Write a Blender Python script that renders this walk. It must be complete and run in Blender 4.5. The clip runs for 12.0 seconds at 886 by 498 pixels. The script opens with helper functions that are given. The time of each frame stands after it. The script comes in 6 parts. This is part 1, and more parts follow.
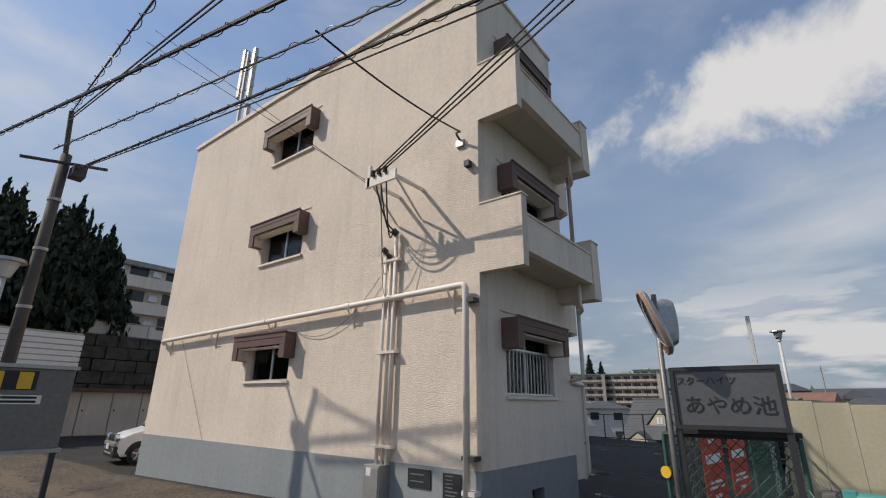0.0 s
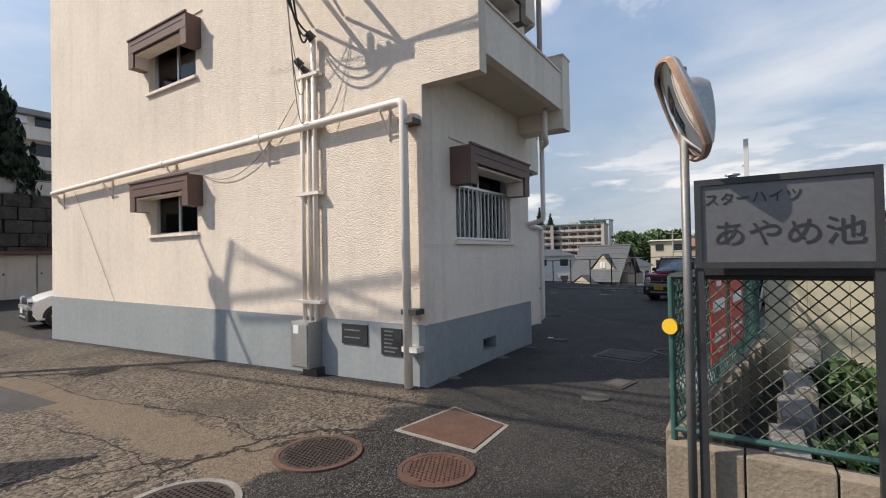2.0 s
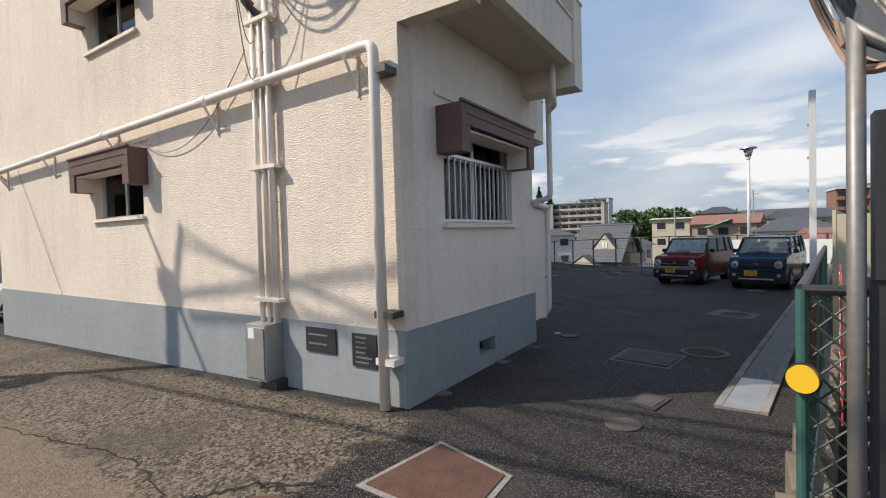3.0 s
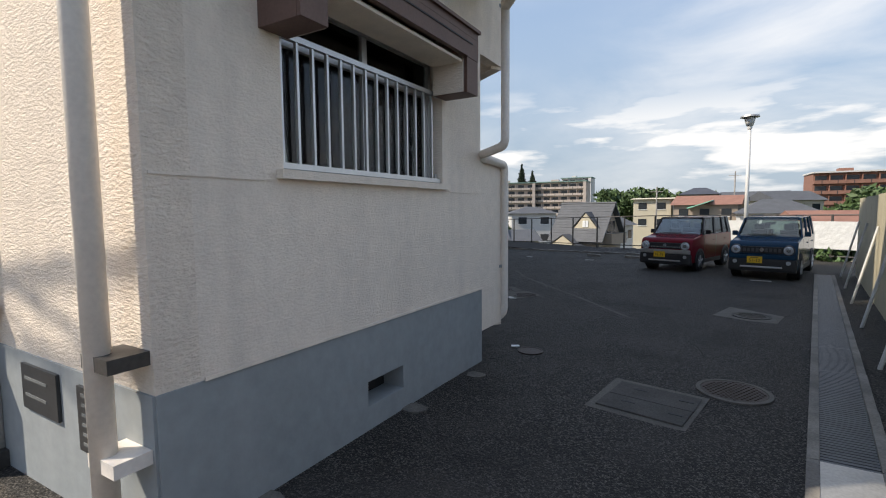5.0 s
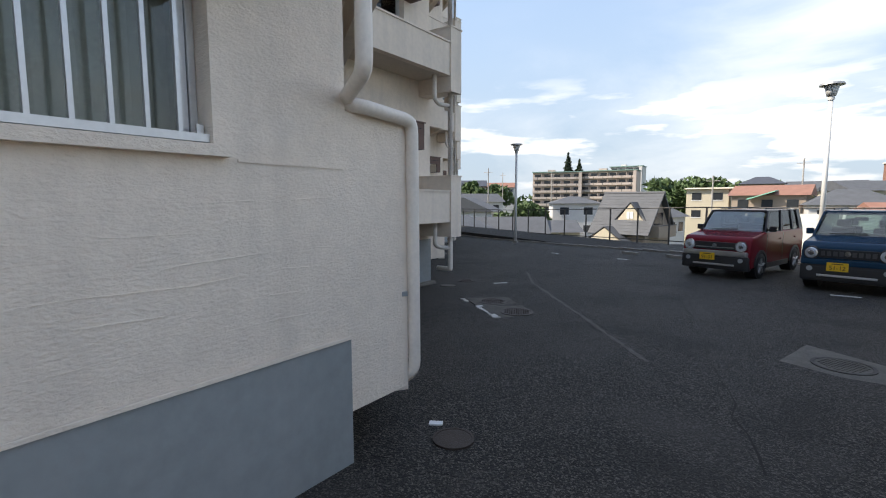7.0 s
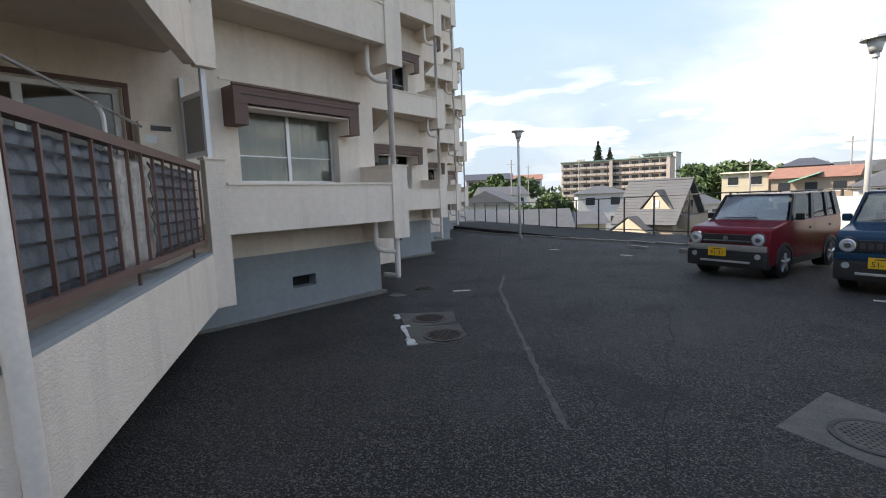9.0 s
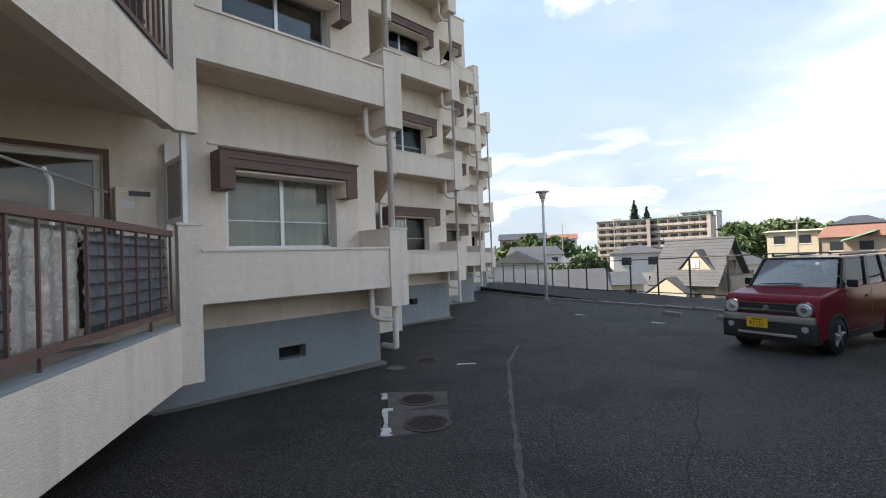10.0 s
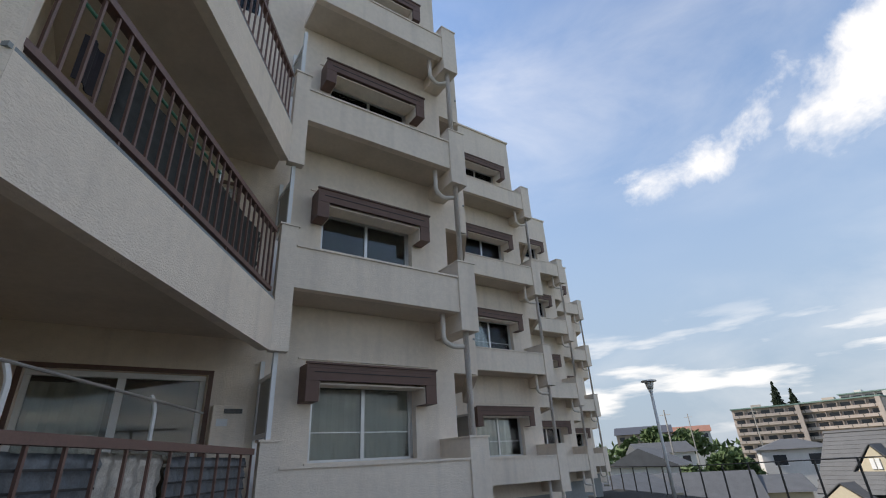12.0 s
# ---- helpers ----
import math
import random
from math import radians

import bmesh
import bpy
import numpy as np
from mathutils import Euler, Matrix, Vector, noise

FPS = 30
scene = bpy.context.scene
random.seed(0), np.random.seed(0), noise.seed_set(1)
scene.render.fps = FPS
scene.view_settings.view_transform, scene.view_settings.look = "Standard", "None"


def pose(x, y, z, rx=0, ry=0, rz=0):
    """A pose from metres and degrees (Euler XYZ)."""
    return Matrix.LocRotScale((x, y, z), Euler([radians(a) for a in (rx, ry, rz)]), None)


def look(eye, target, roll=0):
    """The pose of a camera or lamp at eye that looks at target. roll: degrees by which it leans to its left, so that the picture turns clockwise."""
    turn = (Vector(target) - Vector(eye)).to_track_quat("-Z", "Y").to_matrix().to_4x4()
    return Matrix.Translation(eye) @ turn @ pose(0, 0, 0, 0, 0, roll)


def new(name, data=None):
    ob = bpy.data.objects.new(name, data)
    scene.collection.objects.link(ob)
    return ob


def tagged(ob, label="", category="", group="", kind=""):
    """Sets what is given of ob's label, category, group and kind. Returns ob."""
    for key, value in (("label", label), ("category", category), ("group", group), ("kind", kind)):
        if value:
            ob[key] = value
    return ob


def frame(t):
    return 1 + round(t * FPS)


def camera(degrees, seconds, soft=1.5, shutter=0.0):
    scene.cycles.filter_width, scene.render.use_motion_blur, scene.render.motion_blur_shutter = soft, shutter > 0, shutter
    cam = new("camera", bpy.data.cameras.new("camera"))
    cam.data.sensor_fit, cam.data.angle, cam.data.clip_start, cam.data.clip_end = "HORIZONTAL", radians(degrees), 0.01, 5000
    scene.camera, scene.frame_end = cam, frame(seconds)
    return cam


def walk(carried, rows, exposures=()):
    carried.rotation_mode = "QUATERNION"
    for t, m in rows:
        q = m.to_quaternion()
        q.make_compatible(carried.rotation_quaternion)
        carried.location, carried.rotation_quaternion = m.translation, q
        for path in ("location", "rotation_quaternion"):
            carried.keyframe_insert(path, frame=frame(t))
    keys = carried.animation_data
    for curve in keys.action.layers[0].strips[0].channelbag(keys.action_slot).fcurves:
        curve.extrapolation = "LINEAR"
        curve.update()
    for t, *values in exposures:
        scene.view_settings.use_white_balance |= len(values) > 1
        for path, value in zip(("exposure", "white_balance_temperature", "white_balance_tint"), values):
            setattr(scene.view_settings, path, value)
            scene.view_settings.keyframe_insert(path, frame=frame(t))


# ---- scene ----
cam = camera(86.5, 12.0, soft=1.1)
METRES, EYE, TILT, LEAN, TURN = 10.6, 1.5, 0.0, 0.0, 38.1
ROWS = [
    (0.0, 0.0, 0.0, 0.0, -0.21, 18.12, -0.65),
    (0.5, 0.0002, 0.0141, -0.0013, -0.6, 14.17, -0.08),
    (1.0, 0.0121, 0.0473, -0.0041, -2.38, 8.15, 0.48),
    (1.5, 0.0161, 0.0912, -0.0076, -3.23, 3.64, 0.54),
    (2.0, 0.0251, 0.1415, -0.0066, -5.33, 0.77, 1.11),
    (2.5, 0.0367, 0.1941, -0.0029, -4.55, -1.1, 1.91),
    (3.0, 0.0483, 0.2474, -0.0011, -5.41, -1.62, 1.65),
    (3.5, 0.0686, 0.3044, -0.001, -7.03, -2.58, 1.78),
    (5.5, 0.1692, 0.4994, -0.012, -6.55, -5.35, -0.2),
    (6.0, 0.2009, 0.5468, -0.0109, -4.22, -6.05, -0.19),
    (6.5, 0.2349, 0.5921, -0.0118, -3.62, -6.1, -0.5),
    (7.0, 0.27, 0.6327, -0.0105, -2.12, -5.8, 0.12),
    (9.0, 0.4046, 0.767, -0.0147, 1.48, -6.34, 2.07),
    (9.5, 0.4308, 0.7976, -0.0116, 2.96, -4.54, 2.25),
    (10.0, 0.4504, 0.8202, -0.009, 5.74, 1.02, 2.16),
    (10.5, 0.4707, 0.8235, -0.0027, 10.1, 9.83, 2.19),
    (11.0, 0.4792, 0.8191, 0.0018, 13.62, 18.53, 2.37),
    (11.5, 0.4816, 0.8175, 0.0027, 16.49, 22.07, 3.16),
    (12.0, 0.4829, 0.8166, 0.0034, 17.94, 24.46, 2.94),
]
walk(cam, [(t, pose(0, 0, EYE, TILT, LEAN, TURN) @ pose(METRES * x, METRES * y, METRES * z, 90 + pitch, roll, yaw)) for t, x, y, z, yaw, pitch, roll in ROWS], exposures=[(0.0, 0.05, 6650, 11), (0.8, 0.12, 6750, 11), (1.5, 0.42, 6800, 11), (2.5, 0.6, 6750, 11), (3.5, 0.6, 6750, 11), (5.5, 1.0, 6950, 11), (6.0, 1.2, 6950, 11), (7.0, 1.2, 7000, 11), (9.0, 1.4, 7200, 12), (9.5, 1.48, 7300, 12), (10.0, 1.4, 7300, 12), (10.5, 1.28, 7250, 12), (12.0, 0.78, 6850, 11)])

# ---- world and sun ----
SUN_DIR = Vector((0.56, 0.44, -0.70)).normalized()
world = bpy.data.worlds.new("sky")
scene.world = world
world.use_nodes = True
wt = world.node_tree
for n in list(wt.nodes):
    wt.nodes.remove(n)


def wnode(kind, **kw):
    n = wt.nodes.new(kind)
    for k, v in kw.items():
        n.inputs[k].default_value = v
    return n


sky = wt.nodes.new("ShaderNodeTexSky")
sky.sky_type, sky.sun_disc = "NISHITA", False
sky.sun_elevation = math.asin(-SUN_DIR.z)
sky.sun_rotation = math.atan2(-SUN_DIR.x, -SUN_DIR.y)
sky.air_density, sky.dust_density, sky.ozone_density = 1.0, 0.3, 1.5
coord = wt.nodes.new("ShaderNodeTexCoord")
stretch = wt.nodes.new("ShaderNodeMapping")
stretch.inputs["Scale"].default_value = (1.0, 1.0, 2.6)
stretch.inputs["Rotation"].default_value = (0.0, radians(14), radians(20))
cloud_a = wnode("ShaderNodeTexNoise", Scale=2.3, Detail=9.0, Roughness=0.58, Distortion=0.35)
cloud_b = wnode("ShaderNodeTexNoise", Scale=1.1, Detail=3.0, Roughness=0.5)
ramp = wt.nodes.new("ShaderNodeValToRGB")
ramp.color_ramp.elements[0].position, ramp.color_ramp.elements[1].position = 0.40, 0.70
ramp2 = wt.nodes.new("ShaderNodeValToRGB")
ramp2.color_ramp.elements[0].position, ramp2.color_ramp.elements[1].position = 0.35, 0.65
both = wt.nodes.new("ShaderNodeMath")
both.operation = "MULTIPLY"
mixc = wt.nodes.new("ShaderNodeMixRGB")
mixc.inputs[2].default_value = (4.6, 4.6, 4.6, 1)
back = wnode("ShaderNodeBackground", Strength=0.15)
wout = wt.nodes.new("ShaderNodeOutputWorld")
wt.links.new(coord.outputs["Generated"], stretch.inputs["Vector"])
for c in (cloud_a, cloud_b):
    wt.links.new(stretch.outputs[0], c.inputs["Vector"])
wt.links.new(cloud_a.outputs["Fac"], ramp.inputs[0])
wt.links.new(cloud_b.outputs["Fac"], ramp2.inputs[0])


def wmath(op, a, b):
    n = wt.nodes.new("ShaderNodeMath")
    n.operation = op
    for i, v in enumerate((a, b)):
        if isinstance(v, (int, float)):
            n.inputs[i].default_value = v
        else:
            wt.links.new(v, n.inputs[i])
    return n.outputs[0]


def wmap(v, a, b, c=0.0, d=1.0):
    n = wt.nodes.new("ShaderNodeMapRange")
    n.interpolation_type = "SMOOTHSTEP"
    for k, x in (("From Min", a), ("From Max", b), ("To Min", c), ("To Max", d)):
        n.inputs[k].default_value = x
    wt.links.new(v, n.inputs["Value"])
    return n.outputs[0]


def wdot(v):
    n = wt.nodes.new("ShaderNodeVectorMath")
    n.operation = "DOT_PRODUCT"
    n.inputs[1].default_value = v
    wt.links.new(coord.outputs["Generated"], n.inputs[0])
    return n.outputs["Value"]


# a long level bank of cumulus in the north, blunt at its western end
cumulus = wnode("ShaderNodeTexNoise", Scale=5.5, Detail=10.0, Roughness=0.6, Distortion=0.3)
wt.links.new(coord.outputs["Generated"], cumulus.inputs["Vector"])
run_on = wdot(Vector((1, 0, 0)))
half = wmap(run_on, -0.43, 0.1, 0.02, 0.085)
ragged = wmath("MULTIPLY", wmath("SUBTRACT", cumulus.outputs["Fac"], 0.5), 0.32)
offset = wmath("ABSOLUTE", wmath("SUBTRACT", wdot(Vector((-0.09, 0, 1))), 0.505), 0.0)
bank = wmap(wmath("ADD", wmath("SUBTRACT", half, offset), ragged), -0.02, 0.06, 0.0, 0.95)
bank = wmath("MULTIPLY", bank, wmap(wmath("ADD", run_on, ragged), -0.45, -0.39))
bank = wmath("MULTIPLY", bank, wmap(wdot(Vector((0, 1, 0))), 0.2, 0.5))
wt.links.new(ramp.outputs[0], both.inputs[0])
wt.links.new(ramp2.outputs[0], both.inputs[1])
cover = wmath("MAXIMUM", wmath("MULTIPLY", both.outputs[0], 0.6), bank)
# milky haze towards the horizon, all the way round
up = wdot(Vector((0, 0, 1)))
haze = wt.nodes.new("ShaderNodeMixRGB")
haze.inputs[2].default_value = (1.45, 1.85, 2.4, 1)
wt.links.new(wmap(up, 0.8, 0.0, 0.0, 0.95), haze.inputs[0])
wt.links.new(sky.outputs[0], haze.inputs[1])
# low rows of flat cloud over the hills
low_map = wt.nodes.new("ShaderNodeMapping")
low_map.inputs["Scale"].default_value = (1.0, 1.0, 5.0)
low_noise = wnode("ShaderNodeTexNoise", Scale=4.5, Detail=7.0, Roughness=0.5)
wt.links.new(coord.outputs["Generated"], low_map.inputs["Vector"])
wt.links.new(low_map.outputs[0], low_noise.inputs["Vector"])
low_cloud = wmath("MULTIPLY", wmap(low_noise.outputs["Fac"], 0.5, 0.64, 0.0, 0.8), wmath("MULTIPLY", wmap(up, 0.01, 0.05), wmap(up, 0.28, 0.12)))
wt.links.new(wmath("MAXIMUM", cover, low_cloud), mixc.inputs[0])
wt.links.new(haze.outputs[0], mixc.inputs[1])
wt.links.new(mixc.outputs[0], back.inputs[0])
wt.links.new(back.outputs[0], wout.inputs[0])
sun = new("sun", bpy.data.lights.new("sun", "SUN"))
sun.data.energy, sun.data.angle, sun.data.color = 3.3, radians(0.6), (1.0, 0.93, 0.83)
sun.matrix_world = look(-SUN_DIR * 50, (0, 0, 0))


# ---- materials ----
def material(name, colour, rough=0.8, metal=0.0, spread=0.15, scale=3.0, bump=0.0, bump_scale=60.0, stain=None, stain_amount=0.0, streak=False, spec=0.5, rand=0.0, coat=0.0, combed=False):
    m = bpy.data.materials.new(name)
    m.use_nodes = True
    t = m.node_tree
    p = t.nodes["Principled BSDF"]
    p.inputs["Roughness"].default_value, p.inputs["Metallic"].default_value = rough, metal
    p.inputs["Specular IOR Level"].default_value, p.inputs["Coat Weight"].default_value = spec, coat
    geo = t.nodes.new("ShaderNodeNewGeometry")
    n1 = t.nodes.new("ShaderNodeTexNoise")
    n1.inputs["Scale"].default_value, n1.inputs["Detail"].default_value = scale, 6.0
    n2 = t.nodes.new("ShaderNodeTexNoise")
    n2.inputs["Scale"].default_value, n2.inputs["Detail"].default_value = scale * 14, 3.0
    add = t.nodes.new("ShaderNodeMath")
    add.operation = "ADD"
    ramp = t.nodes.new("ShaderNodeMapRange")
    ramp.inputs["From Min"].default_value, ramp.inputs["From Max"].default_value = 0.7, 1.3
    ramp.inputs["To Min"].default_value, ramp.inputs["To Max"].default_value = 1 - spread, 1 + spread
    mul = t.nodes.new("ShaderNodeVectorMath")
    mul.operation = "SCALE"
    mul.inputs[0].default_value = colour
    for n in (n1, n2):
        t.links.new(geo.outputs["Position"], n.inputs["Vector"])
    t.links.new(n1.outputs["Fac"], add.inputs[0])
    t.links.new(n2.outputs["Fac"], add.inputs[1])
    t.links.new(add.outputs[0], ramp.inputs["Value"])
    t.links.new(ramp.outputs[0], mul.inputs["Scale"])
    last = mul.outputs[0]
    if rand:
        info = t.nodes.new("ShaderNodeObjectInfo")
        r2 = t.nodes.new("ShaderNodeMapRange")
        r2.inputs["To Min"].default_value, r2.inputs["To Max"].default_value = 1 - rand, 1 + rand
        m2 = t.nodes.new("ShaderNodeVectorMath")
        m2.operation = "SCALE"
        t.links.new(info.outputs["Random"], r2.inputs["Value"])
        t.links.new(last, m2.inputs[0])
        t.links.new(r2.outputs[0], m2.inputs["Scale"])
        last = m2.outputs[0]
    if stain:
        mp = t.nodes.new("ShaderNodeMapping")
        mp.inputs["Scale"].default_value = (2.5, 2.5, 0.22) if streak else (0.8, 0.8, 0.8)
        n3 = t.nodes.new("ShaderNodeTexNoise")
        n3.inputs["Scale"].default_value, n3.inputs["Detail"].default_value = 1.6, 8.0
        r3 = t.nodes.new("ShaderNodeMapRange")
        r3.inputs["From Min"].default_value, r3.inputs["From Max"].default_value = 0.5, 0.72
        r3.inputs["To Max"].default_value = stain_amount
        mx = t.nodes.new("ShaderNodeMixRGB")
        mx.inputs[2].default_value = (*stain, 1)
        t.links.new(geo.outputs["Position"], mp.inputs["Vector"])
        t.links.new(mp.outputs[0], n3.inputs["Vector"])
        t.links.new(n3.outputs["Fac"], r3.inputs["Value"])
        t.links.new(r3.outputs[0], mx.inputs[0])
        t.links.new(last, mx.inputs[1])
        last = mx.outputs[0]
    t.links.new(last, p.inputs["Base Color"])
    if bump:
        nb = t.nodes.new("ShaderNodeTexNoise")
        nb.inputs["Scale"].default_value, nb.inputs["Detail"].default_value = bump_scale, 4.0
        b = t.nodes.new("ShaderNodeBump")
        b.inputs["Distance"].default_value, b.inputs["Strength"].default_value = bump, 1.0
        if combed:
            comb = t.nodes.new("ShaderNodeMapping")
            comb.inputs["Scale"].default_value = (0.65, 0.65, 1.2)
            t.links.new(geo.outputs["Position"], comb.inputs["Vector"])
            t.links.new(comb.outputs[0], nb.inputs["Vector"])
            nb.inputs["Roughness"].default_value = 0.65
        else:
            t.links.new(geo.outputs["Position"], nb.inputs["Vector"])
        t.links.new(nb.outputs["Fac"], b.inputs["Height"])
        t.links.new(b.outputs[0], p.inputs["Normal"])
    return m


def glass_material(name, tint, rough=0.02, alpha=0.35):
    m = bpy.data.materials.new(name)
    m.use_nodes = True
    t = m.node_tree
    t.nodes.remove(t.nodes["Principled BSDF"])
    tr = t.nodes.new("ShaderNodeBsdfTransparent")
    gl = t.nodes.new("ShaderNodeBsdfGlossy")
    fr = t.nodes.new("ShaderNodeFresnel")
    fr.inputs["IOR"].default_value = 1.5
    mr = t.nodes.new("ShaderNodeMath")
    mr.operation = "MAXIMUM"
    mr.inputs[1].default_value = alpha
    mx = t.nodes.new("ShaderNodeMixShader")
    tr.inputs["Color"].default_value = (*tint, 1)
    gl.inputs["Roughness"].default_value = rough
    t.links.new(fr.outputs[0], mr.inputs[0])
    t.links.new(mr.outputs[0], mx.inputs[0])
    t.links.new(tr.outputs[0], mx.inputs[1])
    t.links.new(gl.outputs[0], mx.inputs[2])
    t.links.new(mx.outputs[0], t.nodes["Material Output"].inputs[0])
    return m


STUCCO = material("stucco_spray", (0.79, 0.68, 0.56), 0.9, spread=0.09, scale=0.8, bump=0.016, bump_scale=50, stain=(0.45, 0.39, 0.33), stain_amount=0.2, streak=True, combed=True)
# smoother finish; colour raised above STUCCO's to brighten the bay faces lying in shade
STUCCO_FINE_LIFTED = material("stucco_fine_lifted", (0.83, 0.725, 0.61), 0.9, spread=0.06, scale=0.9, bump=0.008, bump_scale=55, stain=(0.43, 0.38, 0.33), stain_amount=0.25, streak=True, combed=True)
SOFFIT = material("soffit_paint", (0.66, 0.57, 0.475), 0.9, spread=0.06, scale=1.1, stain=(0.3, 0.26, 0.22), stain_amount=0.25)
PLINTH = material("plinth_grey_blue_paint", (0.275, 0.297, 0.3), 0.75, spread=0.1, scale=0.9, bump=0.004, bump_scale=9, stain=(0.36, 0.37, 0.37), stain_amount=0.35, streak=True)
BROWN = material("brown_painted_hood", (0.14, 0.08, 0.062), 0.6, spread=0.15, scale=4)
RAIL = material("brown_rail_paint", (0.16, 0.088, 0.07), 0.5, spread=0.12, scale=5)
ALU = material("aluminium", (0.62, 0.62, 0.62), 0.38, 0.75, spread=0.06)
WHITE_ALU = material("white_frame", (0.75, 0.76, 0.76), 0.4, spread=0.05)
PIPE = material("pipe_paint", (0.78, 0.71, 0.63), 0.5, spread=0.08, scale=3)
DARK = material("dark_void", (0.02, 0.02, 0.02), 0.9)
BLACK = material("black_rubber", (0.02, 0.02, 0.021), 0.6)
GLASS = glass_material("window_glass", (0.8, 0.83, 0.82), 0.02, 0.045)
CURTAIN = material("curtain_cloth", (0.6, 0.57, 0.51), 0.95, spread=0.18, scale=5)
# dark colour that stands in for the dimness inside the rooms
ROOM_DIMNESS = material("room_dimness", (0.16, 0.15, 0.14), 0.95)
CONCRETE = material("concrete", (0.36, 0.34, 0.31), 0.92, spread=0.25, scale=2.5, bump=0.006, bump_scale=60, stain=(0.12, 0.11, 0.10), stain_amount=0.6)
STEEL = material("galvanised_steel", (0.42, 0.41, 0.39), 0.45, 0.7, spread=0.15, scale=4)


# ---- building helpers ----
def thing(name, label, category, m=None, group="", kind=""):
    e = new(name)
    if m is not None:
        e.matrix_world = m
    return tagged(e, label, category, group, kind)


def part(name, bm, mat, parent=None, label="", smooth=False):
    me = bpy.data.meshes.new(name)
    bmesh.ops.recalc_face_normals(bm, faces=bm.faces)
    if smooth:
        for f in bm.faces:
            f.smooth = len(f.verts) == 4
    bm.to_mesh(me)
    bm.free()
    me.materials.append(mat)
    ob = new(name, me)
    if parent is not None:
        ob.parent = parent
    if label:
        ob["label"] = label
    return ob


def share(name, me, parent, m):
    ob = new(name, me)
    ob.parent = parent
    ob.matrix_basis = m
    return ob


def box(bm, x0, x1, y0, y1, z0, z1, bevel=0.0):
    vs = [bm.verts.new((x, y, z)) for x in (x0, x1) for y in (y0, y1) for z in (z0, z1)]
    fs = [bm.faces.new([vs[i] for i in q]) for q in ((0, 1, 3, 2), (4, 6, 7, 5), (0, 4, 5, 1), (2, 3, 7, 6), (0, 2, 6, 4), (1, 5, 7, 3))]
    if bevel:
        bmesh.ops.recalc_face_normals(bm, faces=fs)
        es = list({e for f in fs for e in f.edges})
        bmesh.ops.bevel(bm, geom=es, offset=bevel, segments=2, affect="EDGES", profile=0.7)
    return bm


def B(*a, bevel=0.0):
    return box(bmesh.new(), *a, bevel=bevel)


def rod(bm, a, b, r, r2=None, n=10, cap=True):
    a, b = Vector(a), Vector(b)
    r2 = r if r2 is None else r2
    q = (b - a).to_track_quat("Z", "Y")
    rings = []
    for p, s in ((a, r), (b, r2)):
        rings.append([bm.verts.new(p + q @ Vector((s * math.cos(2 * math.pi * i / n), s * math.sin(2 * math.pi * i / n), 0))) for i in range(n)])
    for i in range(n):
        bm.faces.new((rings[0][i], rings[0][(i + 1) % n], rings[1][(i + 1) % n], rings[1][i]))
    if cap:
        bm.faces.new(rings[0][::-1])
        bm.faces.new(rings[1])
    return bm


def tube(bm, pts, r, n=8):
    """A round pipe along a bent line."""
    pts = [Vector(p) for p in pts]
    rings, side = [], None
    for i, p in enumerate(pts):
        d = (pts[min(i + 1, len(pts) - 1)] - pts[max(i - 1, 0)]).normalized()
        if side is None:
            side = d.orthogonal()
        side = (side - d * side.dot(d)).normalized()
        other = d.cross(side)
        rings.append([bm.verts.new(p + (side * math.cos(2 * math.pi * k / n) + other * math.sin(2 * math.pi * k / n)) * r) for k in range(n)])
    for a, b in zip(rings, rings[1:]):
        for k in range(n):
            bm.faces.new((a[k], a[(k + 1) % n], b[(k + 1) % n], b[k]))
    bm.faces.new(rings[0][::-1])
    bm.faces.new(rings[-1])
    return bm


def rounded(pts, r=0.08, n=4):
    """A bent line with rounded corners."""
    pts = [Vector(p) for p in pts]
    out = [pts[0]]
    for a, b, c in zip(pts, pts[1:], pts[2:]):
        u, v = (a - b).normalized(), (c - b).normalized()
        s = min(r, (a - b).length / 2, (c - b).length / 2)
        p, q = b + u * s, b + v * s
        for i in range(n + 1):
            k = i / n
            out.append(p.lerp(b, k).lerp(b.lerp(q, k), k))
    out.append(pts[-1])
    return out


def prism(bm, pts, z0, z1):
    lo = [bm.verts.new((x, y, z0)) for x, y in pts]
    hi = [bm.verts.new((x, y, z1)) for x, y in pts]
    n = len(pts)
    bm.faces.new(lo[::-1])
    bm.faces.new(hi)
    for i in range(n):
        bm.faces.new((lo[i], lo[(i + 1) % n], hi[(i + 1) % n], hi[i]))
    return bm


def slab(bm, a, b, z0, z1, t):
    """An upright panel from a to b in plan, t thick to its left."""
    d = Vector((b[0] - a[0], b[1] - a[1])).normalized()
    nrm = Vector((-d.y, d.x)) * t
    return prism(bm, [a, b, (b[0] + nrm.x, b[1] + nrm.y), (a[0] + nrm.x, a[1] + nrm.y)], z0, z1)


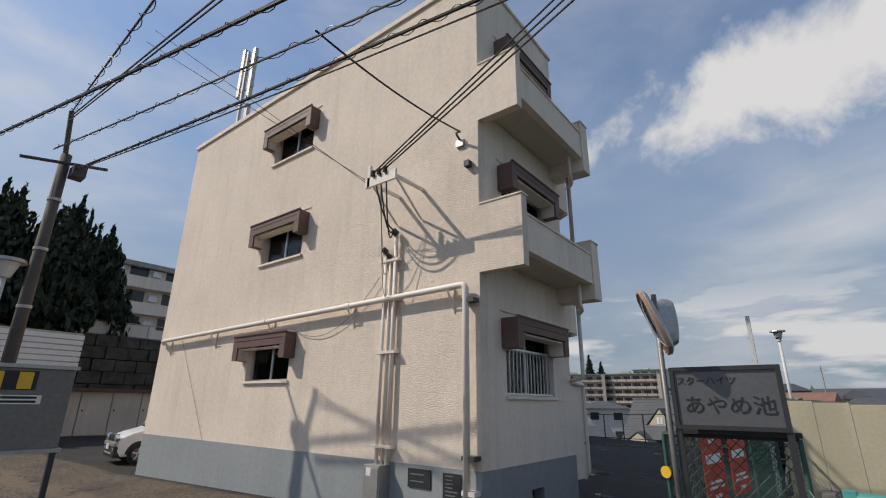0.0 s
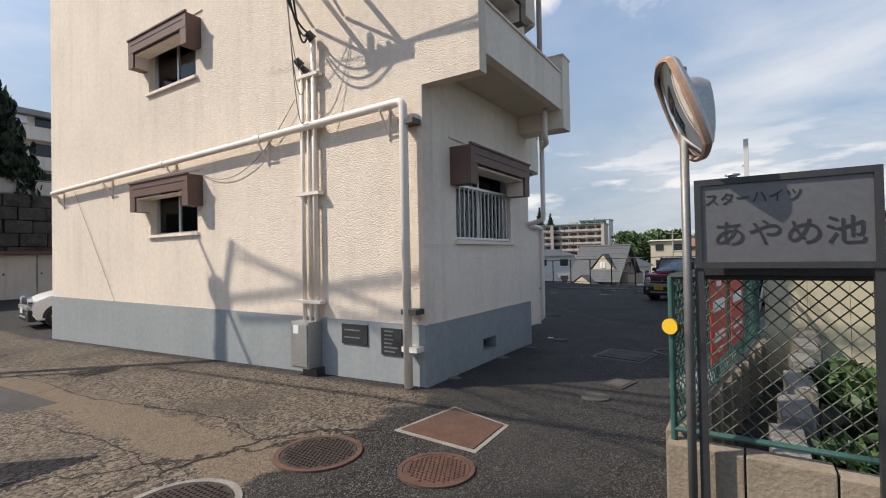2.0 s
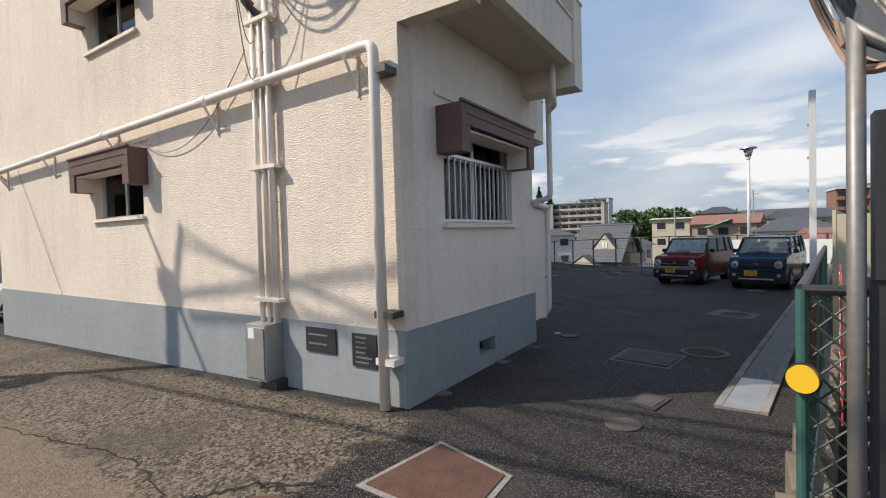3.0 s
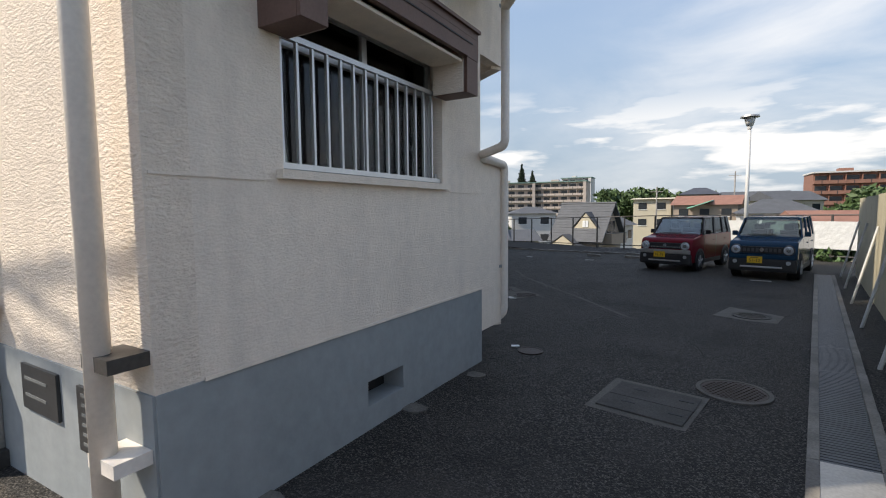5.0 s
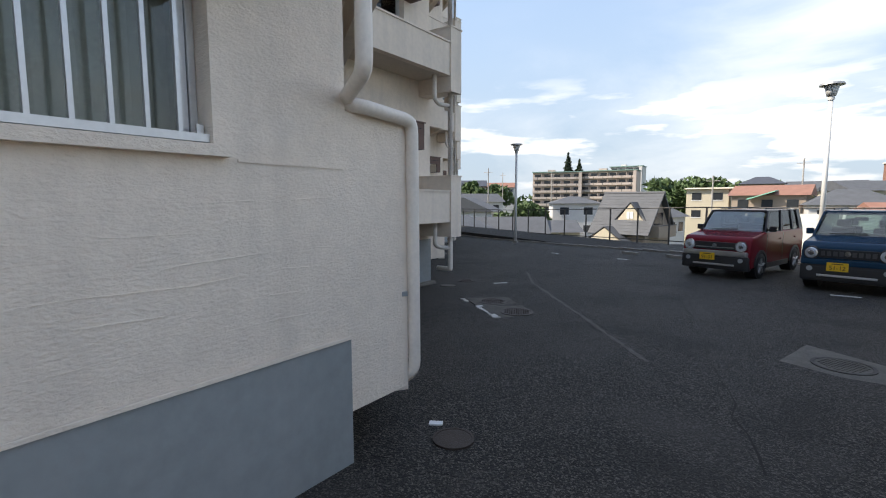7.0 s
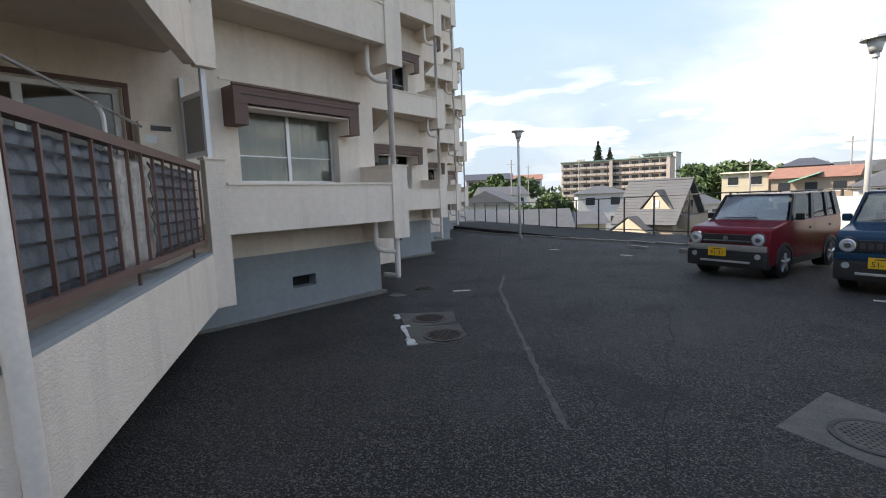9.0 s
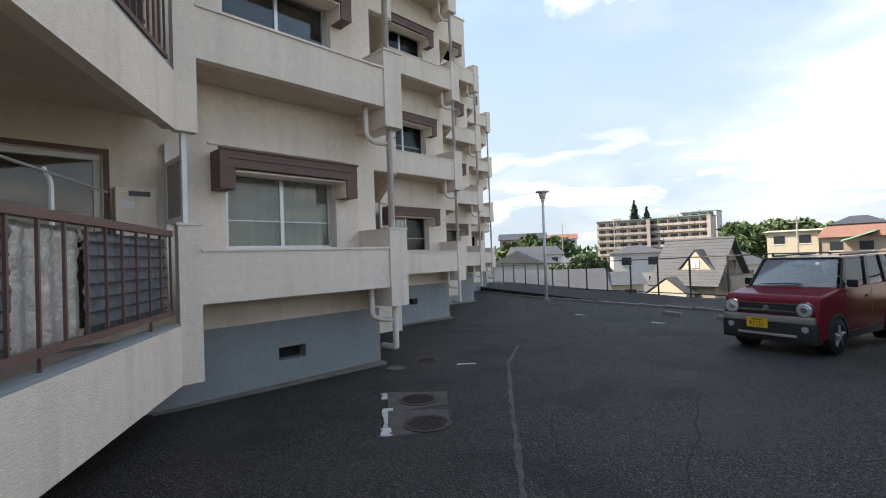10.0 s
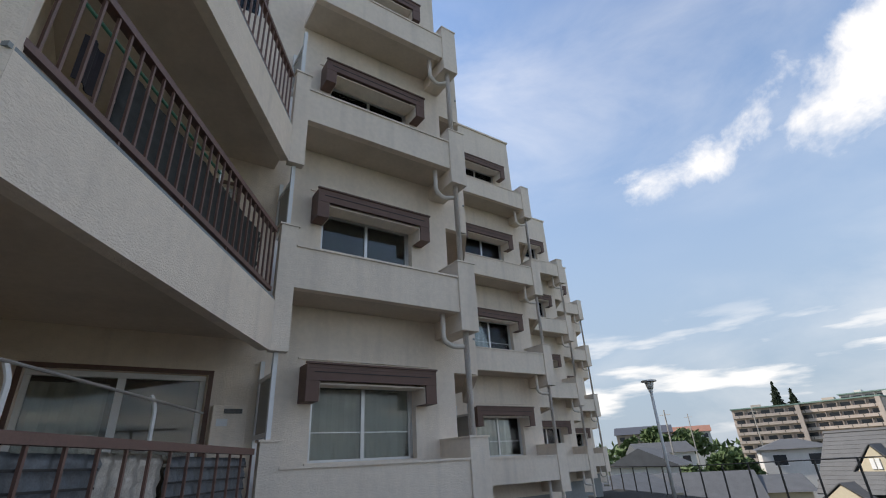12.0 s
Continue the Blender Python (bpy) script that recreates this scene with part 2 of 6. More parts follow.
def pierced(axis, at, thick, u0, u1, z0, z1, holes):
    """A wall in the plane axis=at, thick inward, with rectangular openings (u0, u1, z0, z1)."""
    bm = bmesh.new()
    us = sorted({u0, u1, *[h[i] for h in holes for i in (0, 1) if u0 < h[i] < u1]})
    zs = sorted({z0, z1, *[h[i] for h in holes for i in (2, 3) if z0 < h[i] < z1]})
    grid = {}

    def vert(i, j, k):
        if (i, j, k) not in grid:
            w = at + (thick if k else 0)
            grid[i, j, k] = bm.verts.new((w, us[i], zs[j]) if axis == "x" else (us[i], w, zs[j]))
        return grid[i, j, k]

    nu, nz = len(us) - 1, len(zs) - 1
    solid = [[not any(h[0] < (us[i] + us[i + 1]) / 2 < h[1] and h[2] < (zs[j] + zs[j + 1]) / 2 < h[3] for h in holes) for j in range(nz)] for i in range(nu)]
    full = lambda i, j: 0 <= i < nu and 0 <= j < nz and solid[i][j]
    for i in range(nu):
        for j in range(nz):
            if not solid[i][j]:
                continue
            for k in (0, 1):
                bm.faces.new((vert(i, j, k), vert(i + 1, j, k), vert(i + 1, j + 1, k), vert(i, j + 1, k)))
            for di, dj, e in ((-1, 0, ((i, j), (i, j + 1))), (1, 0, ((i + 1, j), (i + 1, j + 1))), (0, -1, ((i, j), (i + 1, j))), (0, 1, ((i, j + 1), (i + 1, j + 1)))):
                if not full(i + di, j + dj):
                    (a, b), (c, d) = e
                    bm.faces.new((vert(a, b, 0), vert(c, d, 0), vert(c, d, 1), vert(a, b, 1)))
    return bm


def level(x, y):
    """The height of the yard at a place."""
    return -0.06 - 0.028 * min(11.0, max(0.0, -x - 4.0)) - 0.015 * min(18.0, max(0.0, y - 8.0))


# ---- apartment building ----
STOREY, STEP = 2.64, (-3.86, 5.75)
FRONT, GABLE, UNIT_END = -3.78, 5.72, 8.78
FACE = -3.06
building = thing("apartment_building", "cream stucco apartment block with staggered bays and grey plinth", "apartment building")


def curtain(bm, axis, at, u0, u1, z0, z1, seed):
    rnd = random.Random(seed)
    n = max(8, int((u1 - u0) / 0.035))
    ph = rnd.random() * 6
    rows = []
    for z in (z0, z1):
        row = []
        for i in range(n + 1):
            u = u0 + (u1 - u0) * i / n
            w = at + 0.018 * math.sin(i * 1.3 + ph) + 0.01 * math.sin(i * 0.47 + ph * 2)
            row.append(bm.verts.new((w, u, z) if axis == "x" else (u, w, z)))
        rows.append(row)
    for i in range(n):
        bm.faces.new((rows[0][i], rows[0][i + 1], rows[1][i + 1], rows[1][i]))


def oriented(axis, at, inward, u0, u1, d0, d1, z0, z1, bm=None):
    """A box on a wall: d runs inward from the wall's face."""
    bm = bm or bmesh.new()
    w = sorted((at + inward * d0, at + inward * d1))
    return box(bm, w[0], w[1], u0, u1, z0, z1) if axis == "x" else box(bm, u0, u1, w[0], w[1], z0, z1)


def window(axis, at, inward, u0, u1, z0, z1, seed, transom=True, drapes=True):
    w = part("window", oriented(axis, at, inward, u0 + 0.004, u1 - 0.004, 0.20, 0.23, z0 + 0.003, z0 + 0.03), ALU, building)
    f = bmesh.new()
    d0, d1, s = 0.11, 0.17, 0.035
    zt = z1 - 0.27 if transom else z1
    for a in ((u0, u1, z1 - s, z1), (u0, u0 + s, z0, z1), (u1 - s, u1, z0, z1), (u0, u1, z0, z0 + s)):
        oriented(axis, at, inward, a[0] + 0.003, a[1] - 0.003, d0, d1, a[2] + 0.003, a[3] - 0.003, f)
    if transom:
        oriented(axis, at, inward, u0 + s, u1 - s, d0 + .005, d1 - .005, zt - 0.02, zt + 0.02, f)
    mid = (u0 + u1) / 2
    oriented(axis, at, inward, mid - 0.025, mid + 0.025, d0 + .01, d1 - .01, z0 + s, z1 - s, f)
    for u in (u0 + s, u1 - s - 0.03):
        oriented(axis, at, inward, u, u + 0.03, d0 + .012, d1 - .012, z0 + s, zt - 0.02, f)
    if axis == "x" and not transom:
        oriented(axis, at, inward, u0 + s, u1 - s, d0 + .015, d1 - .015, z0 + 0.36, z0 + 0.372, f)
    part("frame", f, ALU, w, "grey aluminium sliding frame")
    for a, b in ((u0 + s, mid - 0.02), (mid + 0.02, u1 - s)):
        p = part("pane", oriented(axis, at, inward, a, b, 0.138, 0.142, z0 + s, z1 - s), GLASS, w)
        p.visible_shadow = False
    part("sill", oriented(axis, at, inward, u0 - 0.05, u1 + 0.05, -0.05, 0.11, z0 - 0.05, z0 - 0.003), STUCCO_FINE_LIFTED, w)
    if drapes:
        c = bmesh.new()
        curtain(c, axis, at + inward * 0.26, u0 - 0.1, u1 + 0.1, z0 + 0.02, z1 - 0.02, seed)
        part("curtain", c, CURTAIN, w, "pale grey folded curtain")
    # added dark panel behind the glass: the room's dimness put into colour
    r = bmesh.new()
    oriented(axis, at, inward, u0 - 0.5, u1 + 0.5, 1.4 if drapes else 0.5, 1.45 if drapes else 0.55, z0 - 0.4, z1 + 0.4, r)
    part("room_dark_panel", r, ROOM_DIMNESS, w)
    return w


def hood(axis, at, inward, u0, u1, z1, depth=0.26, drop=0.50, band=0.24):
    """A box hood over a window: a band in front, cheeks at its ends, open below."""
    h = part("window_hood", oriented(axis, at, inward, u0, u1, -depth, -0.001, z1 - 0.05, z1), BROWN, building, "brown sheet-metal window hood")
    part("fascia", oriented(axis, at, inward, u0, u1, -depth, -depth + 0.03, z1 - band, z1 - 0.052), BROWN, h)
    part("drip_edge", oriented(axis, at, inward, u0 - 0.015, u1 + 0.015, -depth - 0.02, -depth + 0.02, z1 + 0.001, z1 + 0.025), BROWN, h)
    for a, b in ((u0, u0 + 0.18), (u1 - 0.18, u1)):
        bm = bmesh.new()
        oriented(axis, at, inward, a, b, -depth + 0.031, -0.001, z1 - drop, z1 - 0.052, bm)
        part("cheek", bm, BROWN, h)
        part("cheek_front", oriented(axis, at, inward, a + .001, b - .001, -depth + 0.004, -depth + 0.029, z1 - drop, z1 - band - 0.001), BROWN, h)
        inner = (b + 0.001, b + 0.012) if a == u0 else (a - 0.012, a - 0.001)
        part("lining", oriented(axis, at, inward, *inner, -depth + 0.035, -0.001, z1 - drop + 0.004, z1 - 0.053), STUCCO_FINE_LIFTED, h, "cream painted inner face")
    part("fascia_lip", oriented(axis, at, inward, u0 + 0.185, u1 - 0.185, -depth - 0.008, -depth - 0.0005, z1 - band, z1 - band + 0.022), BROWN, h)
    part("fascia_lip", oriented(axis, at, inward, u0 + 0.10, u1 - 0.10, -depth - 0.006, -depth - 0.0005, z1 - 0.105, z1 - 0.095), BLACK, h, "dark seam line")
    part("soffit", oriented(axis, at, inward, u0 + 0.20, u1 - 0.20, -depth + 0.04, 0.0, z1 - band - 0.04, z1 - band - 0.02), STUCCO_FINE_LIFTED, h)
    part("flashing", oriented(axis, at, inward, u0 - 0.03, u1 + 0.03, -0.02, 0.0, z1 + 0.11, z1 + 0.135), STUCCO_FINE_LIFTED, building)


ROOF0, ROOF1, PLINTH_TOP = 9.27, 12.1, 0.64
GROUND = -1.2
# gable wall
gable_windows = [(-9.92, -8.37, 1.90 + 2.61 * f, 2.72 + 2.61 * f) for f in range(3)]
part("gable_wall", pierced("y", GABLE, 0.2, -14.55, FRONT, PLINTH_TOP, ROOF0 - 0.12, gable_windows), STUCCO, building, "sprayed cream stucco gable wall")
part("gable_plinth", B(-14.55, FRONT, GABLE - 0.012, GABLE + 0.2, GROUND, PLINTH_TOP), PLINTH, building, "grey-blue painted plinth")
part("gable_coping", B(-14.6, FRONT + 0.03, GABLE - 0.05, GABLE + 0.25, ROOF0 - 0.12, ROOF0), STUCCO_FINE_LIFTED, building)
for f, (a, b, c, d) in enumerate(gable_windows):
    window("y", GABLE, 1, a, b, c, d, f + 40, transom=False, drapes=f == 1)
    hood("y", GABLE, 1, -10.12, -8.2, d + 0.10)
part("rear_wall", B(-14.55, -14.35, GABLE + 0.2, 9.0, GROUND, ROOF0 - .1), STUCCO, building)
part("roof", B(-14.35, FRONT - 0.2, GABLE + 0.2, UNIT_END, ROOF0 - 0.3, ROOF0 - 0.2), CONCRETE, building)


def bay(k):
    ox, oy = STEP[0] * k, STEP[1] * k
    X, y1 = FRONT + ox, UNIT_END + oy
    y0 = GABLE + 0.2 if k == 0 else UNIT_END + STEP[1] * (k - 1)
    floors, top = (3, ROOF0) if k == 0 else (4, ROOF1)
    wins, doors = [], []
    for f in range(floors):
        z = STOREY * f
        wins.append((6.43 + oy, (8.07 if k == 0 else 8.04) + oy, 1.62 + z, 2.60 + z))
        if k:
            doors.append((3.45 + oy, 5.15 + oy, 0.80 + z, 2.64 + z))
    vent = (7.06 + oy, 7.46 + oy, 0.10, 0.27)
    part("bay_wall", pierced("x", X, -0.2, y0, y1, PLINTH_TOP, top, wins + doors), STUCCO_FINE_LIFTED, building, "cream stucco bay front")
    part("plinth", pierced("x", X + 0.012, -0.2, y0 - (0.2 if k == 0 else 0), y1, GROUND, PLINTH_TOP, [vent]), PLINTH, building)
    # near-black panel stands in for the darkness inside the vent opening
    part("vent_dark_back", B(X - 0.19, X - 0.17, vent[0] - .1, vent[1] + .1, 0.0, 0.4), DARK, building)
    part("coping", B(X - 0.25, X + 0.04, y0, y1 + 0.04, top, top + 0.06), STUCCO_FINE_LIFTED, building)
    if k:
        part("footing", B(X + 0.013, X + 0.15, y0 + 2.5, y1, GROUND, level(X, y1 - 1.5) + 0.035), FOOTING, building, "pale cement footing strip")
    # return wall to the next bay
    part("return_wall", B(X + STEP[0], X - 0.2, y1 - 0.2, y1, GROUND, top), STUCCO_FINE_LIFTED, building)
    part("bay_roof", B(X - 9, X - 0.2, y0, y1 - 0.2, top - 0.25, top - 0.15), CONCRETE, building)
    if k:
        part("upper_side", B(X - 9, X - 0.2, y0, y0 + 0.2, GROUND, top), STUCCO_FINE_LIFTED, building)
    for f, wd in enumerate(wins):
        window("x", X, -1, *wd, seed=k * 7 + f, transom=k == 0, drapes=f == 0 or (k + f) % 3 == 0)
        hood("x", X, -1, (6.30 if k == 0 else 6.25) + oy, (8.13 if k == 0 else 8.23) + oy, (2.77 if k == 0 else 2.80) + STOREY * f, depth=0.30, drop=0.47, band=0.21)
    for f, wd in enumerate(doors):
        glass_door(X, *wd, seed=k * 5 + f)
    for f in range(floors):
        z = STOREY * f
        if k or f:
            narrow_balcony(k, f, X, oy, z)
        diagonal_balcony(k, f, X, oy, z)
        drain(k, f, X, oy, z)


def glass_door(X, u0, u1, z0, z1, seed):
    d = part("sliding_door", B(X - 0.16, X - 0.08, u0 + .003, u1 - .003, z1 - 0.06, z1 - .003), WHITE_ALU, building, "white framed glass sliding door")
    f = bmesh.new()
    mid = (u0 + u1) / 2
    for a, b in ((u0 + .003, u0 + 0.06), (mid - 0.04, mid + 0.04), (u1 - 0.06, u1 - .003)):
        box(f, X - 0.15, X - 0.09, a, b, z0 + .003, z1 - 0.061)
    part("frame", f, WHITE_ALU, d)
    p = part("pane", B(X - 0.122, X - 0.118, u0 + 0.06, u1 - 0.06, z0 + 0.02, z1 - 0.06), GLASS, d)
    p.visible_shadow = False
    c = bmesh.new()
    curtain(c, "x", X - 0.26, u0, mid - 0.1, z0, z1 - 0.1, seed)
    part("curtain", c, CURTAIN, d)
    part("surround", B(X + 0.001, X + 0.025, u0 - 0.06, u1 + 0.06, z1 + 0.001, z1 + 0.05), BROWN, d, "brown door surround")
    for a in (u0 - 0.06, u1 + 0.01):
        part("surround", B(X + 0.001, X + 0.022, a, a + 0.05, z0, z1), BROWN, d, "brown door surround")
    # the same dark stand-in panel for the unlit room behind the door
    part("room_dark_panel", B(X - 1.45, X - 1.4, u0 - 0.5, u1 + 0.5, z0 - 0.3, z1 + 0.3), ROOM_DIMNESS, d)


def narrow_balcony(k, f, X, oy, z):
    face = X + 0.72
    ya = (GABLE + 0.16) if k == 0 else 5.87 + oy
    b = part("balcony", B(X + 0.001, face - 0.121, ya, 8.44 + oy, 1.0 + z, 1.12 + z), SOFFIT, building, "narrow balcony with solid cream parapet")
    part("parapet", B(face - 0.12, face, ya, 8.44 + oy, 1.0 + z, 1.56 + z), STUCCO_FINE_LIFTED, b)
    part("coping", B(face - 0.14, face + 0.02, ya, 8.44 + oy, 1.561 + z, 1.59 + z), STUCCO_FINE_LIFTED, b)
    part("fin", B(X + 0.001, face + 0.03, 8.441 + oy, 8.77 + oy, 0.72 + z, 1.84 + z), STUCCO_FINE_LIFTED, b)
    part("fin_cap", B(X + 0.001, face + 0.045, 8.43 + oy, 8.785 + oy, 1.841 + z, 1.865 + z), STUCCO_FINE_LIFTED, b)
    if k == 0:
        part("end_panel", B(X + 0.001, face + 0.03, GABLE, GABLE + 0.159, 0.74 + z, 1.84 + z), STUCCO, b)
        part("end_cap", B(X + 0.001, face + 0.045, GABLE - 0.015, GABLE + 0.17, 1.841 + z, 1.865 + z), STUCCO_FINE_LIFTED, b)


def diagonal_balcony(k, f, X, oy, z):
    nx = X + STEP[0]
    a, c = (X, 9.27 + oy), (nx + 0.72, 11.40 + oy)
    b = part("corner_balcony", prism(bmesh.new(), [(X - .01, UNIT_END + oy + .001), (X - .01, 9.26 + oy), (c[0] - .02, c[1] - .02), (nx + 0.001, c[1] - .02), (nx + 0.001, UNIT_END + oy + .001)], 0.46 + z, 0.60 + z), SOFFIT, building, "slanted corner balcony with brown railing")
    part("start_post", B(X - 0.12, X - .001, UNIT_END + oy + .001, 9.27 + oy, 0.22 + z, 1.86 + z), STUCCO_FINE_LIFTED, b)
    part("band", slab(bmesh.new(), a, c, 0.19 + z, 0.80 + z, 0.12), STUCCO_FINE_LIFTED, b)
    part("ledge", slab(bmesh.new(), (a[0] + .02, a[1] - .02), (c[0] + .02, c[1] - .02), 0.801 + z, 0.83 + z, 0.16), PLINTH, b, "grey sheet-metal ledge")
    part("end_post", B(nx + 0.60, nx + 0.72, c[1], 11.62 + oy, 0.19 + z, 1.84 + z), STUCCO_FINE_LIFTED, b)
    part("end_post_cap", B(nx + 0.58, nx + 0.735, c[1] - .02, 11.64 + oy, 1.841 + z, 1.865 + z), STUCCO_FINE_LIFTED, b)
    # railing
    d = Vector((c[0] - a[0], c[1] - a[1]))
    ln = d.length
    d.normalize()
    nrm = Vector((-d.y, d.x))
    at = lambda s, o=0.05: (a[0] + d.x * s + nrm.x * o, a[1] + d.y * s + nrm.y * o)
    for zz, h, w in ((1.72, 0.06, 0.07), (0.92, 0.05, 0.04)):
        part("rail", slab(bmesh.new(), at(0.0), at(ln), zz + z, zz + h + z, w), RAIL, b, "brown painted steel rail")
    n = 14 if (k == 0 and f == 0) else 27
    for i in range(n + 1):
        s = 0.03 + (ln - 0.06) * i / n
        part("baluster", slab(bmesh.new(), at(s - 0.009, 0.06), at(s + 0.009, 0.06), 0.971 + z if i % 6 else 0.831 + z, 1.719 + z, 0.02), RAIL, b)
    # privacy screen
    sx0, sx1, sy = nx + 0.02, nx + 0.60, 11.50 + oy
    part("screen", B(sx0 + 0.05, sx1 - 0.03, sy, sy + 0.01, 1.95 + z, 2.55 + z), SCREEN, b, "grey translucent privacy screen")
    fr = bmesh.new()
    for q in ((sx0, sx0 + 0.05, 1.0, 2.83), (sx1 - 0.03, sx1 + 0.03, 1.866, 2.83), (sx0 + .05, sx1 - .03, 1.90, 1.95), (sx0 + .05, sx1 - .03, 2.55, 2.6)):
        box(fr, q[0], q[1], sy - 0.02, sy + 0.03, q[2] + z, q[3] + z)
    part("screen_frame", fr, WHITE_ALU, b)


def drain(k, f, X, oy, z):
    face = X + 0.72
    px, py = X + (0.33 if k == 0 else 0.62), 8.60 + oy
    if k == 0 and f == 0:
        upper = [(px, py, 3.4), (px, py, 1.97), (X + 0.05, 8.76 + oy, 1.93), (X - 0.06, 8.83 + oy, 1.93)]
        lower = [(X - 0.04, 8.80 + oy, 1.90), (X + 0.045, 8.86 + oy, 1.89), (X + 0.03, 9.29 + oy, 1.87), (X + 0.02, 9.31 + oy, 0.30), (X - 0.1, 9.30 + oy, 0.23)]
        for pts in (upper, lower):
            part("downpipe", tube(bmesh.new(), rounded(pts, 0.07), 0.04), PIPE, building, "cream painted plastic downpipe", True)
        return
    lo = z - 0.8 if f else 0.12
    main = [(px, py, z + (1.0 if f == (2 if k == 0 else 3) else 0.72 + STOREY)), (px, py, lo + (1.4 if k == 0 and f == 1 else 0))]
    if f == 0:
        main += [(px, py, 0.1), (px - 0.3, py, 0.1)]
    part("downpipe", tube(bmesh.new(), rounded(main), 0.045), PIPE, building, "cream painted plastic downpipe", True)
    br = [(face - 0.2, 8.25 + oy, z + 1.0), (face - 0.2, 8.25 + oy, z + 0.58), (face - 0.25, 8.45 + oy, z + 0.52), (px, py, z + 0.5)]
    part("branch_pipe", tube(bmesh.new(), rounded(br), 0.04), PIPE, building, "", True)


FOOTING = material("footing_cement", (0.20, 0.185, 0.16), 0.95, spread=0.3, scale=4, bump=0.006, bump_scale=60)
SCREEN = material("screen_panel", (0.33, 0.33, 0.31), 0.5, spread=0.08)
for k in range(5):
    bay(k)


# ---- details on the gable and the first bay ----
def bracket_clip(bm, x, y, z, r):
    box(bm, x - r - 0.05, x + r + 0.05, y - 0.02, y + 0.02, z - 0.025, z + 0.025)


DARK_METAL = material("dark_clip_metal", (0.09, 0.085, 0.08), 0.5, 0.6, spread=0.2)
WY = GABLE - 0.13
long_pipe = thing("rain_pipe", "cream painted rain pipe clamped along the gable wall", "pipe")
part("pipe", tube(bmesh.new(), rounded([(-14.25, WY + 0.1, 2.97), (-14.13, WY, 3.02), (-3.95, WY, 3.19), (-3.94, WY, -0.05)], 0.09), 0.05, 12), PIPE, long_pipe, "", True)
for x in (-6.55, -9.2, -11.9):
    part("coupling", rod(bmesh.new(), (x - .06, WY, 3.02 + (x + 14.13) * .0167), (x + .06, WY, 3.02 + (x + 14.13) * .0167 + .002), 0.06, n=12), PIPE, long_pipe)
for x in (-13.8, -11.4, -9.0, -6.5, -4.25):
    zz = 3.02 + (x + 14.13) * 0.0167
    bm = bmesh.new()
    rod(bm, (x, GABLE, zz + 0.0), (x, WY - 0.06, zz - 0.07), 0.014, n=6)
    rod(bm, (x, GABLE, zz - 0.35), (x, WY - 0.05, zz - 0.06), 0.014, n=6)
    rod(bm, (x, GABLE - .012, zz + 0.05), (x, GABLE - .012, zz - 0.38), 0.014, n=6)
    part("bracket", bm, PIPE, long_pipe, "angled steel bracket")
for z in (2.95, 0.8, 0.38):
    part("clamp", B(-4.01, -3.80, WY - 0.03, GABLE, z - 0.03, z + 0.03), DARK_METAL if z > 0.5 else PIPE, long_pipe)

conduits = thing("cable_conduits", "cream painted cable conduits rising from a meter box", "conduit")
for x, top, r in ((-5.70, 4.02, 0.03), (-5.59, 3.9, 0.02), (-5.47, 4.32, 0.035)):
    part("conduit", rod(bmesh.new(), (x, GABLE - 0.07, 0.6), (x, GABLE - 0.07, top), r, n=10), PIPE, conduits, "", True)
    part("weather_cap", rod(bmesh.new(), (x, GABLE - 0.07, top), (x - .02, GABLE - 0.15, top + 0.07), r + 0.03, r + .015, n=10), DARK_METAL, conduits)
for z in (0.85, 2.28, 3.16, 3.85):
    part("clamp_bar", B(-5.80, -5.36, GABLE - 0.12, GABLE - 0.02, z - 0.02, z + 0.02), PIPE, conduits)
meter = thing("meter_box", "weathered grey steel cabinet on the wall plinth", "cabinet")
part("cabinet", B(-5.79, -5.45, GABLE - 0.24, GABLE - 0.013, -0.0, 0.60, bevel=0.01), STEEL, meter)
part("cabinet_door", B(-5.77, -5.47, GABLE - 0.252, GABLE - 0.241, 0.03, 0.57), STEEL, meter)
part("label_plate", B(-5.72, -5.62, GABLE - 0.256, GABLE - 0.253, 0.45, 0.56), WHITE_ALU, meter)
part("base_duct", B(-5.66, -5.4, GABLE - 0.16, GABLE - 0.013, -0.3, -0.001), DARK_METAL, meter)

PLAQUE = material("dark_stone_plaque", (0.03, 0.033, 0.036), 0.35, spread=0.3, scale=30)
BAR = material("plaque_lettering", (0.16, 0.17, 0.17), 0.5)
rnd = random.Random(5)
for x0, x1, z0, z1, rows in ((-5.07, -4.64, 0.34, 0.59, 2), (-4.42, -4.11, 0.26, 0.58, 6)):
    pl = thing("wall_plaque", "dark stone plaque set in the grey plinth", "plaque", group="plaques on the plinth")
    part("tablet", B(x0, x1, GABLE - 0.03, GABLE - 0.013, z0, z1, bevel=0.004), PLAQUE, pl)
    for r in range(rows):
        z = z1 - (z1 - z0) * (r + 0.8) / (rows + 0.7)
        part("writing_bar", B(x0 + 0.05, x1 - 0.05 - rnd.random() * 0.1, GABLE - 0.033, GABLE - 0.0305, z - 0.008, z + 0.008), BAR, pl)

# service bracket and the wires on the wall
WIRE = material("black_cable", (0.018, 0.018, 0.018), 0.5)
GREYWIRE = material("grey_wire", (0.22, 0.2, 0.18), 0.6)
service = thing("service_bracket", "cream steel wall bracket holding the power drop", "bracket")
bm = bmesh.new()
BX, BZ = -5.5, 5.05
for x in (BX, BX + 0.55):
    box(bm, x - 0.02, x + 0.02, GABLE - 0.75, GABLE, BZ - 0.02, BZ + 0.04)
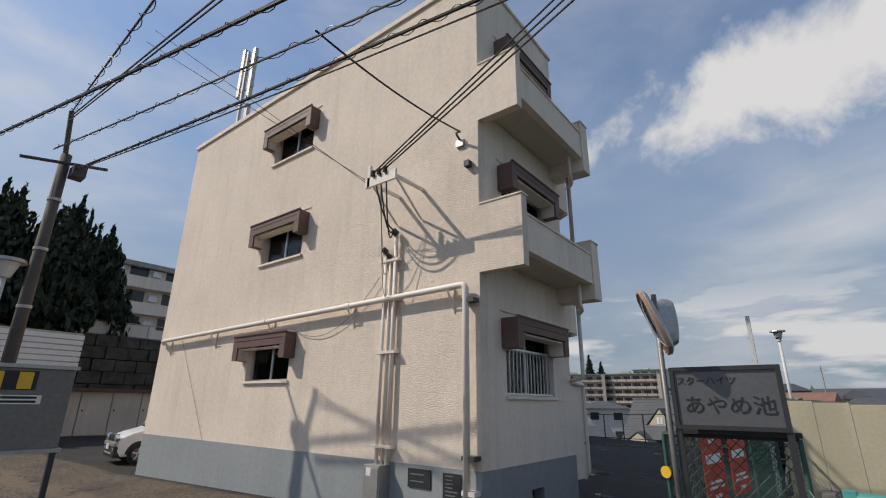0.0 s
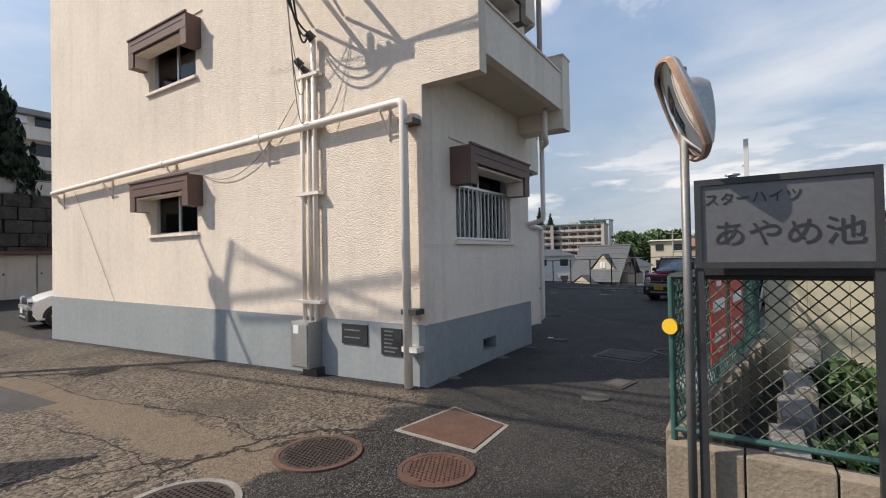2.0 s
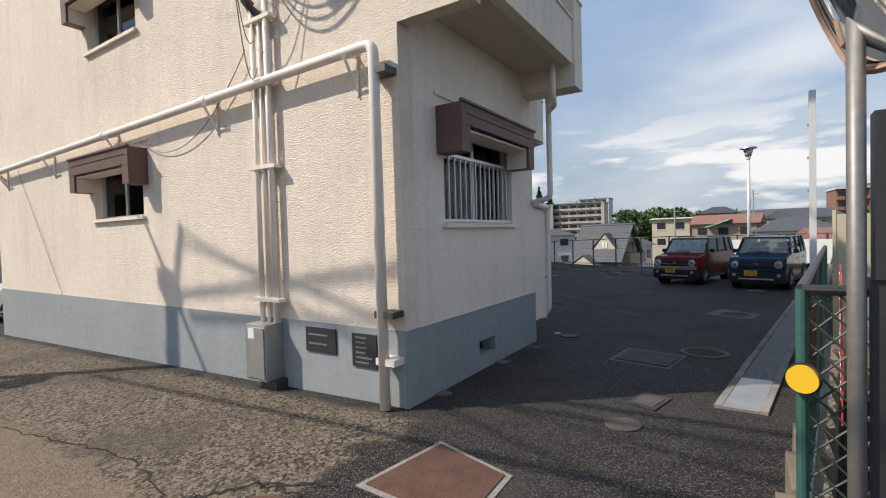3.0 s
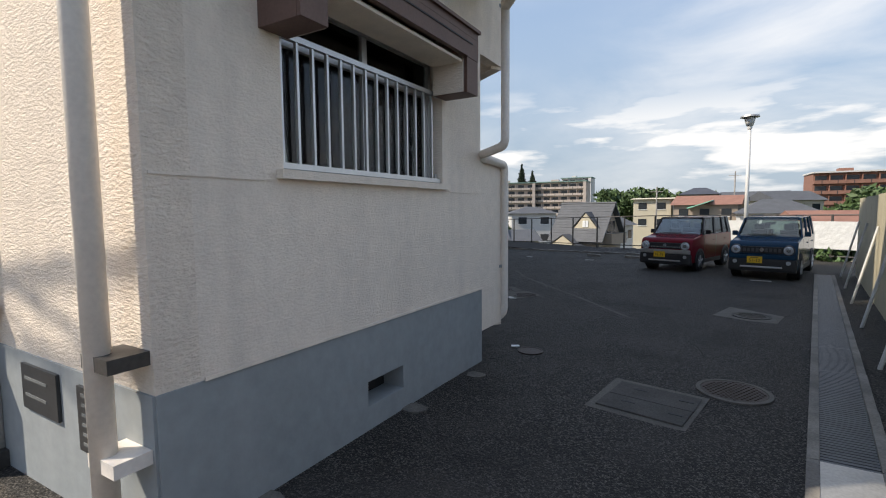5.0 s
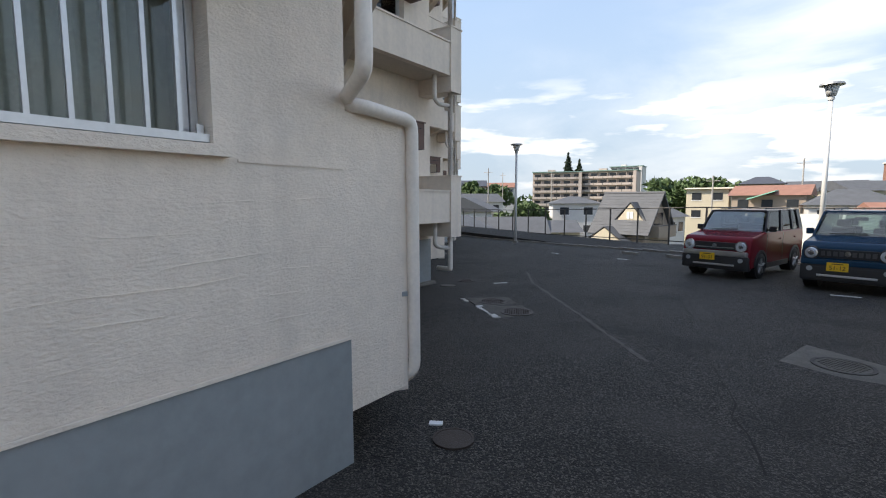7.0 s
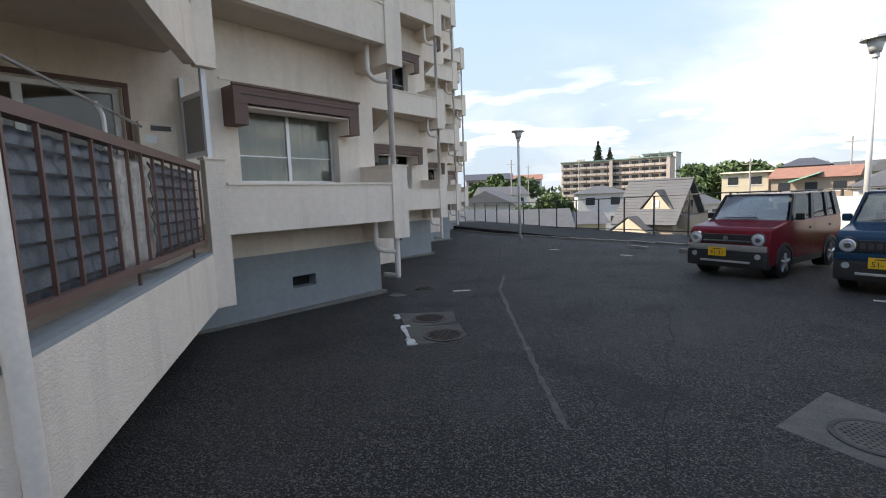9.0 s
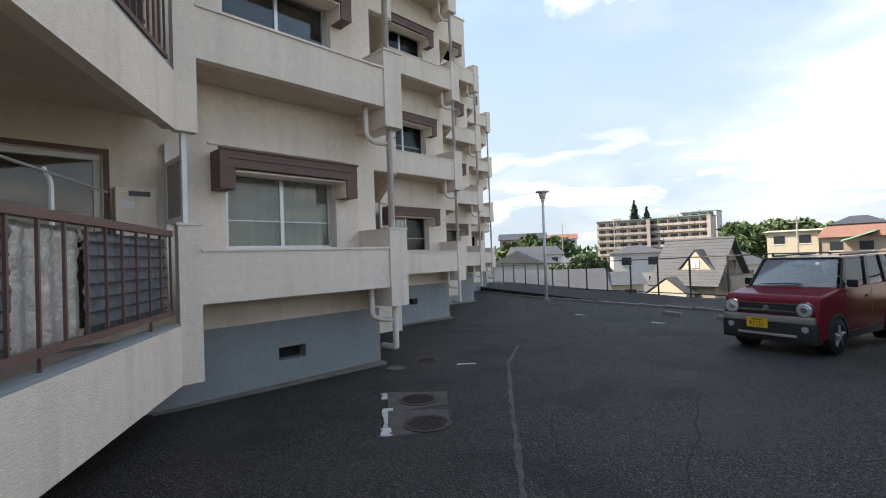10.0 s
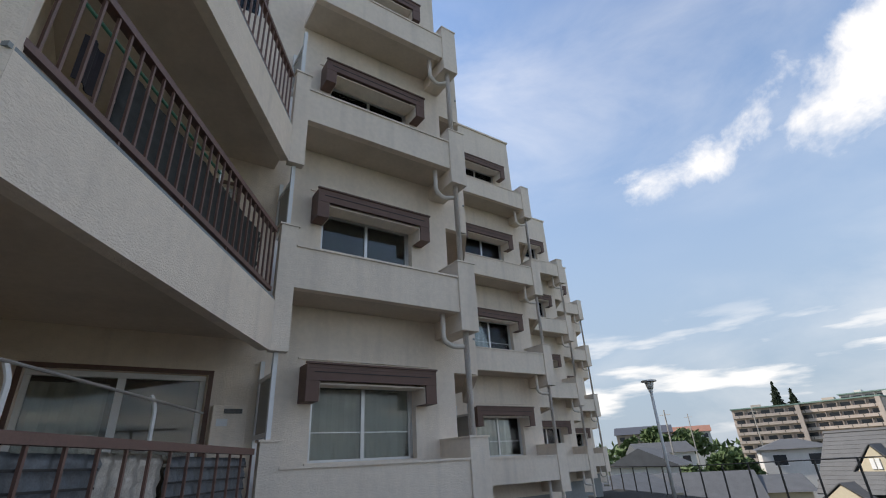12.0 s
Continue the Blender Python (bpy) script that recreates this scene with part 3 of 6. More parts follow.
rod(bm, (BX, GABLE - 0.7, BZ), (BX, GABLE - 0.02, BZ - 0.55), 0.02, n=6)
rod(bm, (BX + .55, GABLE - 0.7, BZ), (BX + .55, GABLE - 0.02, BZ - 0.55), 0.02, n=6)
box(bm, BX - 0.08, BX + 0.63, GABLE - 0.79, GABLE - 0.751, BZ - 0.09, BZ + 0.09)
box(bm, BX - 0.03, BX + 0.03, GABLE - 0.79, GABLE - 0.74, BZ - 0.1, BZ + 0.32)
part("arm_frame", bm, PIPE, service)
for i in range(3):
    bm = bmesh.new()
    x = BX + 0.12 + 0.14 * i
    for j in range(3):
        rod(bm, (x, GABLE - 0.8, BZ + 0.09 + j * 0.035), (x, GABLE - 0.8, BZ + 0.115 + j * 0.035), 0.045, 0.03, n=8)
    part("insulator", bm, BLACK, service)


def sag(a, b, drop, n=14):
    a, b = Vector(a), Vector(b)
    return [a.lerp(b, i / n) - Vector((0, 0, drop * 4 * (i / n) * (1 - i / n))) for i in range(n + 1)]


def cable(name, label, a, b, drop=0.2, r=0.012, n=14, mat=None):
    ob = part(name, tube(bmesh.new(), sag(a, b, drop, n), r, 6), mat or WIRE, None)
    return tagged(ob, label, "cable", "overhead cables")


for i in range(3):
    cable("drop_wire", "black looped service wire on the gable wall", (BX + 0.15 + 0.14 * i, GABLE - 0.8, BZ + 0.1), (-5.47 - 0.02 * i, GABLE - 0.14, 4.38 - .03 * i), 0.22 + 0.12 * i, 0.013)
for i in range(3):
    cable("hanging_wire", "thin grey wire hanging down the gable wall", (BX + 0.02 * i, GABLE - 0.5, BZ - 0.05), (-5.72 + 0.05 * i, GABLE - 0.08, 3.95 - 0.3 * i), 0.25 + 0.25 * i, 0.006, mat=GREYWIRE)
cable("hanging_wire", "thin grey wire hanging down the gable wall", (-5.85, GABLE - 0.06, 3.6), (-8.3, GABLE - 0.03, 2.9), 0.5, 0.006, mat=GREYWIRE)
cable("hanging_wire", "thin grey wire hanging down the gable wall", (-13.2, GABLE - 0.02, 3.0), (-11.3, GABLE - 0.03, 0.64), 0.0, 0.005, mat=GREYWIRE)
insul = thing("wall_insulator", "small rusted wire holder screwed to the wall corner", "insulator")
part("plate", B(-4.2, -4.05, GABLE - 0.05, GABLE, 5.62, 5.75), STEEL, insul)
part("hook", tube(bmesh.new(), rounded([(-4.12, GABLE - 0.04, 5.74), (-4.12, GABLE - 0.16, 5.82), (-4.0, GABLE - 0.2, 5.78)], .05), 0.02, 6), DARK_METAL, insul)
part("clip", B(-4.0, -3.9, GABLE - 0.1, GABLE, 5.18, 5.28), BLACK, insul)

# small vents beside the hoods
for z in (2.72, 5.33, 7.94):
    v = thing("junction_box", "small dark wall vent beside a window hood", "vent", group="gable vents")
    part("vent_body", B(-10.28, -10.15, GABLE - 0.14, GABLE, z, z + 0.16, bevel=0.012), STEEL, v)
    part("vent_mouth", B(-10.265, -10.165, GABLE - 0.146, GABLE - 0.1401, z + .02, z + 0.13), BLACK, v)

# barred window of the first bay
bars = thing("window_bars", "silver aluminium bars over the ground-floor window", "window bars")
for z in (1.645, 2.33):
    part("rail", B(FRONT - 0.05, FRONT - 0.02, 6.434, 8.066, z - 0.016, z + 0.016), ALU, bars)
for i in range(14):
    y = 6.455 + 0.1155 * i
    part("bar", B(FRONT - 0.045, FRONT - 0.025, y - 0.008, y + 0.008, 1.662, 2.313), ALU, bars)
for y in (6.41, 8.09):
    part("bar_bracket", B(FRONT - 0.06, FRONT - 0.051, y + (0.03 if y < 7 else -0.06), y + (0.06 if y < 7 else -0.03), 1.64, 1.70), ALU, bars)

# weep stones and joint lines
part("string_line", B(FRONT, FRONT + 0.006, 5.74, 6.36, 1.555, 1.567), STUCCO_FINE_LIFTED, building)
part("string_line", B(FRONT, FRONT + 0.006, 8.17, 8.76, 1.555, 1.567), STUCCO_FINE_LIFTED, building)



def trowel_ridges(y0, y1, z_list, seed):
    """Faint broken ridges left by the trowel across a rendered wall."""
    r5 = random.Random(seed)
    bm = bmesh.new()
    for z in z_list:
        y, h = y0 + r5.uniform(0, 0.5), z
        while y < y1:
            ln = r5.uniform(0.06, 0.3)
            rise = r5.uniform(-0.012, 0.014)
            if r5.random() < 0.6:
                rod(bm, (FRONT, y, h), (FRONT, min(y + ln, y1), h + rise), r5.uniform(0.0015, 0.004), n=5)
            y, h = y + ln, h + rise
    tagged(part("trowel_relief", bm, STUCCO_FINE_LIFTED, building), kind="stuff")


trowel_ridges(5.95, 8.7, (0.82, 0.98, 1.06, 1.13, 1.27, 1.38), 4)
part("plinth_drip", B(FRONT + 0.0125, FRONT + 0.022, 5.93, 8.775, PLINTH_TOP + 0.001, PLINTH_TOP + 0.018), STUCCO_FINE_LIFTED, building)
# ground-floor corner balcony: sheets tied inside the railing, pole, wall boxes
da, dc = Vector((FRONT, 9.27)), Vector((FRONT + STEP[0] + 0.72, 11.40))
dd = (dc - da).normalized()
dn = Vector((-dd.y, dd.x))


def sheet(s0, s1, z0, z1, mat, label, amp, seed, off=0.115):
    rnd = random.Random(seed)
    bm = bmesh.new()
    nu, nz = 40, 14
    vs = []
    for i in range(nu + 1):
        col = []
        for j in range(nz + 1):
            s = s0 + (s1 - s0) * i / nu
            z = z0 + (z1 - z0) * j / nz
            w = off + amp * (math.sin(s * 46 + seed) * 0.5 + noise.noise((s * 7, z * 9, seed)) + 0.6 * math.sin(z * 60))
            p = da + dd * s + dn * w
            col.append(bm.verts.new((p.x, p.y, z + 0.02 * noise.noise((s * 5, seed, 0)))))
        vs.append(col)
    for i in range(nu):
        for j in range(nz):
            bm.faces.new((vs[i][j], vs[i + 1][j], vs[i + 1][j + 1], vs[i][j + 1]))
    ob = part("balcony_sheet", bm, mat, None, smooth=True)
    m = ob.modifiers.new("thickness", "SOLIDIFY")
    m.thickness = 0.008
    return tagged(ob, label, "sheet", "sheets tied to the railing")


SLATE = material("quilted_sheet", (0.11, 0.125, 0.145), 0.45, spread=0.3, scale=6)
SILVER = material("silver_foil_mat", (0.42, 0.40, 0.37), 0.35, 0.3, spread=0.3, scale=9, bump=0.01, bump_scale=30)
sheet_a = sheet(0.05, 1.45, 0.95, 1.69, SLATE, "dark slate quilted sheet tied inside the brown railing", 0.02, 1)
sheet(1.43, 2.18, 0.93, 1.70, SILVER, "creased silver foil mat tied inside the brown railing", 0.014, 2, 0.125)
sheet_b = sheet(2.21, 3.72, 0.95, 1.69, SLATE, "dark slate quilted sheet tied inside the brown railing", 0.02, 3)
for ob, s0, s1 in ((sheet_a, 0.06, 1.42), (sheet_b, 2.23, 3.70)):
    for i in range(7):
        z = 1.0 + 0.1 * i
        p, q = da + dd * s0 + dn * 0.083, da + dd * s1 + dn * 0.083
        part("quilt_seam", slab(bmesh.new(), tuple(p), tuple(q), z, z + 0.014, 0.006), BLACK, ob)
pole = thing("laundry_pole", "thin grey steel laundry pole hung across the balcony", "laundry pole")
p0, p1 = da + dd * 0.6 + dn * 0.55, da + dd * 3.35 + dn * 0.45
part("pole", rod(bmesh.new(), (p0.x, p0.y, 2.22), (p1.x, p1.y, 2.12), 0.012, n=8), STEEL, pole)
for s in (1.1, 2.6):
    q = da + dd * s + dn * 0.5
    part("hanger_arm", tube(bmesh.new(), rounded([(q.x, q.y, 1.75), (q.x, q.y, 2.1), (q.x + dn.x * .05, q.y + dn.y * .05, 2.2)], .05), 0.018, 6), WHITE_ALU, pole)
heater = thing("heater_box", "cream water-heater box mounted on the balcony wall", "heater")
part("case", B(FRONT + STEP[0] + .001, FRONT + STEP[0] + 0.16, 10.98, 11.36, 1.45, 2.28, bevel=0.012), STUCCO_FINE_LIFTED, heater)
part("notice", B(FRONT + STEP[0] + 0.161, FRONT + STEP[0] + 0.165, 11.03, 11.15, 2.05, 2.13), WHITE_ALU, heater, "small white notice")
part("flue", B(FRONT + STEP[0] + 0.161, FRONT + STEP[0] + 0.175, 11.1, 11.3, 2.19, 2.24), DARK_METAL, heater)

# first-floor corner balcony: net, poles and hanging cloths
NETD = material("dark_balcony_net", (0.03, 0.032, 0.03), 0.8, spread=0.3, scale=10)
net_b = sheet(0.9, 3.6, 0.97 + STOREY, 1.62 + STOREY, NETD, "dark net tied inside the balcony railing", 0.015, 9, 0.2)
gp = thing("laundry_pole", "green laundry pole under the balcony ceiling", "laundry pole")
ga, gb2 = da + dd * 0.5 + dn * 0.7, da + dd * 3.2 + dn * 0.6
part("pole", rod(bmesh.new(), (ga.x, ga.y, 2.35 + STOREY), (gb2.x, gb2.y, 2.25 + STOREY), 0.016, n=8), material("green_pole", (0.03, 0.16, 0.10), 0.4), gp)
part("stand", rod(bmesh.new(), (gb2.x, gb2.y, 0.6 + STOREY), (gb2.x, gb2.y, 2.3 + STOREY), 0.016, n=8), WHITE_ALU, gp)
for s, c, lab in ((0.75, (0.03, 0.025, 0.03), "dark cloth hung on the balcony"), (1.3, (0.45, 0.5, 0.5), "pale blue cloth hung on the balcony"), (2.9, (0.08, 0.15, 0.3), "blue cloth hung on the balcony")):
    q = da + dd * s + dn * 0.3
    bm = bmesh.new()
    curtain(bm, "y", 0.0, -0.12, 0.12, -0.38, 0.0, int(s * 10))
    ob = part("hanging_cloth", bm, material("cloth", c, 0.9, spread=0.25, scale=20), None)
    ob.matrix_world = pose(q.x, q.y, 1.65 + STOREY, 0, 0, 145)
    m = ob.modifiers.new("thickness", "SOLIDIFY")
    m.thickness = 0.006
    tagged(ob, lab, "laundry", "laundry")

# ---- ground ----
def outside(x, y):
    """How far a place lies beyond the yard's edge."""
    far = (y - (28.0 - 0.53 * (x + 5.2))) * 0.88
    right = x - (-0.25 + 0.135 * (y - 7.0)) if y > 3.6 else -9
    return max(far, right)


def ground_height(x, y):
    g = level(x, y)
    e = outside(x, y)
    if e > 0:
        g -= 6.5 * min(1.0, e / 7.0)
    return g


gm = bpy.data.materials.new("yard_surface")
gm.use_nodes = True
gt = gm.node_tree


def gnode(kind, op=None, **kw):
    n = gt.nodes.new(kind)
    if op:
        n.operation = op
    for k, v in kw.items():
        n.inputs[k].default_value = v
    return n


def gl(a, b):
    gt.links.new(a, b)


geo = gnode("ShaderNodeNewGeometry")
sep = gnode("ShaderNodeSeparateXYZ")
gl(geo.outputs["Position"], sep.inputs[0])


def gnoise(scale, detail=5.0):
    n = gnode("ShaderNodeTexNoise", Scale=scale, Detail=detail)
    gl(geo.outputs["Position"], n.inputs["Vector"])
    return n.outputs["Fac"]


def gmath(op, a, b):
    n = gnode("ShaderNodeMath", op)
    for i, v in enumerate((a, b)):
        if isinstance(v, (int, float)):
            n.inputs[i].default_value = v
        else:
            gl(v, n.inputs[i])
    return n.outputs[0]


def gmap(v, a, b, c=0.0, d=1.0):
    n = gnode("ShaderNodeMapRange")
    for k, x in (("From Min", a), ("From Max", b), ("To Min", c), ("To Max", d)):
        n.inputs[k].default_value = x
    gl(v, n.inputs["Value"])
    return n.outputs[0]


def gmix(f, a, b):
    n = gnode("ShaderNodeMixRGB")
    for i, v in ((0, f), (1, a), (2, b)):
        if isinstance(v, tuple):
            n.inputs[i].default_value = (*v, 1)
        else:
            gl(v, n.inputs[i])
    return n.outputs[0]


big, mid_n, fine = gnoise(0.55), gnoise(3.0), gnoise(75.0, 3.0)
vor = gnode("ShaderNodeTexVoronoi", Scale=115.0)
gl(geo.outputs["Position"], vor.inputs["Vector"])
grain = vor.outputs["Color"]
speck = gnode("ShaderNodeSeparateColor")
gl(grain, speck.inputs[0])
asphalt = gmix(gmap(speck.outputs[0], 0.62, 1.0), (0.0115, 0.0105, 0.0092), (0.14, 0.128, 0.112))
worn = gmath("ADD", gmath("MULTIPLY", gmap(big, 0.48, 0.66), 0.35), gmath("MULTIPLY", gmap(gnoise(1.7, 8.0), 0.52, 0.68), 0.3))
asphalt = gmix(worn, asphalt, (0.06, 0.054, 0.048))
asphalt = gmix(gmap(gnoise(0.9, 8.0), 0.56, 0.66, 0, 0.55), asphalt, (0.012, 0.011, 0.010))
peb = gnode("ShaderNodeTexVoronoi", Scale=44.0)
gl(geo.outputs["Position"], peb.inputs["Vector"])
peb_c = gnode("ShaderNodeSeparateColor")
gl(peb.outputs["Color"], peb_c.inputs[0])
aggregate = gmix(gmap(peb_c.outputs[1], 0.15, 0.95), (0.03, 0.0235, 0.017), (0.25, 0.2, 0.145))
aggregate = gmix(gmap(mid_n, 0.45, 0.7, 0, 0.45), aggregate, (0.13, 0.1, 0.068))
aggregate = gmix(gmap(gnoise(0.8, 8.0), 0.5, 0.62, 0, 0.5), aggregate, (0.06, 0.048, 0.036))
cement = gmix(gmap(fine, 0.35, 0.65), (0.13, 0.095, 0.06), (0.25, 0.19, 0.13))
wob = gmath("ADD", gmath("MULTIPLY", gmath("SUBTRACT", mid_n, 0.5), 0.9), gmath("MULTIPLY", gmath("SUBTRACT", big, 0.5), 1.2))
left_of = gmap(gmath("ADD", gmath("MULTIPLY", sep.outputs[0], -1.0), wob), 3.45, 3.6)
before = gmap(gmath("ADD", gmath("MULTIPLY", sep.outputs[1], -1.0), gmath("MULTIPLY", wob, 0.3)), -5.6, -5.45)
apron = gmath("MULTIPLY", left_of, before)
band_d = gmath("ABSOLUTE", gmath("ADD", gmath("SUBTRACT", sep.outputs[1], 3.55), gmath("MULTIPLY", wob, 0.5)), 0.0)
band = gmap(band_d, 0.30, 0.24)
concrete_col = gmix(gmath("MULTIPLY", band, 0.7), aggregate, cement)
colour = gmix(apron, asphalt, concrete_col)
crack_v = gnode("ShaderNodeTexVoronoi", Scale=0.26)
crack_v.feature = "DISTANCE_TO_EDGE"
warp = gnode("ShaderNodeVectorMath", "ADD")
wn = gnode("ShaderNodeTexNoise", Scale=2.2, Detail=6.0)
gl(geo.outputs["Position"], wn.inputs["Vector"])
gl(geo.outputs["Position"], warp.inputs[0])
gl(wn.outputs["Color"], warp.inputs[1])
gl(warp.outputs[0], crack_v.inputs["Vector"])
crack = gmap(crack_v.outputs["Distance"], 0.007, 0.002)
crack = gmath("MULTIPLY", crack, gmap(apron, 0.0, 1.0, 0.15, 0.95))
colour = gmix(crack, colour, (0.03, 0.026, 0.022))
green = gmap(sep.outputs[2], -1.0, -1.6)
colour = gmix(green, colour, (0.07, 0.085, 0.05))
pb = gt.nodes["Principled BSDF"]
gl(colour, pb.inputs["Base Color"])
pb.inputs["Roughness"].default_value = 0.75
pb.inputs["Specular IOR Level"].default_value = 0.35
gb = gnode("ShaderNodeBump", Distance=0.012, Strength=1.0)
gl(gmath("SUBTRACT", gmath("ADD", gmath("ADD", speck.outputs[2], fine), gmath("MULTIPLY", peb.outputs["Distance"], -0.4)), gmath("MULTIPLY", crack, 3.0)), gb.inputs["Height"])
gl(gb.outputs[0], pb.inputs["Normal"])

bm = bmesh.new()
xs = [-1500, -500, -150, -70, -50] + [-40 + i for i in range(34)] + [-6 + 0.4 * i for i in range(40)] + [11 + 2 * i for i in range(10)] + [40, 80, 200, 600, 1500]
ys = [-1500, -400, -100, -40] + [-20 + i for i in range(22)] + [2 + 0.4 * i for i in range(90)] + [39 + 2 * i for i in range(10)] + [80, 150, 400, 1500]
gv = [[bm.verts.new((x, y, ground_height(x, y))) for y in ys] for x in xs]
for i in range(len(xs) - 1):
    for j in range(len(ys) - 1):
        bm.faces.new((gv[i][j], gv[i + 1][j], gv[i + 1][j + 1], gv[i][j + 1]))
ground = tagged(part("ground", bm, gm, smooth=True), "dark asphalt yard and worn aggregate concrete apron", "ground", kind="structure")

# ---- covers, gutters and marks in the yard ----
RUST = material("rusted_iron", (0.125, 0.066, 0.045), 0.7, 0.3, spread=0.3, scale=7, bump=0.004, bump_scale=80, stain=(0.07, 0.05, 0.045), stain_amount=0.6)
IRON = material("worn_cast_iron", (0.065, 0.05, 0.042), 0.6, 0.5, spread=0.3, scale=8, bump=0.003, bump_scale=90)
CEMENT = material("cement_collar", (0.25, 0.23, 0.20), 0.95, spread=0.3, scale=5, bump=0.005, bump_scale=80, stain=(0.09, 0.085, 0.08), stain_amount=0.6)
PAD = material("grey_pad_cement", (0.125, 0.115, 0.10), 0.95, spread=0.3, scale=5, bump=0.005, bump_scale=70)
STAINED = material("stained_cement", (0.088, 0.08, 0.068), 0.9, spread=0.35, scale=6, bump=0.005, bump_scale=70, stain=(0.04, 0.035, 0.03), stain_amount=0.6)
SOOTY = material("dirty_cement", (0.075, 0.07, 0.062), 0.9, spread=0.3, scale=5, bump=0.005, bump_scale=70)


def manhole(x, y, r, mat, label, collar=None, studs=True):
    z = level(x, y)
    m = thing("manhole_cover", label, "manhole cover", pose(x, y, z))
    bm = bmesh.new()
    n = 40
    prism(bm, [(r * 0.86 * math.cos(2 * math.pi * i / n), r * 0.86 * math.sin(2 * math.pi * i / n)) for i in range(n)], -0.05, 0.012)
    part("lid", bm, mat, m)
    bm = bmesh.new()
    ri, ro = r * 0.875, r
    ring = [[bm.verts.new((q * math.cos(2 * math.pi * i / n), q * math.sin(2 * math.pi * i / n), h)) for i in range(n)] for q, h in ((ri, -0.03), (ri, 0.014), (ro, 0.014), (ro, -0.03))]
    for a, b in zip(ring, ring[1:] + ring[:1]):
        for i in range(n):
            bm.faces.new((a[i], a[(i + 1) % n], b[(i + 1) % n], b[i]))
    part("rim", bm, collar or mat, m)
    if studs:
        bm = bmesh.new()
        k = int(r / 0.035)
        for i in range(-k, k + 1):
            for j in range(-k, k + 1):
                u, v = i * 0.035 + (j % 2) * 0.0175, j * 0.035
                if math.hypot(u, v) < r * 0.78:
                    box(bm, u - 0.009, u + 0.009, v - 0.009, v + 0.009, 0.012, 0.019)
        part("tread_studs", bm, mat, m)
    return m


def plate(name, pts, h, mat, label, category):
    cx, cy = sum(p[0] for p in pts) / 4, sum(p[1] for p in pts) / 4
    z = level(cx, cy)
    ob = part(name, prism(bmesh.new(), [(x - cx, y - cy) for x, y in pts], -0.05, h), mat)
    ob.matrix_world = pose(cx, cy, z)
    return tagged(ob, label, category)


def grown(pts, k):
    cx, cy = sum(p[0] for p in pts) / 4, sum(p[1] for p in pts) / 4
    return [(cx + (x - cx) * k, cy + (y - cy) * k) for x, y in pts]


manhole(-3.49, 3.85, 0.33, IRON, "round studded brown iron manhole cover", RUST)
manhole(-2.56, 4.07, 0.27, RUST, "round rust-red iron manhole cover")
manhole(-3.62, 2.86, 0.36, IRON, "round iron manhole cover in a cement collar", CEMENT)
manhole(-1.66, 9.05, 0.27, IRON, "round iron manhole cover with a pale ring", PAD)
manhole(-5.52, 13.38, 0.22, IRON, "round rusty manhole cover in dirty cement")
manhole(-4.84, 12.86, 0.23, IRON, "round rusty manhole cover in dirty cement")
manhole(-7.15, 15.1, 0.16, IRON, "small round rusty drain cover")
manhole(-3.47, 9.33, 0.13, IRON, "small round rusty drain cover", studs=False)
manhole(-2.05, 6.25, 0.14, SOOTY, "small round cement-filled cover", studs=False)
plate("cement_surround", [(-6.03, 13.35), (-5.48, 13.80), (-5.0, 13.32), (-5.47, 12.90)], 0.008, STAINED, "square dirty cement surround of a drain", "surround")
plate("cement_surround", [(-5.43, 12.87), (-4.97, 13.29), (-4.46, 12.76), (-4.87, 12.40)], 0.008, STAINED, "square dirty cement surround of a drain", "surround")
rust_sq = [(-3.23, 4.54), (-3.12, 5.24), (-2.52, 5.06), (-2.50, 4.49)]
plate("steel_plate", rust_sq, 0.014, RUST, "square rust-red checkered steel plate", "steel plate")
plate("plate_surround", grown(rust_sq, 1.13), 0.006, CEMENT, "crumbling cement surround of the steel plate", "surround")
big_sq = [(-2.63, 8.18), (-2.53, 8.90), (-1.82, 8.77), (-1.95, 8.06)]
plate("cover_surround", big_sq, 0.006, PAD, "dirty concrete surround of a two-part cover", "surround")
mid_l = [(-2.56, 8.24), (-2.52, 8.50), (-1.92, 8.40), (-1.97, 8.13)]
mid_u = [(-2.515, 8.52), (-2.47, 8.82), (-1.87, 8.71), (-1.915, 8.42)]
for q in (mid_l, mid_u):
    plate("concrete_lid", q, 0.016, SOOTY, "worn dark concrete lid with lifting slots", "drain lid")
for x, y in ((-2.35, 8.38), (-2.02, 8.3), (-2.3, 8.68), (-1.97, 8.6)):
    plate("lifting_slot", [(x - .05, y - .012), (x - .05, y + .012), (x + .05, y + .0), (x + .05, y - .024)], 0.019, BLACK, "dark lifting slot of a concrete lid", "slot")
plate("utility_cover", [(-2.13, 6.76), (-2.04, 7.13), (-1.79, 7.04), (-1.88, 6.66)], 0.012, IRON, "square iron valve cover", "valve cover")
plate("utility_cover", grown([(-2.13, 6.76), (-2.04, 7.13), (-1.79, 7.04), (-1.88, 6.66)], 0.7), 0.016, SOOTY, "square iron valve cover", "valve cover")
plate("cover_surround", [(-1.86, 12.42), (-1.63, 13.2), (-0.98, 12.75), (-1.14, 12.08)], 0.006, PAD, "pale concrete pad round a drain cover", "surround")
manhole(-1.38, 12.58, 0.24, PAD, "round worn cover in a concrete pad", SOOTY)
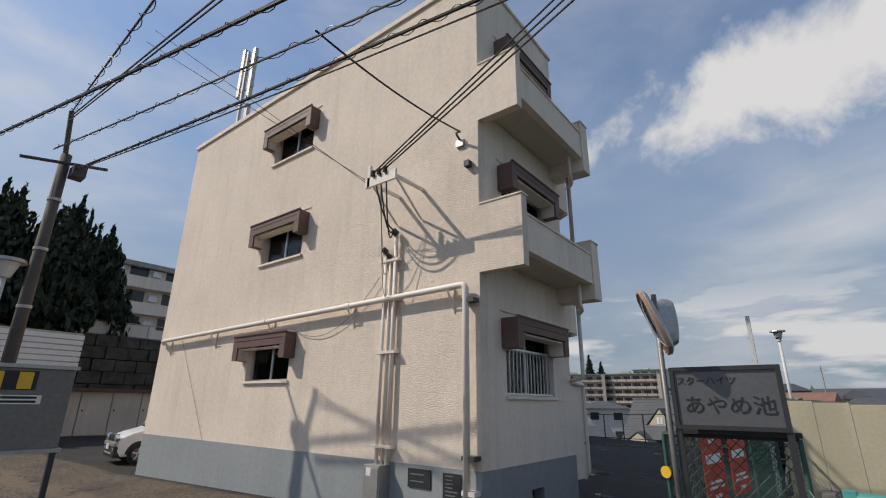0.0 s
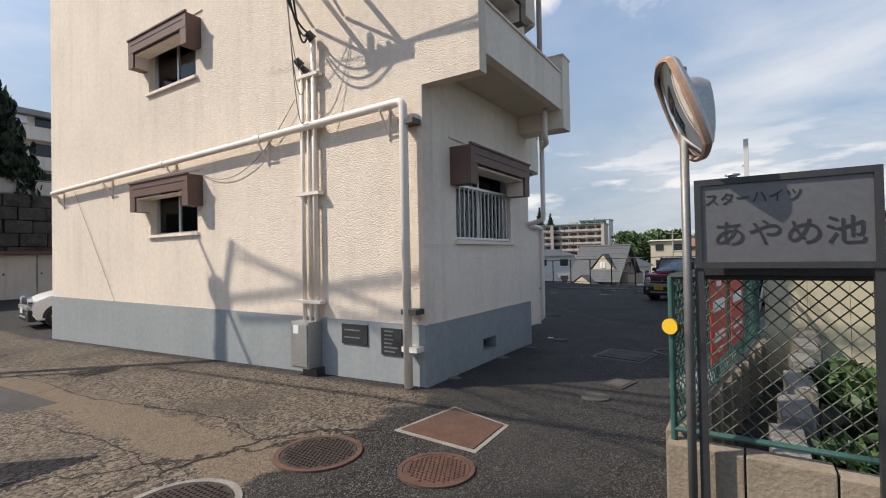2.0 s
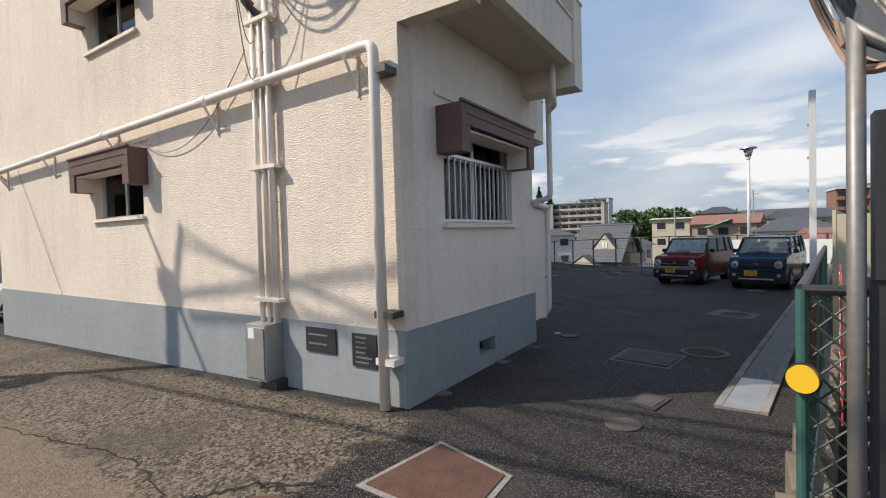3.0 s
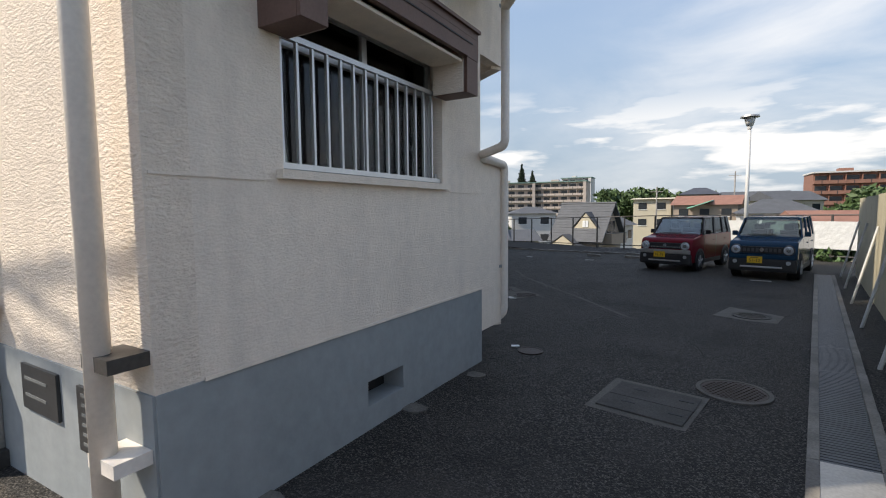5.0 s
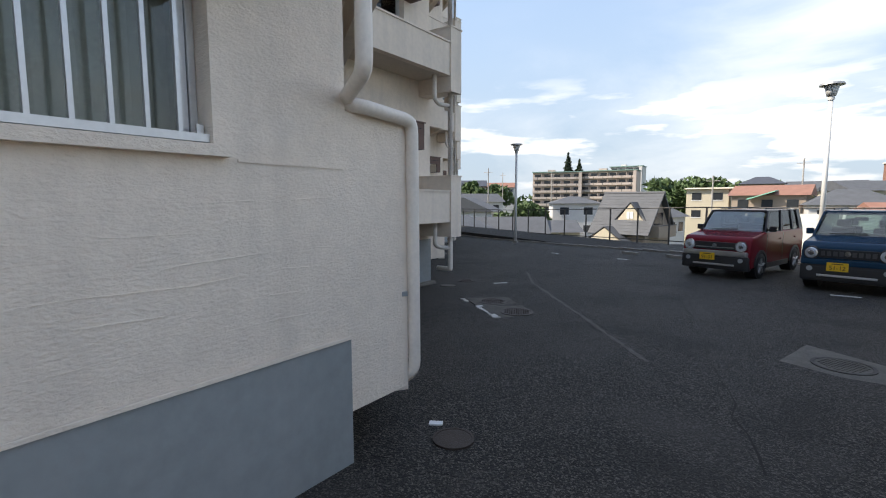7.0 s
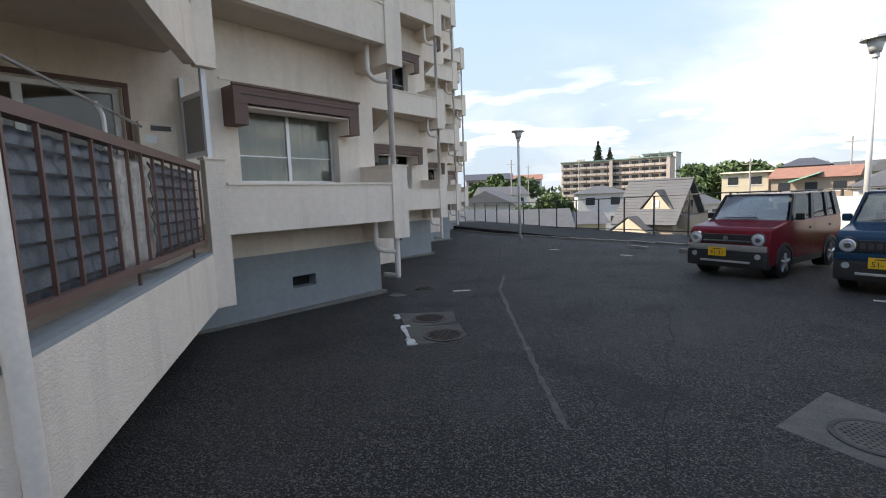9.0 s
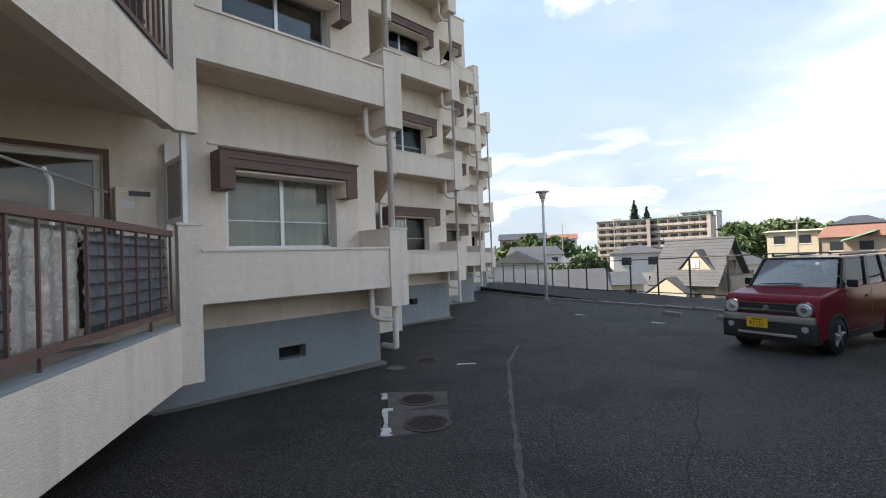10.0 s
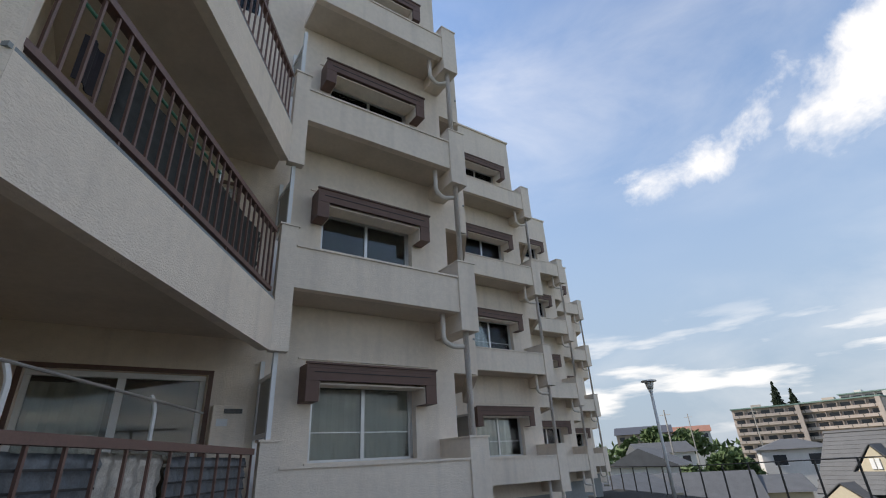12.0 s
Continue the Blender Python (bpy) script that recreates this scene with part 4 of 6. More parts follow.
for x, y, s in ((-3.63, 8.36, 0.09), (-3.70, 7.49, 0.1), (-7.1, 14.38, 0.16), (-3.72, 6.2, 0.09)):
    z = level(x, y)
    bm = bmesh.new()
    prism(bm, [(s * (1 + 0.25 * math.sin(i * 2.3)) * math.cos(i * 0.7), s * 0.8 * math.sin(i * 0.7)) for i in range(9)], -0.03, 0.012)
    ob = part("cement_patch", bm, PAD)
    ob.matrix_world = pose(x, y, z)
    tagged(ob, "rounded pale cement patch at the plinth foot", "patch")
LINE = material("worn_white_line", (0.5, 0.5, 0.47), 0.8, spread=0.4, scale=9)
for x, y, w, a in ((-6.4, 15.2, 0.28, 47), (-8.15, 22.2, 0.4, -20), (-5.62, 21.1, 0.34, -10), (-1.0, 17.2, 0.4, 0), (-3.2, 22.0, 0.9, -27)):
    ob = part("parking_mark", B(-w / 2, w / 2, -0.04, 0.04, -0.02, 0.004), LINE)
    ob.matrix_world = pose(x, y, level(x, y), 0, 0, a)
    tagged(ob, "worn white parking mark painted on the asphalt", "road marking", "parking marks")
for x, y, w, seed in ((-5.95, 13.26, 0.12, 1), (-5.28, 12.74, 0.30, 2), (-4.97, 12.47, 0.10, 3)):
    r4 = random.Random(seed)
    top = [(-w + 2 * w * i / 8, 0.05 * r4.uniform(0.5, 1.2)) for i in range(9)]
    low_edge = [(a, -0.05 * r4.uniform(0.5, 1.2)) for a, b in reversed(top)]
    ob = part("paint_spill", prism(bmesh.new(), low_edge + top, -0.02, 0.011), LINE)
    ob.matrix_world = pose(x, y, level(x, y), 0, 0, -39)
    tagged(ob, "ragged white paint spill beside the drain covers", "paint spill", "paint spills")
litter = part("paper_scrap", B(-0.045, 0.045, -0.025, 0.025, 0, 0.012, bevel=0.005), WHITE_ALU)
litter.matrix_world = pose(-3.68, 9.43, level(-3.7, 9.4) + 0.002, 0, 0, 30)
tagged(litter, "crumpled white paper scrap on the asphalt", "litter")

# gutter along the yard's edge
GRATE = material("gutter_grating", (0.09, 0.10, 0.115), 0.5, 0.5, spread=0.15, scale=6)
edge_x = lambda y: -1.40 + 0.137 * (y - 7.0)
for i in range(12):
    ya, yb = 7.0 + i * 1.0, 7.99 + i * 1.0
    z = level(-1, ya) + 0.004
    g = thing("gutter_cover", "grey slotted gutter cover between concrete edges", "gutter", group="gutter covers")
    q = lambda o, y: (edge_x(y) + o, y)
    part("edge_left", prism(bmesh.new(), [q(-0.06, ya), q(0.0, ya), q(0.0, yb), q(-0.06, yb)], z - 0.1, z + 0.022), CEMENT, g)
    part("edge_right", prism(bmesh.new(), [q(0.27, ya), q(0.33, ya), q(0.33, yb), q(0.27, yb)], z - 0.1, z + 0.022), CEMENT, g)
    if i == 0:
        part("cover", prism(bmesh.new(), [q(0.002, ya), q(0.268, ya), q(0.268, yb), q(0.002, yb)], z - 0.05, z + 0.018), STEEL, g, "plain pale steel cover plate")
    else:
        bm = bmesh.new()
        n = 25
        for j in range(n):
            y0 = ya + (yb - ya) * j / n
            prism(bm, [q(0.002, y0), q(0.268, y0), q(0.268, y0 + 0.027), q(0.002, y0 + 0.027)], z - 0.03, z + 0.012)
        part("grating", bm, GRATE, g)
gr = thing("street_grating", "dark steel drain grating in the apron", "grating")
for j in range(22):
    bm = bmesh.new()
    box(bm, -6.6 + j * 0.09, -6.55 + j * 0.09, 1.75, 2.1, level(-5, 2) - 0.05, level(-5, 2) + 0.0)
    part("bar", bm, IRON, gr)
dark_patch = part("asphalt_patch", prism(bmesh.new(), [(-9.5, 2.9), (-9.3, 3.35), (-6.8, 3.5), (-6.7, 3.1)], level(-8, 3) - 0.06, level(-8, 3) + 0.02), material("patch_asphalt", (0.055, 0.05, 0.048), 0.9, spread=0.3, bump=0.006, bump_scale=90))
tagged(dark_patch, "dark asphalt repair patch in the concrete apron", "patch")

CRACK = material("crack_dirt", (0.02, 0.018, 0.015), 0.95, spread=0.4, scale=20)


def crack_line(pts, width, seed, mat=CRACK, label="dark jagged crack in the concrete apron", stray=0.035):
    rnd = random.Random(seed)
    bm = bmesh.new()
    rows = []
    for a, b in zip(pts, pts[1:]):
        for i in range(12):
            x, y = a[0] + (b[0] - a[0]) * i / 12, a[1] + (b[1] - a[1]) * i / 12
            d = Vector((b[1] - a[1], a[0] - b[0])).normalized()
            o, w = rnd.uniform(-stray, stray), width * rnd.uniform(0.25, 1.0)
            rows.append([bm.verts.new((x + d.x * (o + q * w), y + d.y * (o + q * w), level(x, y) + 0.004)) for q in (-1, 1)])
    for p, q in zip(rows, rows[1:]):
        bm.faces.new((p[0], p[1], q[1], q[0]))
    tagged(part("pavement_crack", bm, mat), label, "crack", "pavement cracks", "structure")


crack_line([(-4.2, 2.6), (-4.2, 3.06), (-4.12, 3.78), (-3.85, 4.2), (-3.35, 4.5)], 0.022, 1)
crack_line([(-4.12, 3.78), (-4.97, 4.0), (-5.8, 3.9), (-7.0, 3.72), (-10.2, 3.8)], 0.012, 2)
crack_line([(-4.2, 3.1), (-5.5, 3.15), (-6.8, 3.0)], 0.009, 3)
crack_line([(-3.85, 4.2), (-3.6, 4.25), (-3.3, 4.3)], 0.014, 4)
crack_line([(-1.9, 10.0), (-2.6, 13.0), (-3.6, 17.0)], 0.008, 5)
WORN = material("worn_pale_asphalt", (0.085, 0.078, 0.068), 0.9, spread=0.4, scale=9, bump=0.005, bump_scale=80)
crack_line([(-2.85, 11.63), (-3.33, 12.22), (-4.04, 13.14), (-4.92, 14.29), (-5.85, 15.53), (-6.79, 17.16)], 0.035, 6, WORN, "pale worn seam in the dark asphalt", 0.01)
crack_line([(-2.63, 11.81), (-3.08, 12.41), (-3.88, 13.45), (-5.23, 15.21)], 0.008, 7, CRACK, "thin dark crack in the asphalt")


# ---- cars ----
def paint(name, c):
    m = material(name, c, 0.14, 0.0, spread=0.06, scale=2, spec=0.12)
    return m


CARGLASS = glass_material("car_glass", (0.62, 0.7, 0.68), 0.02, 0.1)
PLASTIC = material("black_plastic", (0.022, 0.022, 0.023), 0.55, spread=0.1)
CHROME = material("chrome", (0.7, 0.7, 0.7), 0.15, 1.0, spread=0.03)
LENS = material("headlight_lens", (0.62, 0.64, 0.66), 0.1, 0.4, spread=0.1)
YELLOW = material("yellow_plate", (0.75, 0.45, 0.02), 0.5, spread=0.05)
TYRE = material("tyre", (0.018, 0.018, 0.018), 0.85, spread=0.2)
RIM = material("dark_alloy", (0.12, 0.12, 0.125), 0.35, 0.8, spread=0.1)


def lettering(name, text, size, mat, parent, m, depth=0.002, stretch=1.0):
    cu = bpy.data.curves.new(name, "FONT")
    cu.body, cu.size, cu.extrude, cu.align_x, cu.align_y = text, size, depth, "CENTER", "CENTER"
    tmp = bpy.data.objects.new(name, cu)
    scene.collection.objects.link(tmp)
    me = bpy.data.meshes.new_from_object(tmp.evaluated_get(bpy.context.evaluated_depsgraph_get()))
    bpy.data.objects.remove(tmp)
    me.materials.clear()
    me.materials.append(mat)
    ob = new(name, me)
    ob.parent = parent
    ob.matrix_basis = m @ Matrix.Diagonal((stretch, 1, 1, 1))
    return ob


def quad_panel(bm, pts, n, t=0.012):
    """A four-cornered panel, t proud along n."""
    n = Vector(n).normalized() * t
    a = [bm.verts.new(Vector(p)) for p in pts]
    b = [bm.verts.new(Vector(p) + n) for p in pts]
    k = len(pts)
    bm.faces.new(a)
    bm.faces.new(b)
    for i in range(k):
        bm.faces.new((a[i], a[(i + 1) % k], b[(i + 1) % k], b[i]))
    return bm


def inset(pts, k):
    c = sum((Vector(p) for p in pts), Vector()) / len(pts)
    return [c.lerp(Vector(p), k) for p in pts]


def kei_car(m, label, body_mat, roof_mat, number, round_lights=True, slatted=False, sloped=False):
    """A small boxy car; its front faces -y, its base is z = 0."""
    car = thing("car", label, "car", m)
    hw, L = 0.735, 3.40
    bm = bmesh.new()
    prof = [(0.06, 0.24), (0.0, 0.40), (0.02, 0.72), (0.08, 0.90), (0.16, 0.96), (0.86, 1.06), (3.34, 1.08), (3.40, 0.95), (3.40, 0.30), (3.30, 0.24)]
    if sloped:
        prof = [(0.10, 0.22), (0.0, 0.38), (0.03, 0.62), (0.18, 0.80), (0.40, 0.90), (0.95, 1.05), (3.30, 1.08), (3.38, 0.95), (3.38, 0.30), (3.25, 0.22)]
    lo = [bm.verts.new((-hw, y, z)) for y, z in prof]
    hi = [bm.verts.new((hw, y, z)) for y, z in prof]
    bm.faces.new(lo)
    bm.faces.new(hi[::-1])
    for i in range(len(prof)):
        j = (i + 1) % len(prof)
        bm.faces.new((lo[i], hi[i], hi[j], lo[j]))
    bmesh.ops.recalc_face_normals(bm, faces=bm.faces)
    bmesh.ops.bevel(bm, geom=[e for e in bm.edges], offset=0.075, segments=4, affect="EDGES", profile=0.6, clamp_overlap=True)
    body = part("body", bm, body_mat, car)
    # cabin
    tf, tb = (1.22, 3.16) if not sloped else (1.55, 2.85)
    zr = 1.56 if not sloped else 1.50
    base = {"fl": (-0.70, 0.84, 1.03), "fr": (0.70, 0.84, 1.03), "bl": (-0.70, 3.34, 1.05), "br": (0.70, 3.34, 1.05)}
    top = {"fl": (-0.60, tf, zr - .02), "fr": (0.60, tf, zr - .02), "bl": (-0.60, tb + 0.1, zr), "br": (0.60, tb + 0.1, zr)}
    V = Vector
    bm = bmesh.new()
    prism(bm, [(-0.61, tf - 0.03), (0.61, tf - 0.03), (0.61, tb + 0.12), (-0.61, tb + 0.12)], zr - 0.085, zr)
    bmesh.ops.recalc_face_normals(bm, faces=bm.faces)
    bmesh.ops.bevel(bm, geom=list(bm.edges), offset=0.04, segments=3, affect="EDGES", profile=0.6)
    part("roof", bm, roof_mat, car)
    nrm = (V(base["fr"]) - V(base["fl"])).cross(V(top["fl"]) - V(base["fl"]))
    screens = [("windscreen", inset([base["fl"], base["fr"], top["fr"], top["fl"]], 0.94), nrm), ("rear_window", inset([base["br"], base["bl"], top["bl"], top["br"]], 0.9), (0, 1, 0.2))]
    for nm, ws, nn in screens:
        ob = part(nm, quad_panel(bmesh.new(), ws, nn), CARGLASS, car, "clear reflecting car glass")
        ob.visible_shadow = False
    part("dashboard", B(-0.62, 0.62, 0.9, 1.12, 1.0, 1.10, bevel=0.03), PLASTIC, car)
    part("rear_mirror", B(-0.11, 0.11, tf - 0.09, tf - 0.06, zr - 0.2, zr - 0.13, bevel=0.01), BLACK, car)
    for sx_ in (-0.34, 0.34):
        for yy in (1.55, 2.45):
            seat = part("seat_back", B(sx_ - 0.2, sx_ + 0.2, yy, yy + 0.12, 1.0, 1.2, bevel=0.04), PLASTIC, car, "dark car seat back")
            part("headrest", B(sx_ - 0.12, sx_ + 0.12, yy + 0.02, yy + 0.11, 1.21, 1.37, bevel=0.035), PLASTIC, seat)
    for s, (kf, kb) in ((-1, ("fl", "bl")), (1, ("fr", "br"))):
        f0, b0, f1, b1 = V(base[kf]), V(base[kb]), V(top[kf]), V(top[kb])
        side = lambda u, v: (f0.lerp(b0, u)).lerp(f1.lerp(b1, u), v)
        n = (s, 0, 0.2)
        for u0, u1, w0, w1 in ((0.0, 0.045, 0.0, 0.05), (0.38, 0.43, 0.38, 0.43), (0.70, 0.75, 0.70, 0.75), (0.90, 1.0, 0.90, 1.0)):
            part("pillar", quad_panel(bmesh.new(), [side(u0, 0.0), side(u1, 0.0), side(w1, 1.0), side(w0, 1.0)], n, 0.035), roof_mat, car)
        for u0, u1, w0, w1 in ((0.04, 0.385, 0.05, 0.385), (0.43, 0.70, 0.43, 0.70), (0.75, 0.90, 0.75, 0.90)):
            ob = part("side_window", quad_panel(bmesh.new(), [side(u0, 0.05), side(u1, 0.05), side(w1, 0.93), side(w0, 0.93)], n, 0.01), CARGLASS, car)
            ob.visible_shadow = False
        for u in (0.90, 1.98):
            part("door_gap", B(s * 0.7355 - .001, s * 0.7355 + .001, 0.95 if u < 1 else 1.95, 0.962 if u < 1 else 1.962, 0.36, 1.0), BLACK, car)
        for y in (1.72, 2.72):
            part("door_handle", B(min(s * .735, s * .76), max(s * .735, s * .76), y, y + 0.17, 0.86, 0.89, bevel=0.006), body_mat, car)
        mir = part("wing_mirror", B(min(s * 0.74, s * 0.88), max(s * 0.74, s * 0.88), 1.0, 1.09, 1.06, 1.19, bevel=0.03), roof_mat, car)
        part("sill_trim", B(min(s * .70, s * .748), max(s * .70, s * .748), 0.95, 2.35, 0.22, 0.34), PLASTIC, car)
        for y in (0.62, 2.82):
            bm = bmesh.new()
            nn = 18
            xa, xb = s * 0.60, s * 0.752
            arch = [[bm.verts.new((x, y + r * math.cos(math.pi * i / nn), 0.29 + r * math.sin(math.pi * i / nn))) for i in range(nn + 1)] for x, r in ((xb, 0.31), (xb, 0.37), (xa, 0.37), (xa, 0.31))]
            for a, b in zip(arch, arch[1:] + arch[:1]):
                for i in range(nn):
                    bm.faces.new((a[i], a[i + 1], b[i + 1], b[i]))
            part("arch_trim", bm, PLASTIC, car, "black plastic wheel-arch trim")
            part("wheel_well", rod(bmesh.new(), (s * 0.5, y, 0.30), (s * 0.739, y, 0.30), 0.315, n=24), BLACK, car)
            wh = part("wheel", rod(bmesh.new(), (s * 0.60, y, 0.285), (s * 0.744, y, 0.285), 0.20, n=24), RIM, car)
            bm = bmesh.new()
            nn = 28
            rings = [[bm.verts.new((x, y + r * math.cos(2 * math.pi * i / nn), 0.285 + r * math.sin(2 * math.pi * i / nn))) for i in range(nn)] for x, r in ((s * 0.58, 0.2), (s * 0.58, 0.265), (s * 0.60, 0.285), (s * 0.735, 0.285), (s * 0.757, 0.265), (s * 0.757, 0.19))]
            for a, b in zip(rings, rings[1:]):
                for i in range(nn):
                    bm.faces.new((a[i], a[(i + 1) % nn], b[(i + 1) % nn], b[i]))
            part("tyre", bm, TYRE, wh, "black rubber tyre", True)
            bm = bmesh.new()
            for q in range(5):
                a = q * 2 * math.pi / 5 + 0.3
                rod(bm, (s * 0.751, y + 0.03 * math.cos(a), 0.285 + 0.03 * math.sin(a)), (s * 0.749, y + 0.185 * math.cos(a), 0.285 + 0.185 * math.sin(a)), 0.03, 0.022, n=6)
            part("spokes", bm, ALU, wh, "silver alloy spokes")
    # front
    fy = 0.0
    part("bumper", B(-0.73, 0.73, -0.05, 0.16, 0.20, 0.53, bevel=0.06), PLASTIC, car, "black lower bumper")
    part("skid_bar", B(-0.45, 0.45, -0.075, -0.045, 0.30, 0.34, bevel=0.012), ALU, car, "silver skid bar")
    part("bumper_bar", B(-0.70, 0.70, -0.065, 0.10, 0.52, 0.635, bevel=0.03), STEEL if not slatted else body_mat, car)
    part("grille", B(-0.44, 0.44, -0.012, 0.06, 0.66, 0.83, bevel=0.01), PLASTIC, car)
    if slatted:
        for i in range(9):
            x = -0.38 + 0.095 * i
            part("grille_slot", B(x - 0.032, x + 0.032, -0.02, -0.0125, 0.70, 0.79), RIM, car)
    else:
        part("grille_bar", B(-0.42, 0.42, -0.025, -0.0125, 0.70, 0.725), CHROME, car)
    part("emblem", rod(bmesh.new(), (0, -0.022, 0.755), (0, -0.03, 0.755), 0.05, n=16), CHROME, car)
    for s in (-1, 1):
        x = s * 0.56
        part("headlight_ring", rod(bmesh.new(), (x, -0.03, 0.75), (x, 0.06, 0.75), 0.125, 0.13, n=24), CHROME if not slatted else PLASTIC, car)
        part("headlight", rod(bmesh.new(), (x, -0.042, 0.75), (x, -0.031, 0.75), 0.085, 0.105, n=24), LENS, car, "round clear headlight")
        part("headlight_core", rod(bmesh.new(), (x, -0.048, 0.75), (x, -0.043, 0.75), 0.045, 0.05, n=20), CHROME, car)
        part("fog_lamp", rod(bmesh.new(), (s * 0.57, -0.062, 0.44), (s * 0.57, -0.051, 0.44), 0.05, n=16), LENS, car)
    pl = part("number_plate", B(-0.30 + 0.0, 0.03, -0.072, -0.062, 0.415, 0.58), YELLOW if number else WHITE_ALU, car, "yellow number plate" if number else "white number plate")
    if number:
        lettering("plate_number", number, 0.11, BLACK, pl, pose(-0.135, -0.0735, 0.475, 90, 0, 0), 0.001)
    part("plate_line", B(-0.22, -0.05, -0.0735, -0.0722, 0.545, 0.56), BLACK, pl)
    part("wiper", rod(bmesh.new(), (-0.45, 0.83, 1.09), (0.15, 0.86, 1.11), 0.012, n=6), BLACK, car)
    if not sloped:
        for s in (-0.5, 0.5):
            part("roof_rail", rod(bmesh.new(), (s, 1.45, zr + 0.03), (s, 3.0, zr + 0.035), 0.018, n=6), PLASTIC, car)
    return car


RED = paint("dark_red_paint", (0.16, 0.015, 0.022))
BLUE = paint("dark_blue_paint", (0.018, 0.048, 0.085))
WHITE = paint("white_paint", (0.78, 0.78, 0.77))
CARROOF = paint("black_roof_paint", (0.03, 0.028, 0.03))
SILVERP = paint("silver_roof_paint", (0.10, 0.115, 0.13))
kei_car(pose(-3.05, 18.35, level(-3, 18.6), 0, 0, -17) @ Matrix.Scale(0.90, 4), "dark red boxy kei car with black roof and yellow plate", RED, CARROOF, "91-31")
kei_car(pose(-0.98, 17.6, level(-1, 18.0), 0, 0, -13) @ Matrix.Scale(0.90, 4), "dark blue boxy kei car with round lights and yellow plate", BLUE, BLUE, "51-12", slatted=True)
wc = kei_car(pose(-17.7, 6.1, -0.37, 0, 0, -8), "small white hatchback parked behind the building", WHITE, WHITE, "", sloped=True)
part("door_sticker", B(0.737, 0.741, 0.92, 1.2, 0.78, 0.92), YELLOW, wc, "yellow door sticker")

# ---- yard lamps ----
LAMPW = material("lamp_white", (0.62, 0.62, 0.6), 0.5, spread=0.06)


def yard_lamp(x, y, h):
    z = level(x, y)
    l = thing("yard_lamp", "white pole lamp with a funnel shade and flat cap", "street lamp", pose(x, y, z), group="yard lamps")
    part("base", rod(bmesh.new(), (0, 0, -0.05), (0, 0, 0.12), 0.12, n=14), CONCRETE, l)
    part("pole", rod(bmesh.new(), (0, 0, 0.12), (0, 0, h - 0.42), 0.065, 0.05, n=12), LAMPW, l, "", True)
    part("collar", rod(bmesh.new(), (0, 0, h - 0.42), (0, 0, h - 0.32), 0.075, n=12), LAMPW, l)
    part("shade", rod(bmesh.new(), (0, 0, h - 0.32), (0, 0, h - 0.05), 0.10, 0.17, n=18), LAMPW, l, "", True)
    part("cap", rod(bmesh.new(), (0, 0, h - 0.05), (0, 0, h), 0.28, 0.26, n=20), STEEL, l)


yard_lamp(-11.9, 26.5, 4.5)
yard_lamp(-1.1, 23.2, 4.7)

# ---- yard fence, kerb and bed ----
FENCE = material("dark_fence_paint", (0.055, 0.05, 0.045), 0.6, spread=0.15)
f0, f1 = Vector((-22.0, 36.1)), Vector((2.6, 23.1))
fd = (f1 - f0).normalized()
flen = (f1 - f0).length
fence = thing("yard_fence", "dark steel post-and-wire fence at the yard edge", "fence")
fz = lambda p: level(p.x, p.y) + 0.05
n = 18
for i in range(n + 1):
    p = f0 + fd * flen * i / n
    part("post", rod(bmesh.new(), (p.x, p.y, fz(p) - 0.4), (p.x, p.y, fz(p) + 1.45), 0.035, n=8), FENCE, fence)
for i in range(n):
    p, q = f0 + fd * flen * i / n, f0 + fd * flen * (i + 1) / n
    for h in (1.43, 0.12):
        part("rail", rod(bmesh.new(), (p.x, p.y, fz(p) + h), (q.x, q.y, fz(q) + h), 0.022, n=6), FENCE, fence)
SOIL = material("dark_soil", (0.022, 0.02, 0.017), 0.95, spread=0.4, scale=5, bump=0.03, bump_scale=20)
k0, k1 = Vector((-21.0, 31.9)), Vector((-0.2, 20.3 + 1.3))
kd = (k1 - k0).normalized()
kn = Vector((-kd.y, kd.x))
nk = 22
for i in range(nk):
    a, b = k0.lerp(k1, i / nk), k0.lerp(k1, (i + 0.985) / nk)
    z = level((a.x + b.x) / 2, (a.y + b.y) / 2)
    ob = part("kerb_stone", slab(bmesh.new(), tuple(a), tuple(b), z - 0.2, z + 0.06, 0.14), CEMENT)
    tagged(ob, "pale concrete kerb stone along the planting bed", "kerb", "kerb stones")
bed = part("planting_bed", prism(bmesh.new(), [tuple(k0 + kn * 0.161), tuple(k1 + kn * 0.161), tuple(f1 + Vector((0, .5))), tuple(f0 + Vector((0, .5)))], -1.2, -0.42), SOIL)
tagged(bed, "dark bare soil bed behind the kerb", "planting bed", kind="structure")
for x, y in ((-4.4, 23.3), (-5.9, 24.1), (-3.0, 22.6)):
    ob = part("wheel_stop", B(-0.3, 0.3, -0.06, 0.06, 0, 0.1, bevel=0.015), CEMENT)
    ob.matrix_world = pose(x, y - 1.2, level(x, y), 0, 0, -27)
    tagged(ob, "concrete parking wheel stop on the asphalt", "wheel stop", "wheel stops")
NET = material("white_net_sheet", (0.62, 0.63, 0.62), 0.8, spread=0.12, scale=6, bump=0.02, bump_scale=8)
net = part("fence_sheet", slab(bmesh.new(), tuple(f1 - fd * 5.2 + Vector((0, -.06))), tuple(f1 - fd * 0.1 + Vector((0, -.06))), 0.1, 0.98, 0.015), NET)
tagged(net, "white netting sheet tied to the yard fence", "sheet")

